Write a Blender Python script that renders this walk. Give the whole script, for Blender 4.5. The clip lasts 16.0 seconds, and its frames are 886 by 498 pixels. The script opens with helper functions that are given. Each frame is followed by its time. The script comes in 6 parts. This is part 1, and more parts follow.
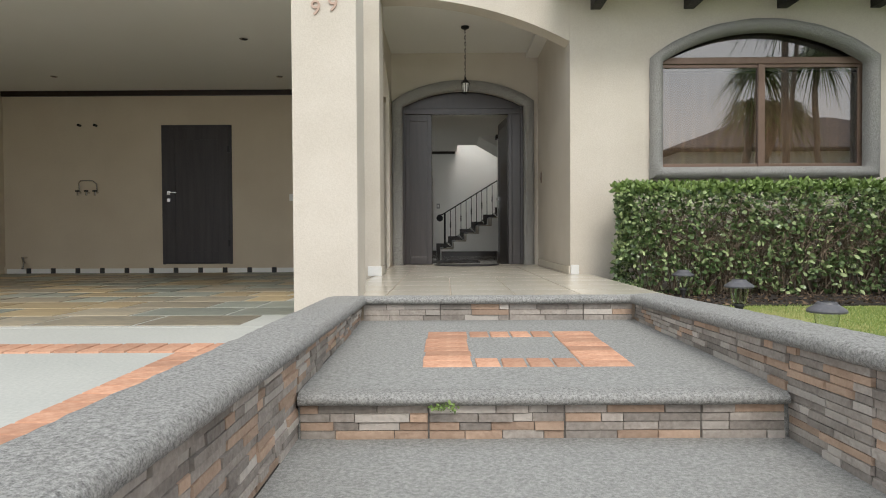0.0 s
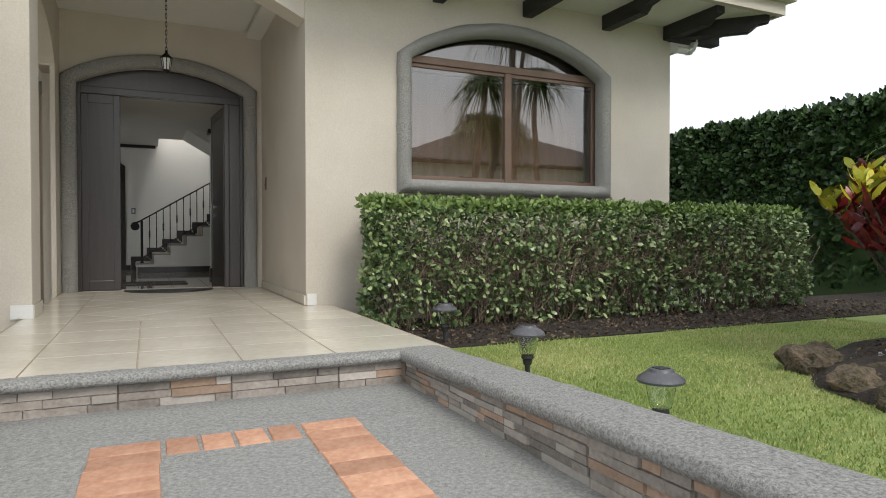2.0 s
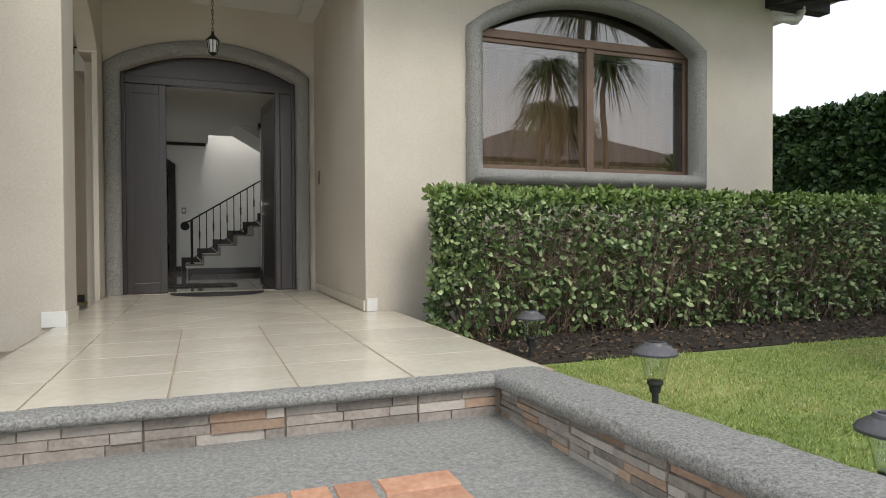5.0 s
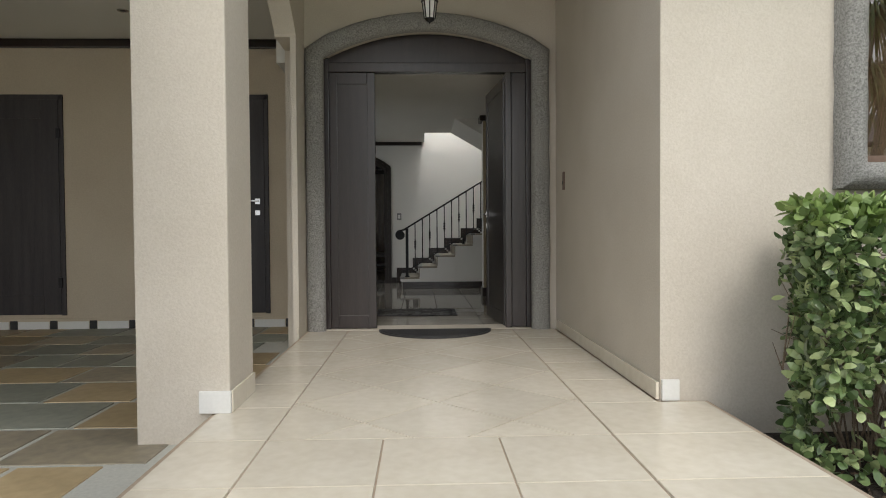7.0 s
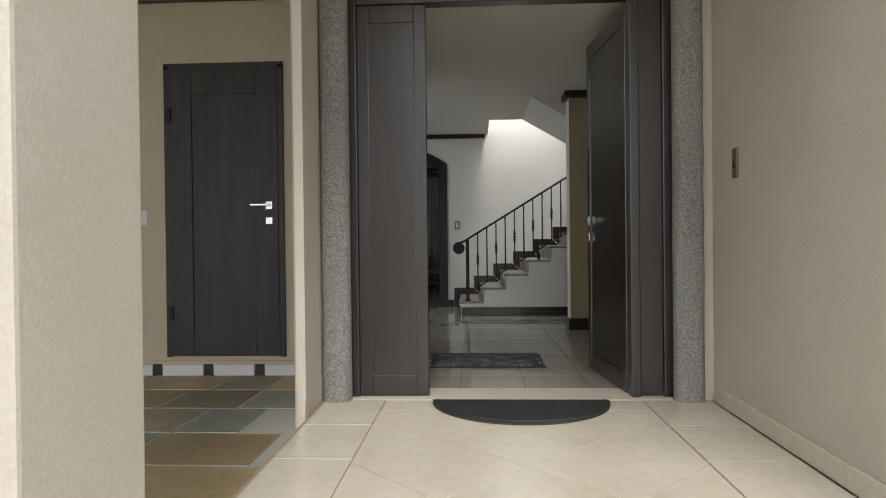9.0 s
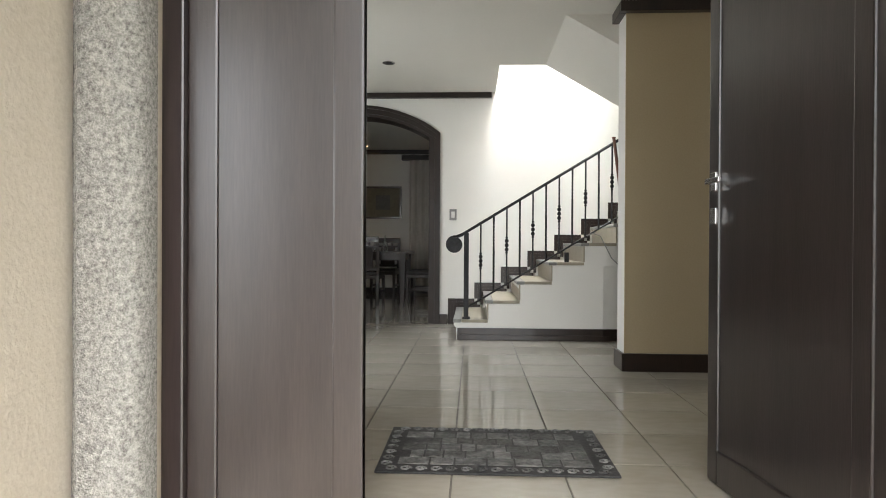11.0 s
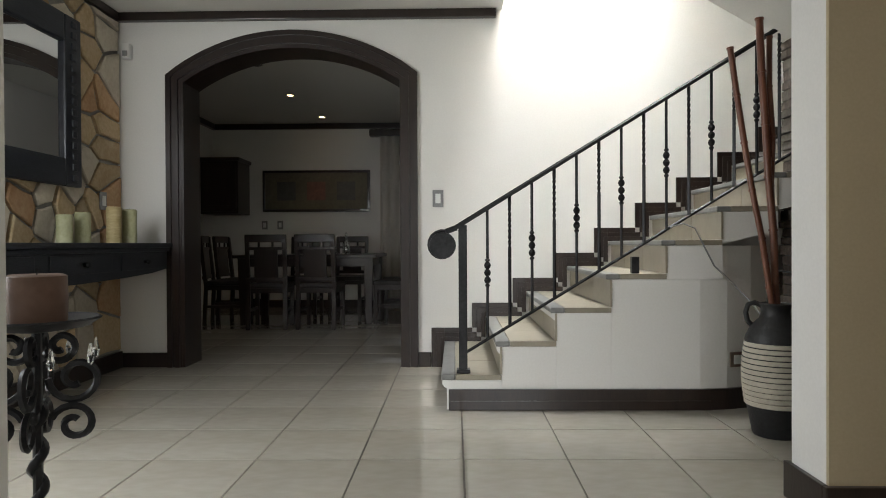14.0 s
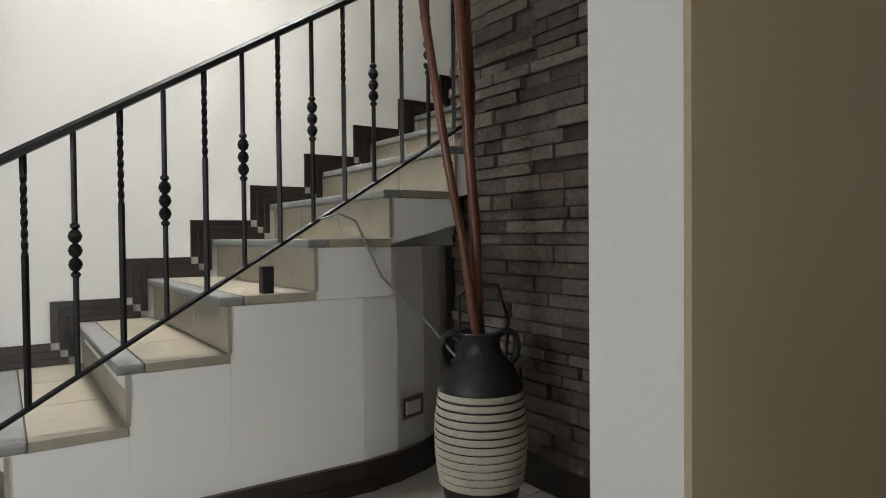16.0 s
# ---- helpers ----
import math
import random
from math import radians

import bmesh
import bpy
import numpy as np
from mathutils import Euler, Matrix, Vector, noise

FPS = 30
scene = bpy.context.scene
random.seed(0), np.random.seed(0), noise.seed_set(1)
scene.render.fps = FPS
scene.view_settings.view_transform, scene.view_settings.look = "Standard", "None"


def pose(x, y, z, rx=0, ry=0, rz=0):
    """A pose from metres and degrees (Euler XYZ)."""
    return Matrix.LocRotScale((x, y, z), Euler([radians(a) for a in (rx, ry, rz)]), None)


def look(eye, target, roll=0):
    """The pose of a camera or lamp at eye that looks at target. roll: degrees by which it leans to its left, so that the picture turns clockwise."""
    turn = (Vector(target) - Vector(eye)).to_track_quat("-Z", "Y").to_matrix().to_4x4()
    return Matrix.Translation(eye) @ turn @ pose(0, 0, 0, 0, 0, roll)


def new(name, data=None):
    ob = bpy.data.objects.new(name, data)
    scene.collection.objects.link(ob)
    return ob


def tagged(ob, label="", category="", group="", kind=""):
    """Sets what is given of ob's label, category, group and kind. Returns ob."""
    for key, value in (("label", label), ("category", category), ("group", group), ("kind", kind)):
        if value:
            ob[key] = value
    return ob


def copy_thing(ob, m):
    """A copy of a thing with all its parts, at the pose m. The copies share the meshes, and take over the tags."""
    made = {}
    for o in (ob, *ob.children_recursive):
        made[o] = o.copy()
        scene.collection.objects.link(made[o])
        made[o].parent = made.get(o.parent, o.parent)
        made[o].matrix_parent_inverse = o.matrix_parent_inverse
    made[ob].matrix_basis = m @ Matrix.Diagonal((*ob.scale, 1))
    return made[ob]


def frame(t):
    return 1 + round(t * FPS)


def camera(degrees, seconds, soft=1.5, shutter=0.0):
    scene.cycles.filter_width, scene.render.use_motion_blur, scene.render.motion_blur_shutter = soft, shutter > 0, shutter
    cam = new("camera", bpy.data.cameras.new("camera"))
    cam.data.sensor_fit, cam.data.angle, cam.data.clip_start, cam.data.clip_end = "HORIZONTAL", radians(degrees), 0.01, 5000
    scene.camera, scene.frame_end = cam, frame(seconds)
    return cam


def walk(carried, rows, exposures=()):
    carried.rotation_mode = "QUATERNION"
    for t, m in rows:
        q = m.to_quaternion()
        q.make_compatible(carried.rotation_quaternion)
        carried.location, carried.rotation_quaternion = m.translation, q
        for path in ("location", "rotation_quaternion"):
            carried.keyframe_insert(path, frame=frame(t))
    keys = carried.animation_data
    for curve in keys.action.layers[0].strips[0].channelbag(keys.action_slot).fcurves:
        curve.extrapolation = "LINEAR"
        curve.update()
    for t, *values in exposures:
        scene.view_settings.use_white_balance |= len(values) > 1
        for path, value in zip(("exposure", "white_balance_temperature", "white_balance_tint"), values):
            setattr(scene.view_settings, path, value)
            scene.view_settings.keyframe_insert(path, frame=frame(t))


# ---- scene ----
cam = camera(69.0, 16.0, soft=1.0)
PATH = [
    (0, (-0.287, -10.34, 0.463), (-0.295, -8.34, 0.423), -0.3),
    (0.5, (-0.293, -9.903, 0.478), (-0.096, -7.913, 0.438), -0.1),
    (1, (-0.211, -9.399, 0.527), (0.101, -7.424, 0.489), -0.2),
    (1.5, (-0.156, -9.082, 0.638), (0.334, -7.143, 0.604), -0.2),
    (2, (-0.189, -8.894, 0.651), (0.642, -7.075, 0.618), 0.0),
    (2.5, (-0.231, -8.855, 0.682), (0.898, -7.205, 0.637), 0.3),
    (3, (-0.231, -8.833, 0.677), (1.064, -7.31, 0.63), 0.3),
    (3.5, (-0.229, -8.78, 0.657), (1.142, -7.324, 0.614), 0.3),
    (4, (-0.197, -8.694, 0.639), (1.164, -7.228, 0.597), 0.2),
    (4.5, (-0.132, -8.458, 0.672), (0.957, -6.781, 0.635), -0.2),
    (5, (-0.109, -8.085, 0.62), (0.588, -6.211, 0.589), -0.3),
    (7.5, (-0.075, -5.50, 0.955), (-0.09, -3.50, 0.911), -0.5),
    (8, (-0.15, -4.955, 0.975), (-0.245, -2.957, 0.947), -0.6),
    (8.2, (-0.20, -4.73, 0.985), (-0.285, -2.733, 0.96), -0.5),
    (10.4, (-0.224, -2.143, 0.853), (-0.387, -0.15, 0.841), -0.0),
    (10.5, (-0.228, -1.982, 0.855), (-0.395, 0.011, 0.843), 0.1),
    (11, (-0.238, -1.45, 0.868), (-0.332, 0.548, 0.857), 0.3),
    (11.5, (-0.2, -1.002, 0.882), (-0.241, 0.997, 0.869), -0.1),
    (12, (-0.217, -0.537, 0.876), (-0.25, 1.463, 0.864), -0.0),
    (12.5, (-0.201, -0.126, 0.844), (-0.219, 1.874, 0.837), -0.0),
    (13, (-0.235, 0.271, 0.872), (-0.269, 2.271, 0.862), -0.1),
    (13.5, (-0.319, 0.684, 0.883), (-0.373, 2.683, 0.87), -0.2),
    (14, (-0.345, 1.067, 0.884), (-0.382, 3.067, 0.868), -0.3),
    (14.5, (-0.326, 1.452, 0.906), (-0.353, 3.452, 0.892), -0.2),
    (15, (-0.301, 1.85, 0.884), (-0.127, 3.842, 0.87), -0.1),
    (15.2, (-0.261, 1.991, 0.895), (0.069, 3.963, 0.876), 0.0),
    (15.6, (-0.181, 2.249, 0.872), (0.55, 4.111, 0.862), -0.2),
    (16, (-0.105, 2.46, 0.904), (1.028, 4.108, 0.864), -0.55),
]
walk(cam, [(t, look(eye, target, roll)) for t, eye, target, roll in PATH],
     [(0, 0.28), (1.5, 0.25), (2.5, 0.08), (4.2, -0.02), (5, 0.15), (7.5, 0.35), (8.2, 0.5), (10.4, 1.8), (11, 2.25), (11.5, 2.45), (12, 2.28), (13.5, 2.12), (14.5, 2.0), (16, 1.75)])

# ---- world, sun and large lights ----
world = bpy.data.worlds.new("world")
scene.world = world
world.use_nodes = True
wn, wl = world.node_tree.nodes, world.node_tree.links
sky = wn.new("ShaderNodeTexSky")
sky.sky_type = "NISHITA"
sky.sun_disc = False
sky.sun_elevation = radians(44)
sky.sun_rotation = radians(173)
sky.dust_density = 4.0
haze = wn.new("ShaderNodeMixRGB")
haze.inputs["Fac"].default_value = 0.82
haze.inputs["Color2"].default_value = (8.6, 9.0, 9.4, 1)
wl.new(sky.outputs["Color"], haze.inputs["Color1"])
wl.new(haze.outputs["Color"], wn["Background"].inputs["Color"])
wn["Background"].inputs["Strength"].default_value = 0.13


def lamp(name, kind, energy, matrix, color=(1, 1, 1), **more):
    data = bpy.data.lights.new(name, kind)
    data.energy, data.color = energy, color
    if kind == "AREA":
        data.shape, data.size, data.size_y = "RECTANGLE", more["size"][0], more["size"][1]
    if kind == "SUN":
        data.angle = radians(more["angle"])
    if kind in ("SPOT", "POINT"):
        data.shadow_soft_size = more.get("radius", 0.04)
    if kind == "SPOT":
        data.spot_size, data.spot_blend = radians(more["cone"]), 0.6
    ob = new(name, data)
    ob.matrix_world = matrix
    return ob


lamp("sun", "SUN", 1.2, look((1.5, -13, 12.5), (0, 0, 0)), (1.0, 0.96, 0.9), angle=20)
# Two added area lamps for unseen daylight above the stairs; no opening is modelled.
lamp("stairwell_top_fill", "AREA", 235, look((1.7, 5.15, 5.45), (1.7, 5.25, 0)), (0.95, 0.98, 1.0), size=(3.4, 0.9))
lamp("stairwell_side_fill", "AREA", 10, look((2.0, 4.70, 3.9), (2.0, 5.7, 2.5)), (0.95, 0.98, 1.0), size=(2.6, 1.2))
# Added fill from the left, set before the assumed living room window.
lamp("living_room_fill", "AREA", 12, look((-2.77, 2.95, 1.45), (-1.4, 4.6, 0)), (0.95, 0.98, 1.0), size=(1.2, 1.3))
# Weak fill added from the hall's right end, where no window is known.
lamp("hall_fill", "AREA", 1.8, look((3.85, 1.9, 1.5), (0, 2.2, 1.2)), (1.0, 0.97, 0.92), size=(1.2, 1.4))


# ---- materials ----
def surf(name, c1, c2, rough=0.6, big=1.5, fine=40.0, bump=0.1, metal=0.0, rnd=0.0, stretch=(1, 1, 1), spec=0.5, coat=0.0, dist=0.01):
    """Two-scale noise between c1 and c2, fine relief, and a random shade per object."""
    m = bpy.data.materials.new(name)
    m.use_nodes = True
    n, l = m.node_tree.nodes, m.node_tree.links
    b = n["Principled BSDF"]
    tc = n.new("ShaderNodeTexCoord")
    mp = n.new("ShaderNodeMapping")
    mp.inputs["Scale"].default_value = stretch
    l.new(tc.outputs["Object"], mp.inputs["Vector"])
    n1, n2 = n.new("ShaderNodeTexNoise"), n.new("ShaderNodeTexNoise")
    n1.inputs["Scale"].default_value, n1.inputs["Detail"].default_value = big, 5
    n2.inputs["Scale"].default_value, n2.inputs["Detail"].default_value = fine, 4
    for t in (n1, n2):
        l.new(mp.outputs["Vector"], t.inputs["Vector"])
    add = n.new("ShaderNodeMath")
    add.operation = "MULTIPLY_ADD"
    add.inputs[1].default_value = 0.45
    l.new(n2.outputs["Fac"], add.inputs[0])
    half = n.new("ShaderNodeMath")
    half.operation = "MULTIPLY"
    half.inputs[1].default_value = 0.55
    l.new(n1.outputs["Fac"], half.inputs[0])
    l.new(half.outputs[0], add.inputs[2])
    ramp = n.new("ShaderNodeValToRGB")
    ramp.color_ramp.elements[0].position, ramp.color_ramp.elements[1].position = 0.34, 0.66
    ramp.color_ramp.elements[0].color, ramp.color_ramp.elements[1].color = (*c1, 1), (*c2, 1)
    l.new(add.outputs[0], ramp.inputs["Fac"])
    out = ramp.outputs["Color"]
    if rnd:
        oi = n.new("ShaderNodeObjectInfo")
        mr = n.new("ShaderNodeMapRange")
        mr.inputs["To Min"].default_value, mr.inputs["To Max"].default_value = 1 - rnd, 1 + rnd
        l.new(oi.outputs["Random"], mr.inputs["Value"])
        hs = n.new("ShaderNodeHueSaturation")
        l.new(mr.outputs[0], hs.inputs["Value"])
        l.new(out, hs.inputs["Color"])
        out = hs.outputs["Color"]
    l.new(out, b.inputs["Base Color"])
    b.inputs["Roughness"].default_value, b.inputs["Metallic"].default_value = rough, metal
    b.inputs["Specular IOR Level"].default_value = spec
    b.inputs["Coat Weight"].default_value = coat
    if bump:
        bp = n.new("ShaderNodeBump")
        bp.inputs["Strength"].default_value, bp.inputs["Distance"].default_value = bump, dist
        l.new(n2.outputs["Fac"], bp.inputs["Height"])
        l.new(bp.outputs["Normal"], b.inputs["Normal"])
    return m


def glass(name, tint, rough=0.0, alpha_mix=0.0):
    m = bpy.data.materials.new(name)
    m.use_nodes = True
    b = m.node_tree.nodes["Principled BSDF"]
    b.inputs["Base Color"].default_value = (*tint, 1)
    b.inputs["Roughness"].default_value = rough
    b.inputs["Transmission Weight"].default_value = 1.0
    b.inputs["IOR"].default_value = 1.45
    return m


def glow(name, color, strength):
    m = bpy.data.materials.new(name)
    m.use_nodes = True
    b = m.node_tree.nodes["Principled BSDF"]
    b.inputs["Emission Color"].default_value = (*color, 1)
    b.inputs["Emission Strength"].default_value = strength
    return m


STUCCO = surf("cream_stucco", (0.555, 0.505, 0.43), (0.665, 0.615, 0.54), 0.85, 1.3, 90, 0.4, dist=0.006)
GARAGE = surf("garage_stucco", (0.52, 0.44, 0.335), (0.61, 0.53, 0.41), 0.85, 1.1, 65, 0.5, dist=0.005)
WHITE = surf("white_wall_paint", (0.74, 0.73, 0.70), (0.80, 0.79, 0.76), 0.7, 0.8, 90, 0.06, dist=0.003)
BEIGE = surf("beige_wall_paint", (0.44, 0.365, 0.24), (0.49, 0.41, 0.275), 0.75, 0.8, 90, 0.06, dist=0.003)
CEIL = surf("ceiling_paint", (0.72, 0.71, 0.66), (0.77, 0.76, 0.72), 0.8, 0.6, 80, 0.05, dist=0.003)
STONE = surf("grey_hammered_stone", (0.15, 0.148, 0.139), (0.54, 0.535, 0.51), 0.9, 85, 240, 1.0, dist=0.010)
CONCRETE = surf("grey_concrete", (0.185, 0.185, 0.175), (0.41, 0.41, 0.39), 0.9, 60, 190, 0.9, dist=0.006)
DRIVE = surf("pale_driveway_concrete", (0.40, 0.41, 0.38), (0.52, 0.52, 0.48), 0.85, 0.8, 50, 0.35, dist=0.006)
BRICK = surf("orange_paving_brick", (0.45, 0.22, 0.135), (0.61, 0.36, 0.24), 0.85, 6, 50, 0.4, rnd=0.22, dist=0.006)
SLATE = surf("slate_strip", (0.24, 0.21, 0.185), (0.40, 0.36, 0.32), 0.85, 7, 50, 0.8, rnd=0.3, dist=0.01)
SLATE_ORANGE = surf("rusty_slate_strip", (0.36, 0.25, 0.18), (0.48, 0.35, 0.26), 0.85, 7, 50, 0.8, rnd=0.25, dist=0.01)
SLATE_PALE = surf("pale_slate_strip", (0.40, 0.37, 0.335), (0.52, 0.47, 0.42), 0.85, 7, 50, 0.8, rnd=0.2, dist=0.01)
STAIR_TILE = surf("beige_stair_tile", (0.27, 0.24, 0.18), (0.34, 0.305, 0.24), 0.35, 2.0, 25, 0.03, rnd=0.06, dist=0.002)
PORCH_TILE = surf("cream_porch_tile", (0.64, 0.585, 0.48), (0.74, 0.69, 0.59), 0.16, 2.2, 18, 0.03, rnd=0.05, dist=0.002)
GROUT = surf("brown_grout", (0.34, 0.27, 0.20), (0.44, 0.36, 0.28), 0.9, 4, 60, 0.2)
TILE = surf("cream_floor_tile", (0.34, 0.312, 0.265), (0.42, 0.39, 0.34), 0.06, 2.0, 25, 0.02, rnd=0.04, stretch=(0.4, 1, 1), dist=0.002)
DARK_GROUT = surf("dark_grout", (0.12, 0.11, 0.10), (0.18, 0.16, 0.14), 0.9, 4, 60, 0.2)
SLATE_FLOOR = surf("garage_slate", (0.22, 0.20, 0.16), (0.42, 0.36, 0.26), 0.45, 1.6, 14, 0.3, rnd=0.25, dist=0.006)
WOOD = surf("dark_stained_wood", (0.009, 0.005, 0.004), (0.026, 0.014, 0.010), 0.3, 2, 30, 0.15, stretch=(6, 6, 0.7), coat=0.2, dist=0.002)
DOORWOOD = surf("dark_brown_door_wood", (0.014, 0.009, 0.009), (0.030, 0.020, 0.020), 0.36, 2, 26, 0.14, stretch=(9, 9, 0.6), coat=1.0, dist=0.002)
IRON = surf("black_wrought_iron", (0.012, 0.012, 0.013), (0.03, 0.03, 0.032), 0.45, 6, 60, 0.25, metal=0.6, dist=0.002)
CHROME = surf("brushed_chrome", (0.55, 0.55, 0.55), (0.65, 0.65, 0.65), 0.25, 6, 80, 0.0, metal=1.0)
PLASTIC = surf("white_plastic", (0.72, 0.72, 0.70), (0.78, 0.78, 0.76), 0.4, 3, 60, 0.0)
GREYPLASTIC = surf("grey_plastic_plate", (0.20, 0.20, 0.20), (0.26, 0.26, 0.26), 0.4, 3, 60, 0.0)
ALU = surf("bronze_aluminium", (0.17, 0.115, 0.085), (0.22, 0.15, 0.115), 0.4, 4, 60, 0.05, metal=0.4)
SOIL = surf("dark_garden_soil", (0.018, 0.014, 0.011), (0.055, 0.042, 0.032), 0.95, 5, 40, 1.0, dist=0.03)
GRASS = surf("lawn_grass", (0.125, 0.19, 0.04), (0.31, 0.38, 0.12), 0.8, 1.6, 60, 0.8, dist=0.02)
RUBBER = surf("black_rubber", (0.015, 0.015, 0.017), (0.04, 0.04, 0.042), 0.6, 5, 60, 0.5, dist=0.004)
DOORWOOD.node_tree.nodes["Principled BSDF"].inputs["Coat Roughness"].default_value = 0.24


# ---- builders ----
def part(name, bm, material, parent=None, label="", smooth=False):
    """Links a bmesh as one mesh object, under a thing or a part."""
    me = bpy.data.meshes.new(name)
    bmesh.ops.recalc_face_normals(bm, faces=bm.faces)
    bm.to_mesh(me)
    bm.free()
    me.materials.append(material)
    if smooth:
        me.shade_smooth()
        me.set_sharp_from_angle(angle=radians(smooth if smooth > 1 else 40))
    ob = new(name, me)
    if parent:
        ob.parent = parent
    if label:
        tagged(ob, label)
    return ob


def setting(name, bm, material, label="", smooth=False):
    return tagged(part(name, bm, material, None, label, smooth), label, kind="structure")


def thing(name, label, category, at=(0, 0, 0), rz=0.0, group=""):
    """An Empty at a thing's base, which carries its parts."""
    ob = new(name)
    ob.matrix_basis = pose(*at, 0, 0, rz)
    ob.empty_display_size = 0.1
    return tagged(ob, label, category, group)


def box(bm, x0, x1, y0, y1, z0, z1, bevel=0.0, seg=2):
    vs = [bm.verts.new((x, y, z)) for x in (x0, x1) for y in (y0, y1) for z in (z0, z1)]
    fs = [bm.faces.new([vs[i] for i in q]) for q in ((0, 1, 3, 2), (4, 6, 7, 5), (0, 4, 5, 1), (2, 3, 7, 6), (0, 2, 6, 4), (1, 5, 7, 3))]
    if bevel:
        es = list({e for f in fs for e in f.edges})
        bmesh.ops.bevel(bm, geom=es, offset=bevel, segments=seg, affect="EDGES", profile=0.6)
    return bm


def boxed(*args, **kw):
    return box(bmesh.new(), *args, **kw)


def prism(bm, poly, axis, a, b):
    """Extrudes a flat outline (u, v) along an axis from a to b."""
    place = {"x": lambda u, v, w: (w, u, v), "y": lambda u, v, w: (u, w, v), "z": lambda u, v, w: (u, v, w)}[axis]
    lo = [bm.verts.new(place(u, v, a)) for u, v in poly]
    hi = [bm.verts.new(place(u, v, b)) for u, v in poly]
    n = len(poly)
    for i in range(n):
        bm.faces.new((lo[i], lo[(i + 1) % n], hi[(i + 1) % n], hi[i]))
    bm.faces.new(lo)
    bm.faces.new(hi)
    return bm


def lathe(bm, profile, seg=16, cx=0.0, cy=0.0):
    """Turns (radius, height) pairs round a vertical axis."""
    rings = []
    for r, z in profile:
        rings.append([bm.verts.new((cx + r * math.cos(2 * math.pi * i / seg), cy + r * math.sin(2 * math.pi * i / seg), z)) for i in range(seg)])
    for a, b in zip(rings, rings[1:]):
        for i in range(seg):
            bm.faces.new((a[i], a[(i + 1) % seg], b[(i + 1) % seg], b[i]))
    bm.faces.new(rings[0][::-1])
    bm.faces.new(rings[-1])
    return bm


def tube(bm, pts, radius, seg=8, taper=None):
    """A round bar along a line of points."""
    pts = [Vector(p) for p in pts]
    rings = []
    for i, p in enumerate(pts):
        d = (pts[min(i + 1, len(pts) - 1)] - pts[max(i - 1, 0)]).normalized()
        u = d.cross(Vector((0.31, 0.87, 0.38))).normalized()
        v = d.cross(u)
        r = radius if taper is None else radius + (taper - radius) * i / (len(pts) - 1)
        rings.append([bm.verts.new(p + r * (math.cos(2 * math.pi * k / seg) * u + math.sin(2 * math.pi * k / seg) * v)) for k in range(seg)])
    for a, b in zip(rings, rings[1:]):
        for k in range(seg):
            bm.faces.new((a[k], a[(k + 1) % seg], b[(k + 1) % seg], b[k]))
    bm.faces.new(rings[0][::-1])
    bm.faces.new(rings[-1])
    return bm


def arc(x0, x1, spring, apex, n=20):
    """Points of a segmental arch from (x0, spring) over the apex to (x1, spring)."""
    w, r = (x1 - x0) / 2, apex - spring
    rad = (w * w + r * r) / (2 * r)
    c, zc = (x0 + x1) / 2, apex - rad
    a0 = math.asin(min(1, w / rad))
    return [(c + rad * math.sin(a), zc + rad * math.cos(a)) for a in (-a0 + 2 * a0 * i / n for i in range(n + 1))]


def hexa(bm, quad_a, quad_b):
    a, b = [bm.verts.new(p) for p in quad_a], [bm.verts.new(p) for p in quad_b]
    for i in range(4):
        bm.faces.new((a[i], a[(i + 1) % 4], b[(i + 1) % 4], b[i]))
    bm.faces.new(a[::-1])
    bm.faces.new(b)


def arched_wall(x0, x1, z0, z1, o0, o1, sill, spring, apex, y0, y1, along="x"):
    """A wall with an arched opening through it."""
    bm = bmesh.new()
    put = (lambda u, w, z: (u, w, z)) if along == "x" else (lambda u, w, z: (w, u, z))

    def block(a, b, c, d):
        if b - a > 1e-4 and d - c > 1e-4:
            hexa(bm, [put(a, y0, c), put(b, y0, c), put(b, y0, d), put(a, y0, d)], [put(a, y1, c), put(b, y1, c), put(b, y1, d), put(a, y1, d)])
    block(x0, o0, z0, z1)
    block(o1, x1, z0, z1)
    block(o0, o1, z0, sill)
    pts = arc(o0, o1, spring, apex)
    for (ua, za), (ub, zb) in zip(pts, pts[1:]):
        hexa(bm, [put(ua, y0, za), put(ub, y0, zb), put(ub, y0, z1), put(ua, y0, z1)], [put(ua, y1, za), put(ub, y1, zb), put(ub, y1, z1), put(ua, y1, z1)])
    bmesh.ops.remove_doubles(bm, verts=bm.verts, dist=0.0005)
    return bm


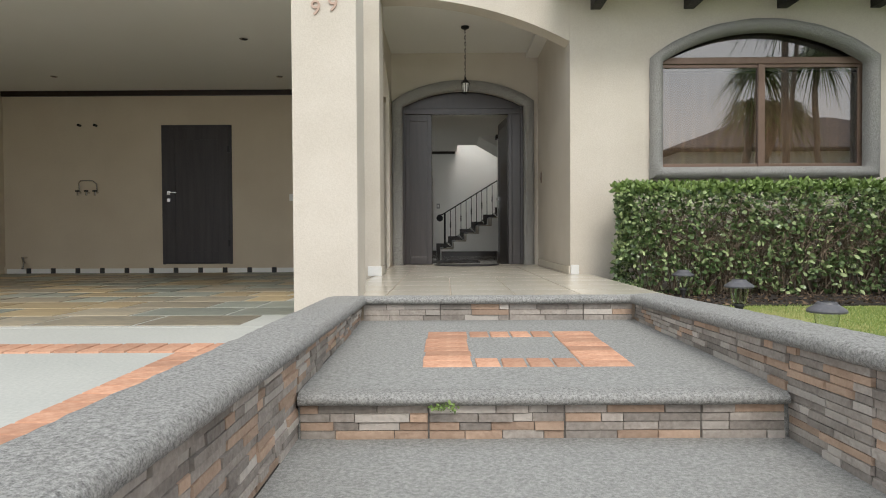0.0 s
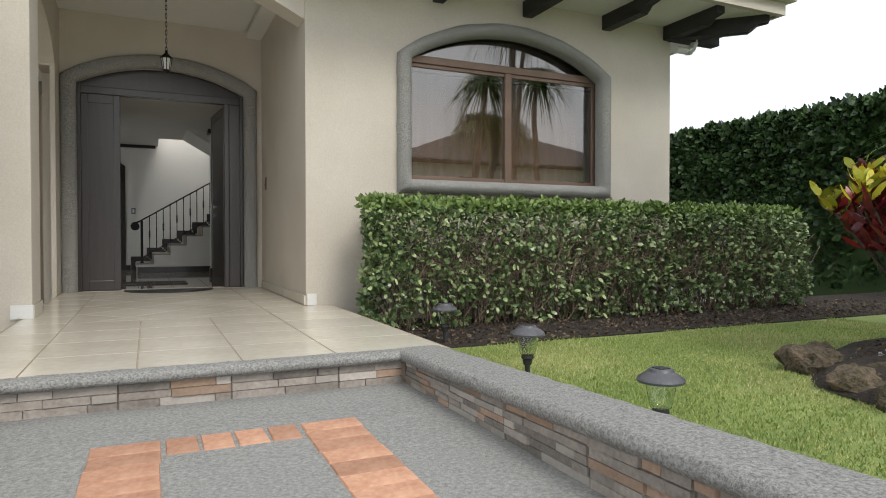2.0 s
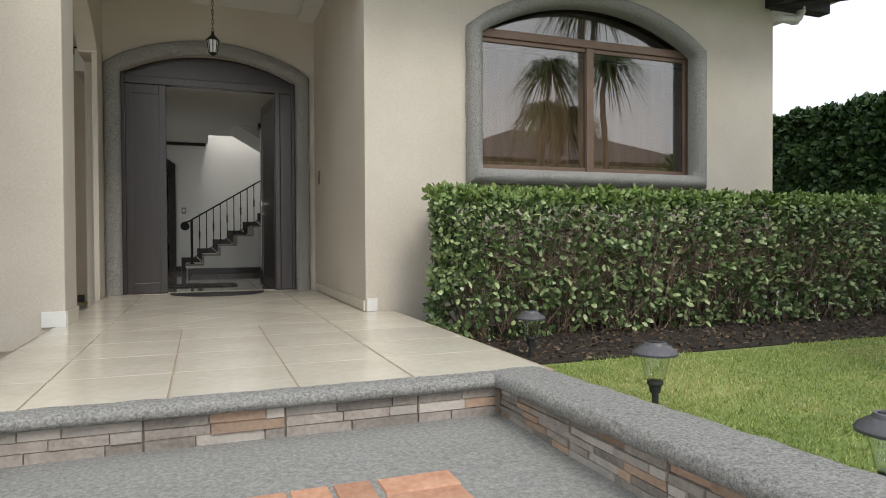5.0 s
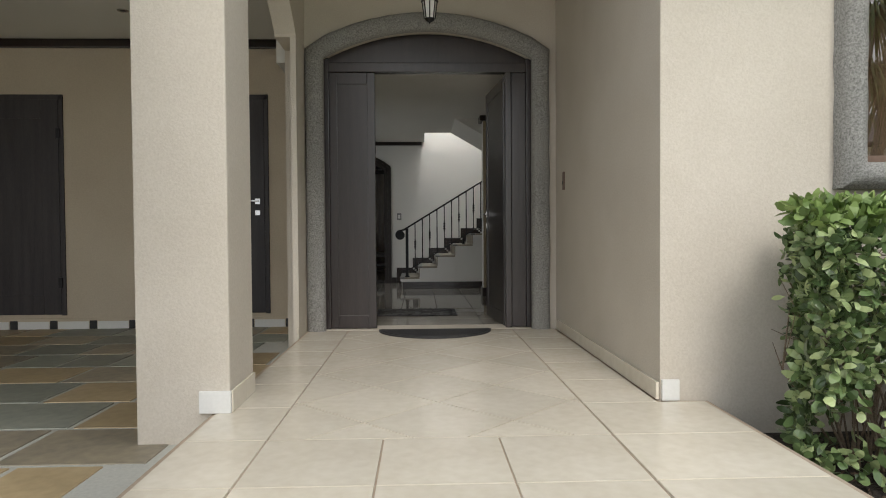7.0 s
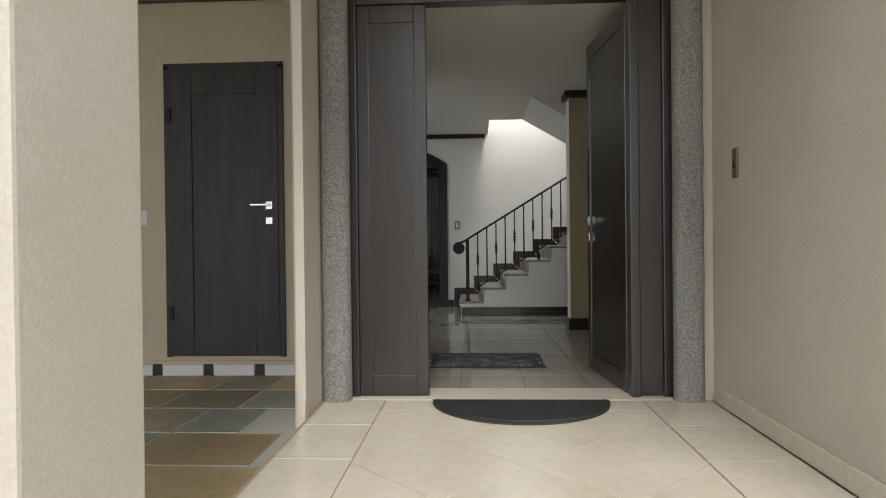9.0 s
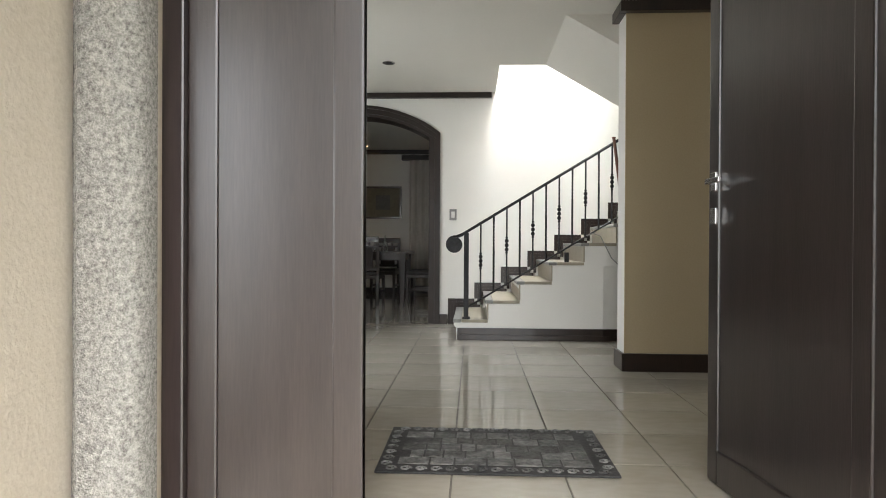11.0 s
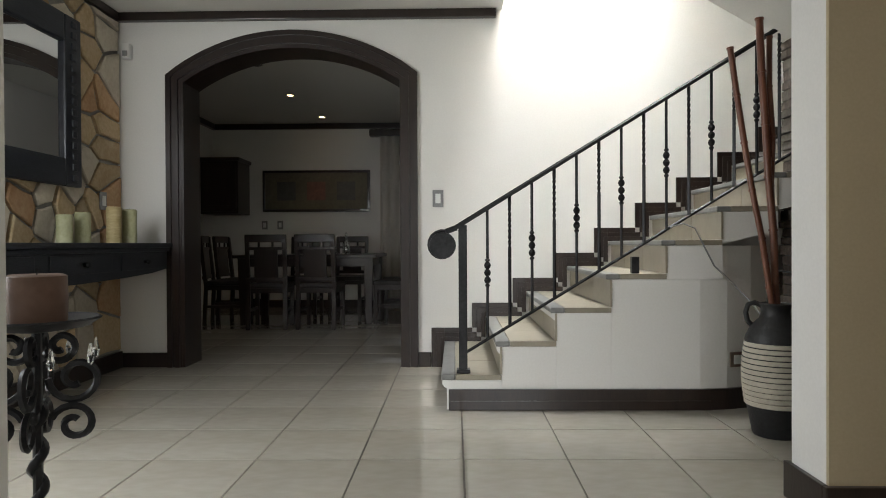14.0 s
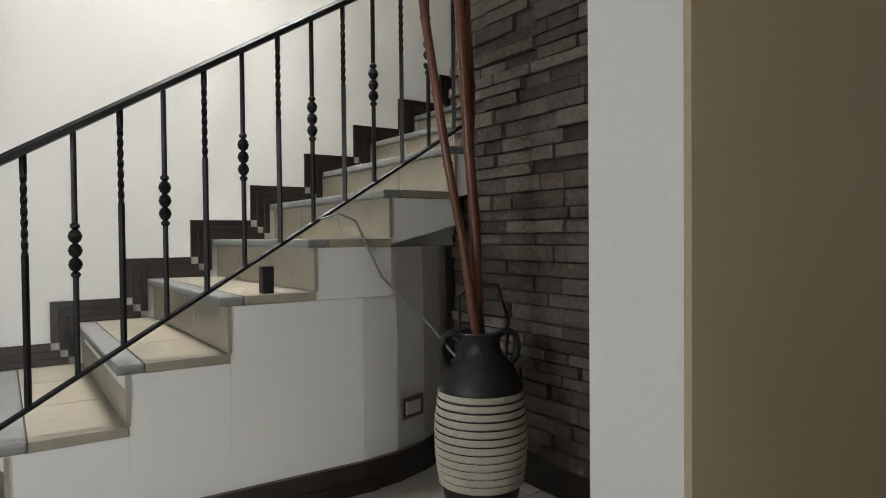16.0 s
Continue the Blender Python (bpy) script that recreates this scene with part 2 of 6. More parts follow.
def arch_band(o0, o1, z0, spring, apex, width, y0, y1, closed=False, rough=0.0, steps=1, round_=0.0):
    """A band round an arched opening, swept as one strip with a rounded section."""
    inner = [(o0, z0 + (spring - z0) * i / 14) for i in range(14)] + arc(o0, o1, spring, apex, 24) + [(o1, spring - (spring - z0) * (i + 1) / 14) for i in range(14)]
    c = (o0 + o1) / 2
    w, r = (o1 - o0) / 2, apex - spring
    rad = (w * w + r * r) / (2 * r)
    zc = apex - rad
    bm = bmesh.new()
    sect = [(0.0, y1), (0.0, y0 + round_), (round_, y0), (width - round_, y0), (width, y0 + round_), (width, y1)] if round_ else [(0.0, y1), (0.0, y0), (width, y0), (width, y1)]
    path = list(inner)
    if closed:
        path += [(o1 - (o1 - o0) * i / 16, z0) for i in range(1, 16)]
    rings = []
    for k, (x, z) in enumerate(path):
        if closed and (k >= len(inner) or k in (0, len(inner) - 1)):
            d = Vector((0, -1)) if 0 < k - len(inner) + 1 or k >= len(inner) else Vector((-1 if x < c else 1, -1))
            if k in (0, len(inner) - 1):
                d = Vector((-1 if x < c else 1, -1))
        elif z > spring + 1e-4:
            d = Vector((x - c, z - zc)).normalized()
        elif abs(z - spring) < 1e-4:
            d = Vector((-1 if x < c else 1, 0.45))
        else:
            d = Vector((-1 if x < c else 1, 0))
        ring = []
        for u, y in sect:
            j = rough * (random.random() - 0.5)
            ring.append(bm.verts.new((x + d.x * (u + (j if u else 0)), y + (j if y < y1 else 0), z + d.y * (u + (j if u else 0)))))
        rings.append(ring)
    n = len(sect)
    pairs = list(zip(rings, rings[1:])) + ([(rings[-1], rings[0])] if closed else [])
    for a, b in pairs:
        for k in range(n):
            bm.faces.new((a[k], a[(k + 1) % n], b[(k + 1) % n], b[k]))
    if not closed:
        bm.faces.new(rings[0])
        bm.faces.new(rings[-1][::-1])
    return bm


# ---- the ground outside ----
LAND, LOW, LAWN = -0.183, -0.412, -0.20
EDGE = -0.212


def landing_z(y):
    """The landing falls gently from the porch step to its outer edge."""
    return LAND + (EDGE - LAND) * (-5.45 - y) / 2.13


setting("ground", boxed(-2500, 2500, -2500, 2500, -1.2, -0.62), CONCRETE, "wide plain grey ground round the house")
setting("pavement_lower", boxed(-0.93, 1.30, -16, -7.57, -0.6, LOW), CONCRETE, "grey concrete lower landing of the entrance path")
bm = bmesh.new()
hexa(bm, [(-0.93, -7.56, -0.6), (1.20, -7.56, -0.6), (1.20, -5.40, -0.6), (-0.93, -5.40, -0.6)], [(-0.93, -7.56, landing_z(-7.56)), (1.20, -7.56, landing_z(-7.56)), (1.20, -5.40, landing_z(-5.40)), (-0.93, -5.40, landing_z(-5.40))])
setting("pavement_landing", bm, CONCRETE, "grey concrete landing with a brick rectangle")
setting("driveway", boxed(-14, -1.18, -16, -6.05, -0.6, -0.14), DRIVE, "pale concrete driveway beside the entrance path")
bm = bmesh.new()
hexa(bm, [(-9, -6.05, -0.6), (-1.15, -6.05, -0.6), (-1.15, 1.7, -0.6), (-9, 1.7, -0.6)], [(-9, -6.05, -0.135), (-1.15, -6.05, -0.135), (-1.15, 1.7, -0.20), (-9, 1.7, -0.20)])
setting("garage_floor", bm, DRIVE, "garage floor bed under slate paving")
setting("porch_slab", boxed(-1.14, 1.46, -5.40, 0.32, -0.6, -0.008), GROUT, "raised porch slab with brown grout")
setting("lawn", boxed(1.39, 30, -30, -3.75, -0.6, LAWN), GRASS, "short green lawn beside the entrance path")
setting("garden_soil", boxed(1.39, 10.9, -4.40, -2.6, -0.6, LAWN + 0.012), SOIL, "strip of dark soil under the hedge")


def wall_with_coping(name, p0, p1, inner_side, width, z0, top, rise, label):
    """A low garden wall from p0 to p1 (its inner face); its rounded coping climbs gently along it."""
    root = thing(name, label, "garden wall")
    d = Vector((p1[0] - p0[0], p1[1] - p0[1], 0))
    length = d.length
    d.normalize()
    side = Vector((d.y, -d.x, 0)) * inner_side
    frame_ = Matrix(((d.x, side.x, 0, p0[0]), (d.y, side.y, 0, p0[1]), (0, 0, 1, 0), (0, 0, 0, 1)))
    h = 0.074

    def under(u):
        return top + rise * u - h

    core = bmesh.new()
    hexa(core, [(0, -width + 0.01, z0), (0, -0.02, z0), (0, -0.02, under(0) + 0.004), (0, -width + 0.01, under(0) + 0.004)],
         [(length, -width + 0.01, z0), (length, -0.02, z0), (length, -0.02, under(length) + 0.004), (length, -width + 0.01, under(length) + 0.004)])
    core.transform(frame_)
    part("core", core, DARK_GROUT, root)
    sect = [(-width + 0.004, h - 0.006), (-width, h - 0.014), (-width, 0.0)]
    sect += [(-0.004 + 0.038 * math.sin(a), h / 2 - h / 2 * math.cos(a)) for a in (math.pi * i / 9 for i in range(10))]
    sect += [(-0.004 - (width - 0.004) * k / 5, h) for k in range(1, 5)]
    bm = bmesh.new()
    n = int(length / 0.05)
    rings = []
    for i in range(n + 1):
        u0 = length * i / n
        rings.append([bm.verts.new((u0, u + 0.006 * (random.random() - 0.5), under(u0) + v + 0.005 * (random.random() - 0.5))) for u, v in sect])
    for a, b in zip(rings, rings[1:]):
        for k in range(len(sect)):
            bm.faces.new((a[k], a[(k + 1) % len(sect)], b[(k + 1) % len(sect)], b[k]))
    bm.faces.new(rings[0])
    bm.faces.new(rings[-1][::-1])
    bm.transform(frame_)
    part("coping", bm, STONE, root, "rounded grey stone coping", smooth=60)
    return root, frame_, length, under


wall_r, frame_r, len_r, under_r = wall_with_coping("garden_wall", (1.145, -5.36), (1.265, -14.0), 1, 0.262, -0.6, 0.010, 0.0225, "low garden wall with stone coping and slate facing")
wall_l, frame_l, len_l, under_l = wall_with_coping("garden_wall", (-0.925, -5.36), (-0.915, -14.0), -1, 0.265, -0.6, 0.008, 0.0125, "low garden wall with stone coping beside the driveway")


def step_nose(name, x0, x1, y, z, label, h=0.062):
    bm = bmesh.new()
    sect = [(y + 0.07, z), (y + 0.07, z - h)] + [(y - 0.045 * math.sin(a), z - h / 2 - h / 2 * math.cos(a)) for a in (math.pi * i / 8 for i in range(9))]
    n = int((x1 - x0) / 0.06)
    rings = [[bm.verts.new((x0 + (x1 - x0) * i / n, u + 0.006 * (random.random() - 0.5), v + (0.004 * (random.random() - 0.5) if v > z - h else 0))) for u, v in sect] for i in range(n + 1)]
    for a, b in zip(rings, rings[1:]):
        for k in range(len(sect)):
            bm.faces.new((a[k], a[(k + 1) % len(sect)], b[(k + 1) % len(sect)], b[k]))
    bm.faces.new(rings[0])
    bm.faces.new(rings[-1][::-1])
    return setting(name, bm, STONE, label, smooth=60)


step_nose("trim_porch_step", -0.92, 1.14, -5.42, 0.004, "rounded grey stone nosing of the porch step")
step_nose("trim_landing_step", -0.92, 1.17, -7.58, EDGE + 0.004, "rounded grey stone nosing of the landing step", 0.056)

# ---- the house outside ----
FY = -2.65
setting("wall_front", arched_wall(1.20, 5.815, -0.4, 4.2, 2.20, 4.78, 1.20, 2.56, 2.92, FY, FY + 0.22), STUCCO, "cream stucco front wall with an arched window opening")
setting("wall_gable", boxed(5.60, 5.815, FY + 0.22, 6, -0.4, 4.2), STUCCO, "cream stucco side wall")
setting("wall_porch_right", boxed(1.20, 1.42, FY + 0.22, 0.0, -0.4, 4.2), STUCCO, "cream stucco wall of the porch")
setting("wall_door", arched_wall(-1.32, 1.42, -0.4, 4.2, -0.985, 0.985, 0.0, 2.53, 2.79, 0.0, 0.28), STUCCO, "cream stucco wall round the arched front door")
setting("wall_porch_left", boxed(-1.19, -1.14, -0.42, 0.0, -0.4, 2.597), STUCCO, "short cream stucco return beside the front door")
setting("beam_porch_left", arched_wall(-2.30, 0.0, 2.60, 4.2, -2.29, -0.42, 2.60, 2.62, 3.0, -1.32, -1.14, along="y"), STUCCO, "cream arched beam between the porch pillar and the house")
bm = bmesh.new()
prism(bm, [(-1.05, 4.2), (-1.05, 3.29)] + [p for p in arc(-3.10, 1.199, 2.77, 3.30, 40) if p[0] > -0.95] + [(1.199, 4.2)], "y", FY + 0.02, FY + 0.3)
setting("beam_porch_front", bm, STUCCO, "cream curved beam across the porch")
setting("pillar_back", boxed(-1.52, -1.05, -2.76, -2.30, -0.4, 4.2, bevel=0.012), STUCCO, "square cream stucco pillar at the porch")
setting("pillar_front", boxed(-1.45, -0.955, -5.43, -4.98, -0.4, 4.2, bevel=0.012), STUCCO, "square cream stucco pillar by the entrance steps")
setting("ceiling_porch", boxed(-1.5, 1.25, -2.36, 0.0, 3.38, 3.5), CEIL, "white painted porch ceiling")
setting("ceiling_garage", boxed(-9, -1.32, -6.0, 1.8, 3.20, 3.32), CEIL, "white painted garage ceiling")
GY = 1.72
setting("wall_garage", boxed(-9, -1.14, GY, GY + 0.2, -0.5, 3.4), GARAGE, "beige stucco back wall of the garage")
setting("wall_garage_left", boxed(-9.1, -8.55, -6, GY, -0.5, 3.4), GARAGE, "beige stucco side wall of the garage")
setting("wall_garage_right", boxed(-1.32, -1.14, 0.28, GY, -0.5, 3.4), STUCCO, "cream stucco wall between the garage and the hall")

# ---- the house inside ----
H = 2.56
bm = bmesh.new()
box(bm, -1.14, 4, 0.285, 1.93, -0.3, -0.006)
box(bm, -6, 4, 1.93, 12.5, -0.3, -0.006)
setting("floor", bm, DARK_GROUT, "dark grout bed under the floor tiles")
WY = 5.71
setting("wall_left", boxed(-1.318, -1.06, 0.28, 2.08, 0, H), WHITE, "white wall beside the front door")
setting("wall_living_front", boxed(-6, -1.318, 1.92, 2.08, 0, H), WHITE, "white wall of the living room")
# The window opening here is assumed, out of view.
setting("wall_living_side", arched_wall(2.08, WY, 0, H, 2.3, 3.6, 0.7, 1.9, 2.1, -3.0, -2.80, along="y"), WHITE, "white wall of the living room with an assumed window out of view")
setting("wall_arch", arched_wall(-4.2, 4.0, 0, 5.6, -2.32, -0.715, 0.0, 2.07, 2.32, WY, WY + 0.26), WHITE, "tall white wall with an arched opening")
setting("wall_column", boxed(0.815, 4.0, 3.104, 3.31, 0, 5.6), WHITE, "white core of the wall between the hall and the stairs")
setting("wall_column_front", boxed(0.8155, 4.0, 3.09, 3.1035, 0, H), BEIGE, "beige painted face of the hall wall")
# Unseen wall at a made-up distance, keeps sky light out of hall and stairs.
setting("wall_hall_closure", boxed(4.0, 4.2, 0.28, 6, 0, 5.6), BEIGE, "beige wall added out of view to close the hall's right end")
setting("wall_hall_front", boxed(1.42, 4.0, 0.1, 0.28, 0, H), BEIGE, "beige front wall of the hall")
setting("wall_niche", boxed(1.48, 1.70, 3.31, 4.66, 0, 2.6), DARK_GROUT, "wall beside the stairs, faced with dark stone")
bm = bmesh.new()
box(bm, -6, 0.0, 1.93, WY, H, H + 0.25)
box(bm, -1.46, 0.0, 0.28, 1.93, H, H + 0.25)
box(bm, 0.0, 4.0, 0.28, 4.62, H, H + 0.25)
setting("ceiling_hall", bm, CEIL, "white hall ceiling with an opening over the stairs")
bm = bmesh.new()
prism(bm, [(0.43, 2.56), (1.48, 1.95), (1.48, 2.35), (0.9, 2.70), (0.43, 2.70)], "y", 3.31, 4.62)
setting("ceiling_stair_soffit", bm, CEIL, "sloped white soffit under the upper stairs")
# Upper stairwell shell, out of view, added so the sky does not leak in.
setting("wall_stairwell_front", boxed(0.0, 4.0, 4.50, 4.62, H + 0.25, 5.6), WHITE, "unseen white wall closing the upper stairwell")
setting("wall_stairwell_left", boxed(-0.12, 0.0, 4.62, WY, H + 0.25, 5.6), WHITE, "unseen white wall closing the upper stairwell")
setting("ceiling_stairwell_closure", boxed(-0.2, 4.2, 4.4, 6.0, 5.6, 5.8), CEIL, "unseen white ceiling closing the stairwell against sky light")
# dining room
setting("wall_dining_back", boxed(-4.4, 0.0, 10.10, 10.3, 0, 2.6), WHITE, "white back wall of the dining room")
setting("wall_dining_left", boxed(-3.95, -3.75, WY + 0.26, 10.1, 0, 2.6), WHITE, "white side wall of the dining room")
setting("wall_dining_right", boxed(-0.55, -0.35, WY + 0.26, 10.1, 0, 2.6), WHITE, "white side wall of the dining room")
setting("ceiling_dining", boxed(-4.4, 0.0, WY + 0.26, 10.3, 2.58, 2.7), CEIL, "white dining room ceiling")

# Unseen box behind the curtain, added to keep daylight out of the front window.
setting("ceiling_front_closure", boxed(1.42, 5.60, FY + 0.22, 0.1, 3.05, 3.2), CEIL, "unseen ceiling added to keep the sky out behind the window")
setting("wall_front_closure", boxed(1.42, 5.60, -0.1, 0.1, -0.1, 3.2), BEIGE, "unseen back wall added to darken the space behind the window")
setting("floor_bedroom", boxed(1.42, 5.60, FY + 0.22, 0.1, -0.2, 0.0), TILE, "unseen floor added behind the window")


# ---- leaves and plants ----
def leaf_mat(name, dark, light, rough=0.45, mid=None):
    m = bpy.data.materials.new(name)
    m.use_nodes = True
    n, l = m.node_tree.nodes, m.node_tree.links
    b = n["Principled BSDF"]
    g = n.new("ShaderNodeNewGeometry")
    r = n.new("ShaderNodeValToRGB")
    r.color_ramp.elements[0].color, r.color_ramp.elements[1].color = (*dark, 1), (*light, 1)
    if mid:
        e = r.color_ramp.elements.new(0.5)
        e.color = (*mid, 1)
    l.new(g.outputs["Random Per Island"], r.inputs["Fac"])
    l.new(r.outputs["Color"], b.inputs["Base Color"])
    b.inputs["Roughness"].default_value = rough
    return m


LEAF = leaf_mat("hedge_leaf", (0.042, 0.072, 0.026), (0.42, 0.50, 0.24), 0.28, (0.13, 0.20, 0.075))
LEAF_FAR = leaf_mat("tall_hedge_leaf", (0.012, 0.032, 0.010), (0.065, 0.13, 0.032), 0.5)
# Light on the hedge top is put into this yellow-green; the weed shares it.
LEAF_TOP = leaf_mat("lit_hedge_top_leaf", (0.09, 0.155, 0.035), (0.26, 0.36, 0.11), 0.4)
PALM = leaf_mat("palm_leaf", (0.05, 0.10, 0.025), (0.24, 0.34, 0.11), 0.45)
RED = leaf_mat("croton_red_leaf", (0.07, 0.006, 0.012), (0.30, 0.025, 0.02), 0.35, (0.14, 0.012, 0.018))
YELLOW = leaf_mat("croton_yellow_leaf", (0.20, 0.26, 0.03), (0.62, 0.50, 0.04), 0.35, (0.42, 0.40, 0.03))
ORANGE = leaf_mat("croton_orange_leaf", (0.55, 0.10, 0.02), (0.72, 0.50, 0.06), 0.35, (0.68, 0.24, 0.03))
BLADE = leaf_mat("grass_blade", (0.17, 0.24, 0.05), (0.50, 0.52, 0.20), 0.6, (0.27, 0.36, 0.09))
TWIG = surf("grey_brown_twig", (0.10, 0.075, 0.05), (0.30, 0.23, 0.165), 0.85, 8, 60, 0.5)
STEM = surf("dark_croton_stem", (0.04, 0.03, 0.022), (0.12, 0.095, 0.07), 0.85, 8, 60, 0.5)
BARK = surf("pale_palm_bark", (0.24, 0.20, 0.155), (0.50, 0.44, 0.36), 0.9, 5, 30, 0.9, stretch=(4, 4, 0.8), dist=0.015)
ROCK = surf("mossy_brown_rock", (0.03, 0.034, 0.016), (0.22, 0.16, 0.11), 0.95, 7, 40, 1.0, rnd=0.3, dist=0.04)
PEBBLE = surf("pale_pebble", (0.40, 0.38, 0.35), (0.62, 0.60, 0.56), 0.8, 8, 40, 0.3, rnd=0.3)


def leaf_mesh(name, centres, dirs, lengths, widths, material, parent, kind="", label="", seed=1, curl=0.25, oval=True):
    """One mesh of many small folded leaves; every leaf is an island of its own."""
    rs = np.random.RandomState(seed)
    n = len(centres)
    d = dirs / np.linalg.norm(dirs, axis=1)[:, None]
    r = rs.normal(size=(n, 3))
    s = np.cross(d, r)
    s /= np.linalg.norm(s, axis=1)[:, None]
    u = np.cross(s, d)
    L, W = lengths[:, None], widths[:, None]
    if oval:
        rim = ((0.0, 0.0), (0.30, 0.42), (0.68, 0.46), (0.93, 0.20), (1.0, 0.0), (0.93, -0.20), (0.68, -0.46), (0.30, -0.42))
        fan = ((0, 1, 7), (1, 2, 6), (1, 6, 7), (2, 3, 5), (2, 5, 6), (3, 4, 5))
    else:
        rim = ((0.0, 0.0), (0.45, 0.5), (1.0, 0.0), (0.45, -0.5))
        fan = ((0, 1, 2), (0, 2, 3))
    verts = np.stack([centres + d * L * a + s * W * b + u * L * curl * (1.2 * a - 2.0 * a * a) for a, b in rim], 1).reshape(-1, 3)
    base = np.arange(n)[:, None] * len(rim)
    tris = np.concatenate([base + np.array(f) for f in fan], 0)
    me = bpy.data.meshes.new(name)
    me.from_pydata(verts.tolist(), [], tris.tolist())
    me.materials.append(material)
    ob = new(name, me)
    ob.parent = parent
    return tagged(ob, label, kind=kind)


def hedge(name, label, x0, x1, y0, y1, z0, z1, count, size, material, top_material, seed, twigs=260, wob=0.06, thin=0.0):
    rs = np.random.RandomState(seed)
    root = thing(name, label, "hedge")
    # leaves crowd on the outer skin of the block
    p = rs.uniform(0, 1, (count, 3))
    face = rs.choice(4, count, p=[0.50, 0.24, 0.13, 0.13])
    depth = rs.exponential(0.05, count)
    ext = np.array([x1 - x0, y1 - y0, z1 - z0])
    c = np.array([x0, y0, z0]) + p * ext
    d = rs.normal(size=(count, 3)) * 0.7
    long_x = ext[0] > ext[1]
    f0 = face == 0
    if long_x:
        c[f0, 1] = y0 + depth[f0]
        d[f0, 1] -= 0.9
    else:
        c[f0, 0] = x0 + depth[f0]
        d[f0, 0] -= 0.9
    f1 = face == 1
    c[f1, 2] = z1 - depth[f1] * 0.7
    d[f1, 2] += 0.9
    f2 = face == 2
    a = 0 if long_x else 1
    lo, hi = ((x0, x1) if long_x else (y0, y1))
    end = rs.rand(count) < 0.5
    c[f2 & end, a] = lo + depth[f2 & end]
    c[f2 & ~end, a] = hi - depth[f2 & ~end]
    if thin:
        c[:, 0] += np.where(c[:, 0] < x0 + 0.4, 0.20 * np.clip((c[:, 1] - y0 - 0.2) / 0.35, 0, 1), 0)
    # uneven skin, thinner towards the foot, and bare patches
    wave = np.array([noise.noise(Vector(q) * 1.7) for q in c.tolist()])
    wave2 = np.array([noise.noise(Vector(q) * 5.0 + Vector((7, 3, 1))) for q in c.tolist()])
    c[:, 1] += wob * wave * (1 if long_x else 0)
    c[:, 0] += wob * wave * (0 if long_x else 1)
    c[:, 2] += wob * 0.7 * wave2
    h = (c[:, 2] - z0) / ext[2]
    corner = np.maximum(0, h - 0.86) * 0.6
    c[:, 1] += corner * np.where(c[:, 1] < (y0 + y1) / 2, 1, -1) * (1 if long_x else 0)
    keep = (rs.rand(count) < 0.42 + 0.75 * h) & (wave2 + 0.75 * h > -0.02 + 0.20 * (rs.rand(count) - 0.5))
    if thin:
        band = np.clip(np.minimum((0.86 - h) / 0.12, (h - 0.30) / 0.15), 0, 1) * np.clip((c[:, 0] - x0 - 0.35) / 0.3, 0, 1)
        keep &= rs.rand(count) > thin * band
    top = h > 0.93
    for sel, m_, nm in ((keep & ~top, material, "foliage"), (keep & top, top_material, "clipped_top")):
        k = int(sel.sum())
        leaf_mesh(nm, c[sel], d[sel], size * rs.uniform(0.7, 1.35, k), size * rs.uniform(0.45, 0.75, k), m_, root, "stuff", seed=seed + 3)
    if twigs:
        bm = bmesh.new()
        for _ in range(twigs):
            p0 = Vector((rs.uniform(x0 + 0.34, x1 - 0.1), rs.uniform(y0 + 0.12, y1 - 0.1), z0))
            q = p0 + Vector((rs.normal() * 0.16, rs.normal() * 0.10 - 0.05, (z1 - z0) * rs.uniform(0.3, 0.55)))
            e = q + Vector((rs.normal() * 0.22, rs.normal() * 0.10 - 0.04, (z1 - z0) * rs.uniform(0.2, 0.42)))
            e.y, q.y = max(e.y, y0 + 0.03), max(q.y, y0 + 0.02)
            e.x, q.x = max(e.x, x0 + 0.12), max(q.x, x0 + 0.12)
            tube(bm, [p0, q, e], rs.uniform(0.004, 0.010), 4, 0.003)
            for _k in range(2):
                f = q + Vector((rs.normal() * 0.16, rs.normal() * 0.12 - 0.05, rs.uniform(0.05, 0.3)))
                f.x, f.y, f.z = max(f.x, x0 + 0.10), max(f.y, y0 + 0.02), min(f.z, z1 - 0.05)
                tube(bm, [q, f], 0.004, 3, 0.002)
        for _ in range(twigs * 2):
            p0 = Vector((rs.uniform(x0 + 0.34, x1 - 0.1), y0 + rs.uniform(0.01, 0.12), z0 + (z1 - z0) * rs.uniform(0.28, 0.9)))
            q = p0 + Vector((rs.normal() * 0.08, rs.normal() * 0.02, rs.normal() * 0.05))
            e = q + Vector((rs.normal() * 0.09, rs.normal() * 0.02, rs.uniform(-0.06, 0.10)))
            e.x, q.x, e.z = max(e.x, x0 + 0.10), max(q.x, x0 + 0.10), min(e.z, z1 - 0.04)
            tube(bm, [p0, q, e], rs.uniform(0.0025, 0.005), 3, 0.002)
        tagged(part("twig_mass", bm, TWIG, root, "bare grey-brown twigs"), kind="stuff")
    return root


hedge("clipped_hedge", "clipped green hedge with bare twigs showing, below the window", 1.56, 7.25, -3.50, -2.85, -0.19, 1.0, 31000, 0.060, LEAF, LEAF_TOP, 5, 520, wob=0.11, thin=0.45)
bm = boxed(11.25, 11.9, -4.1, 8.9, -0.5, 2.85)
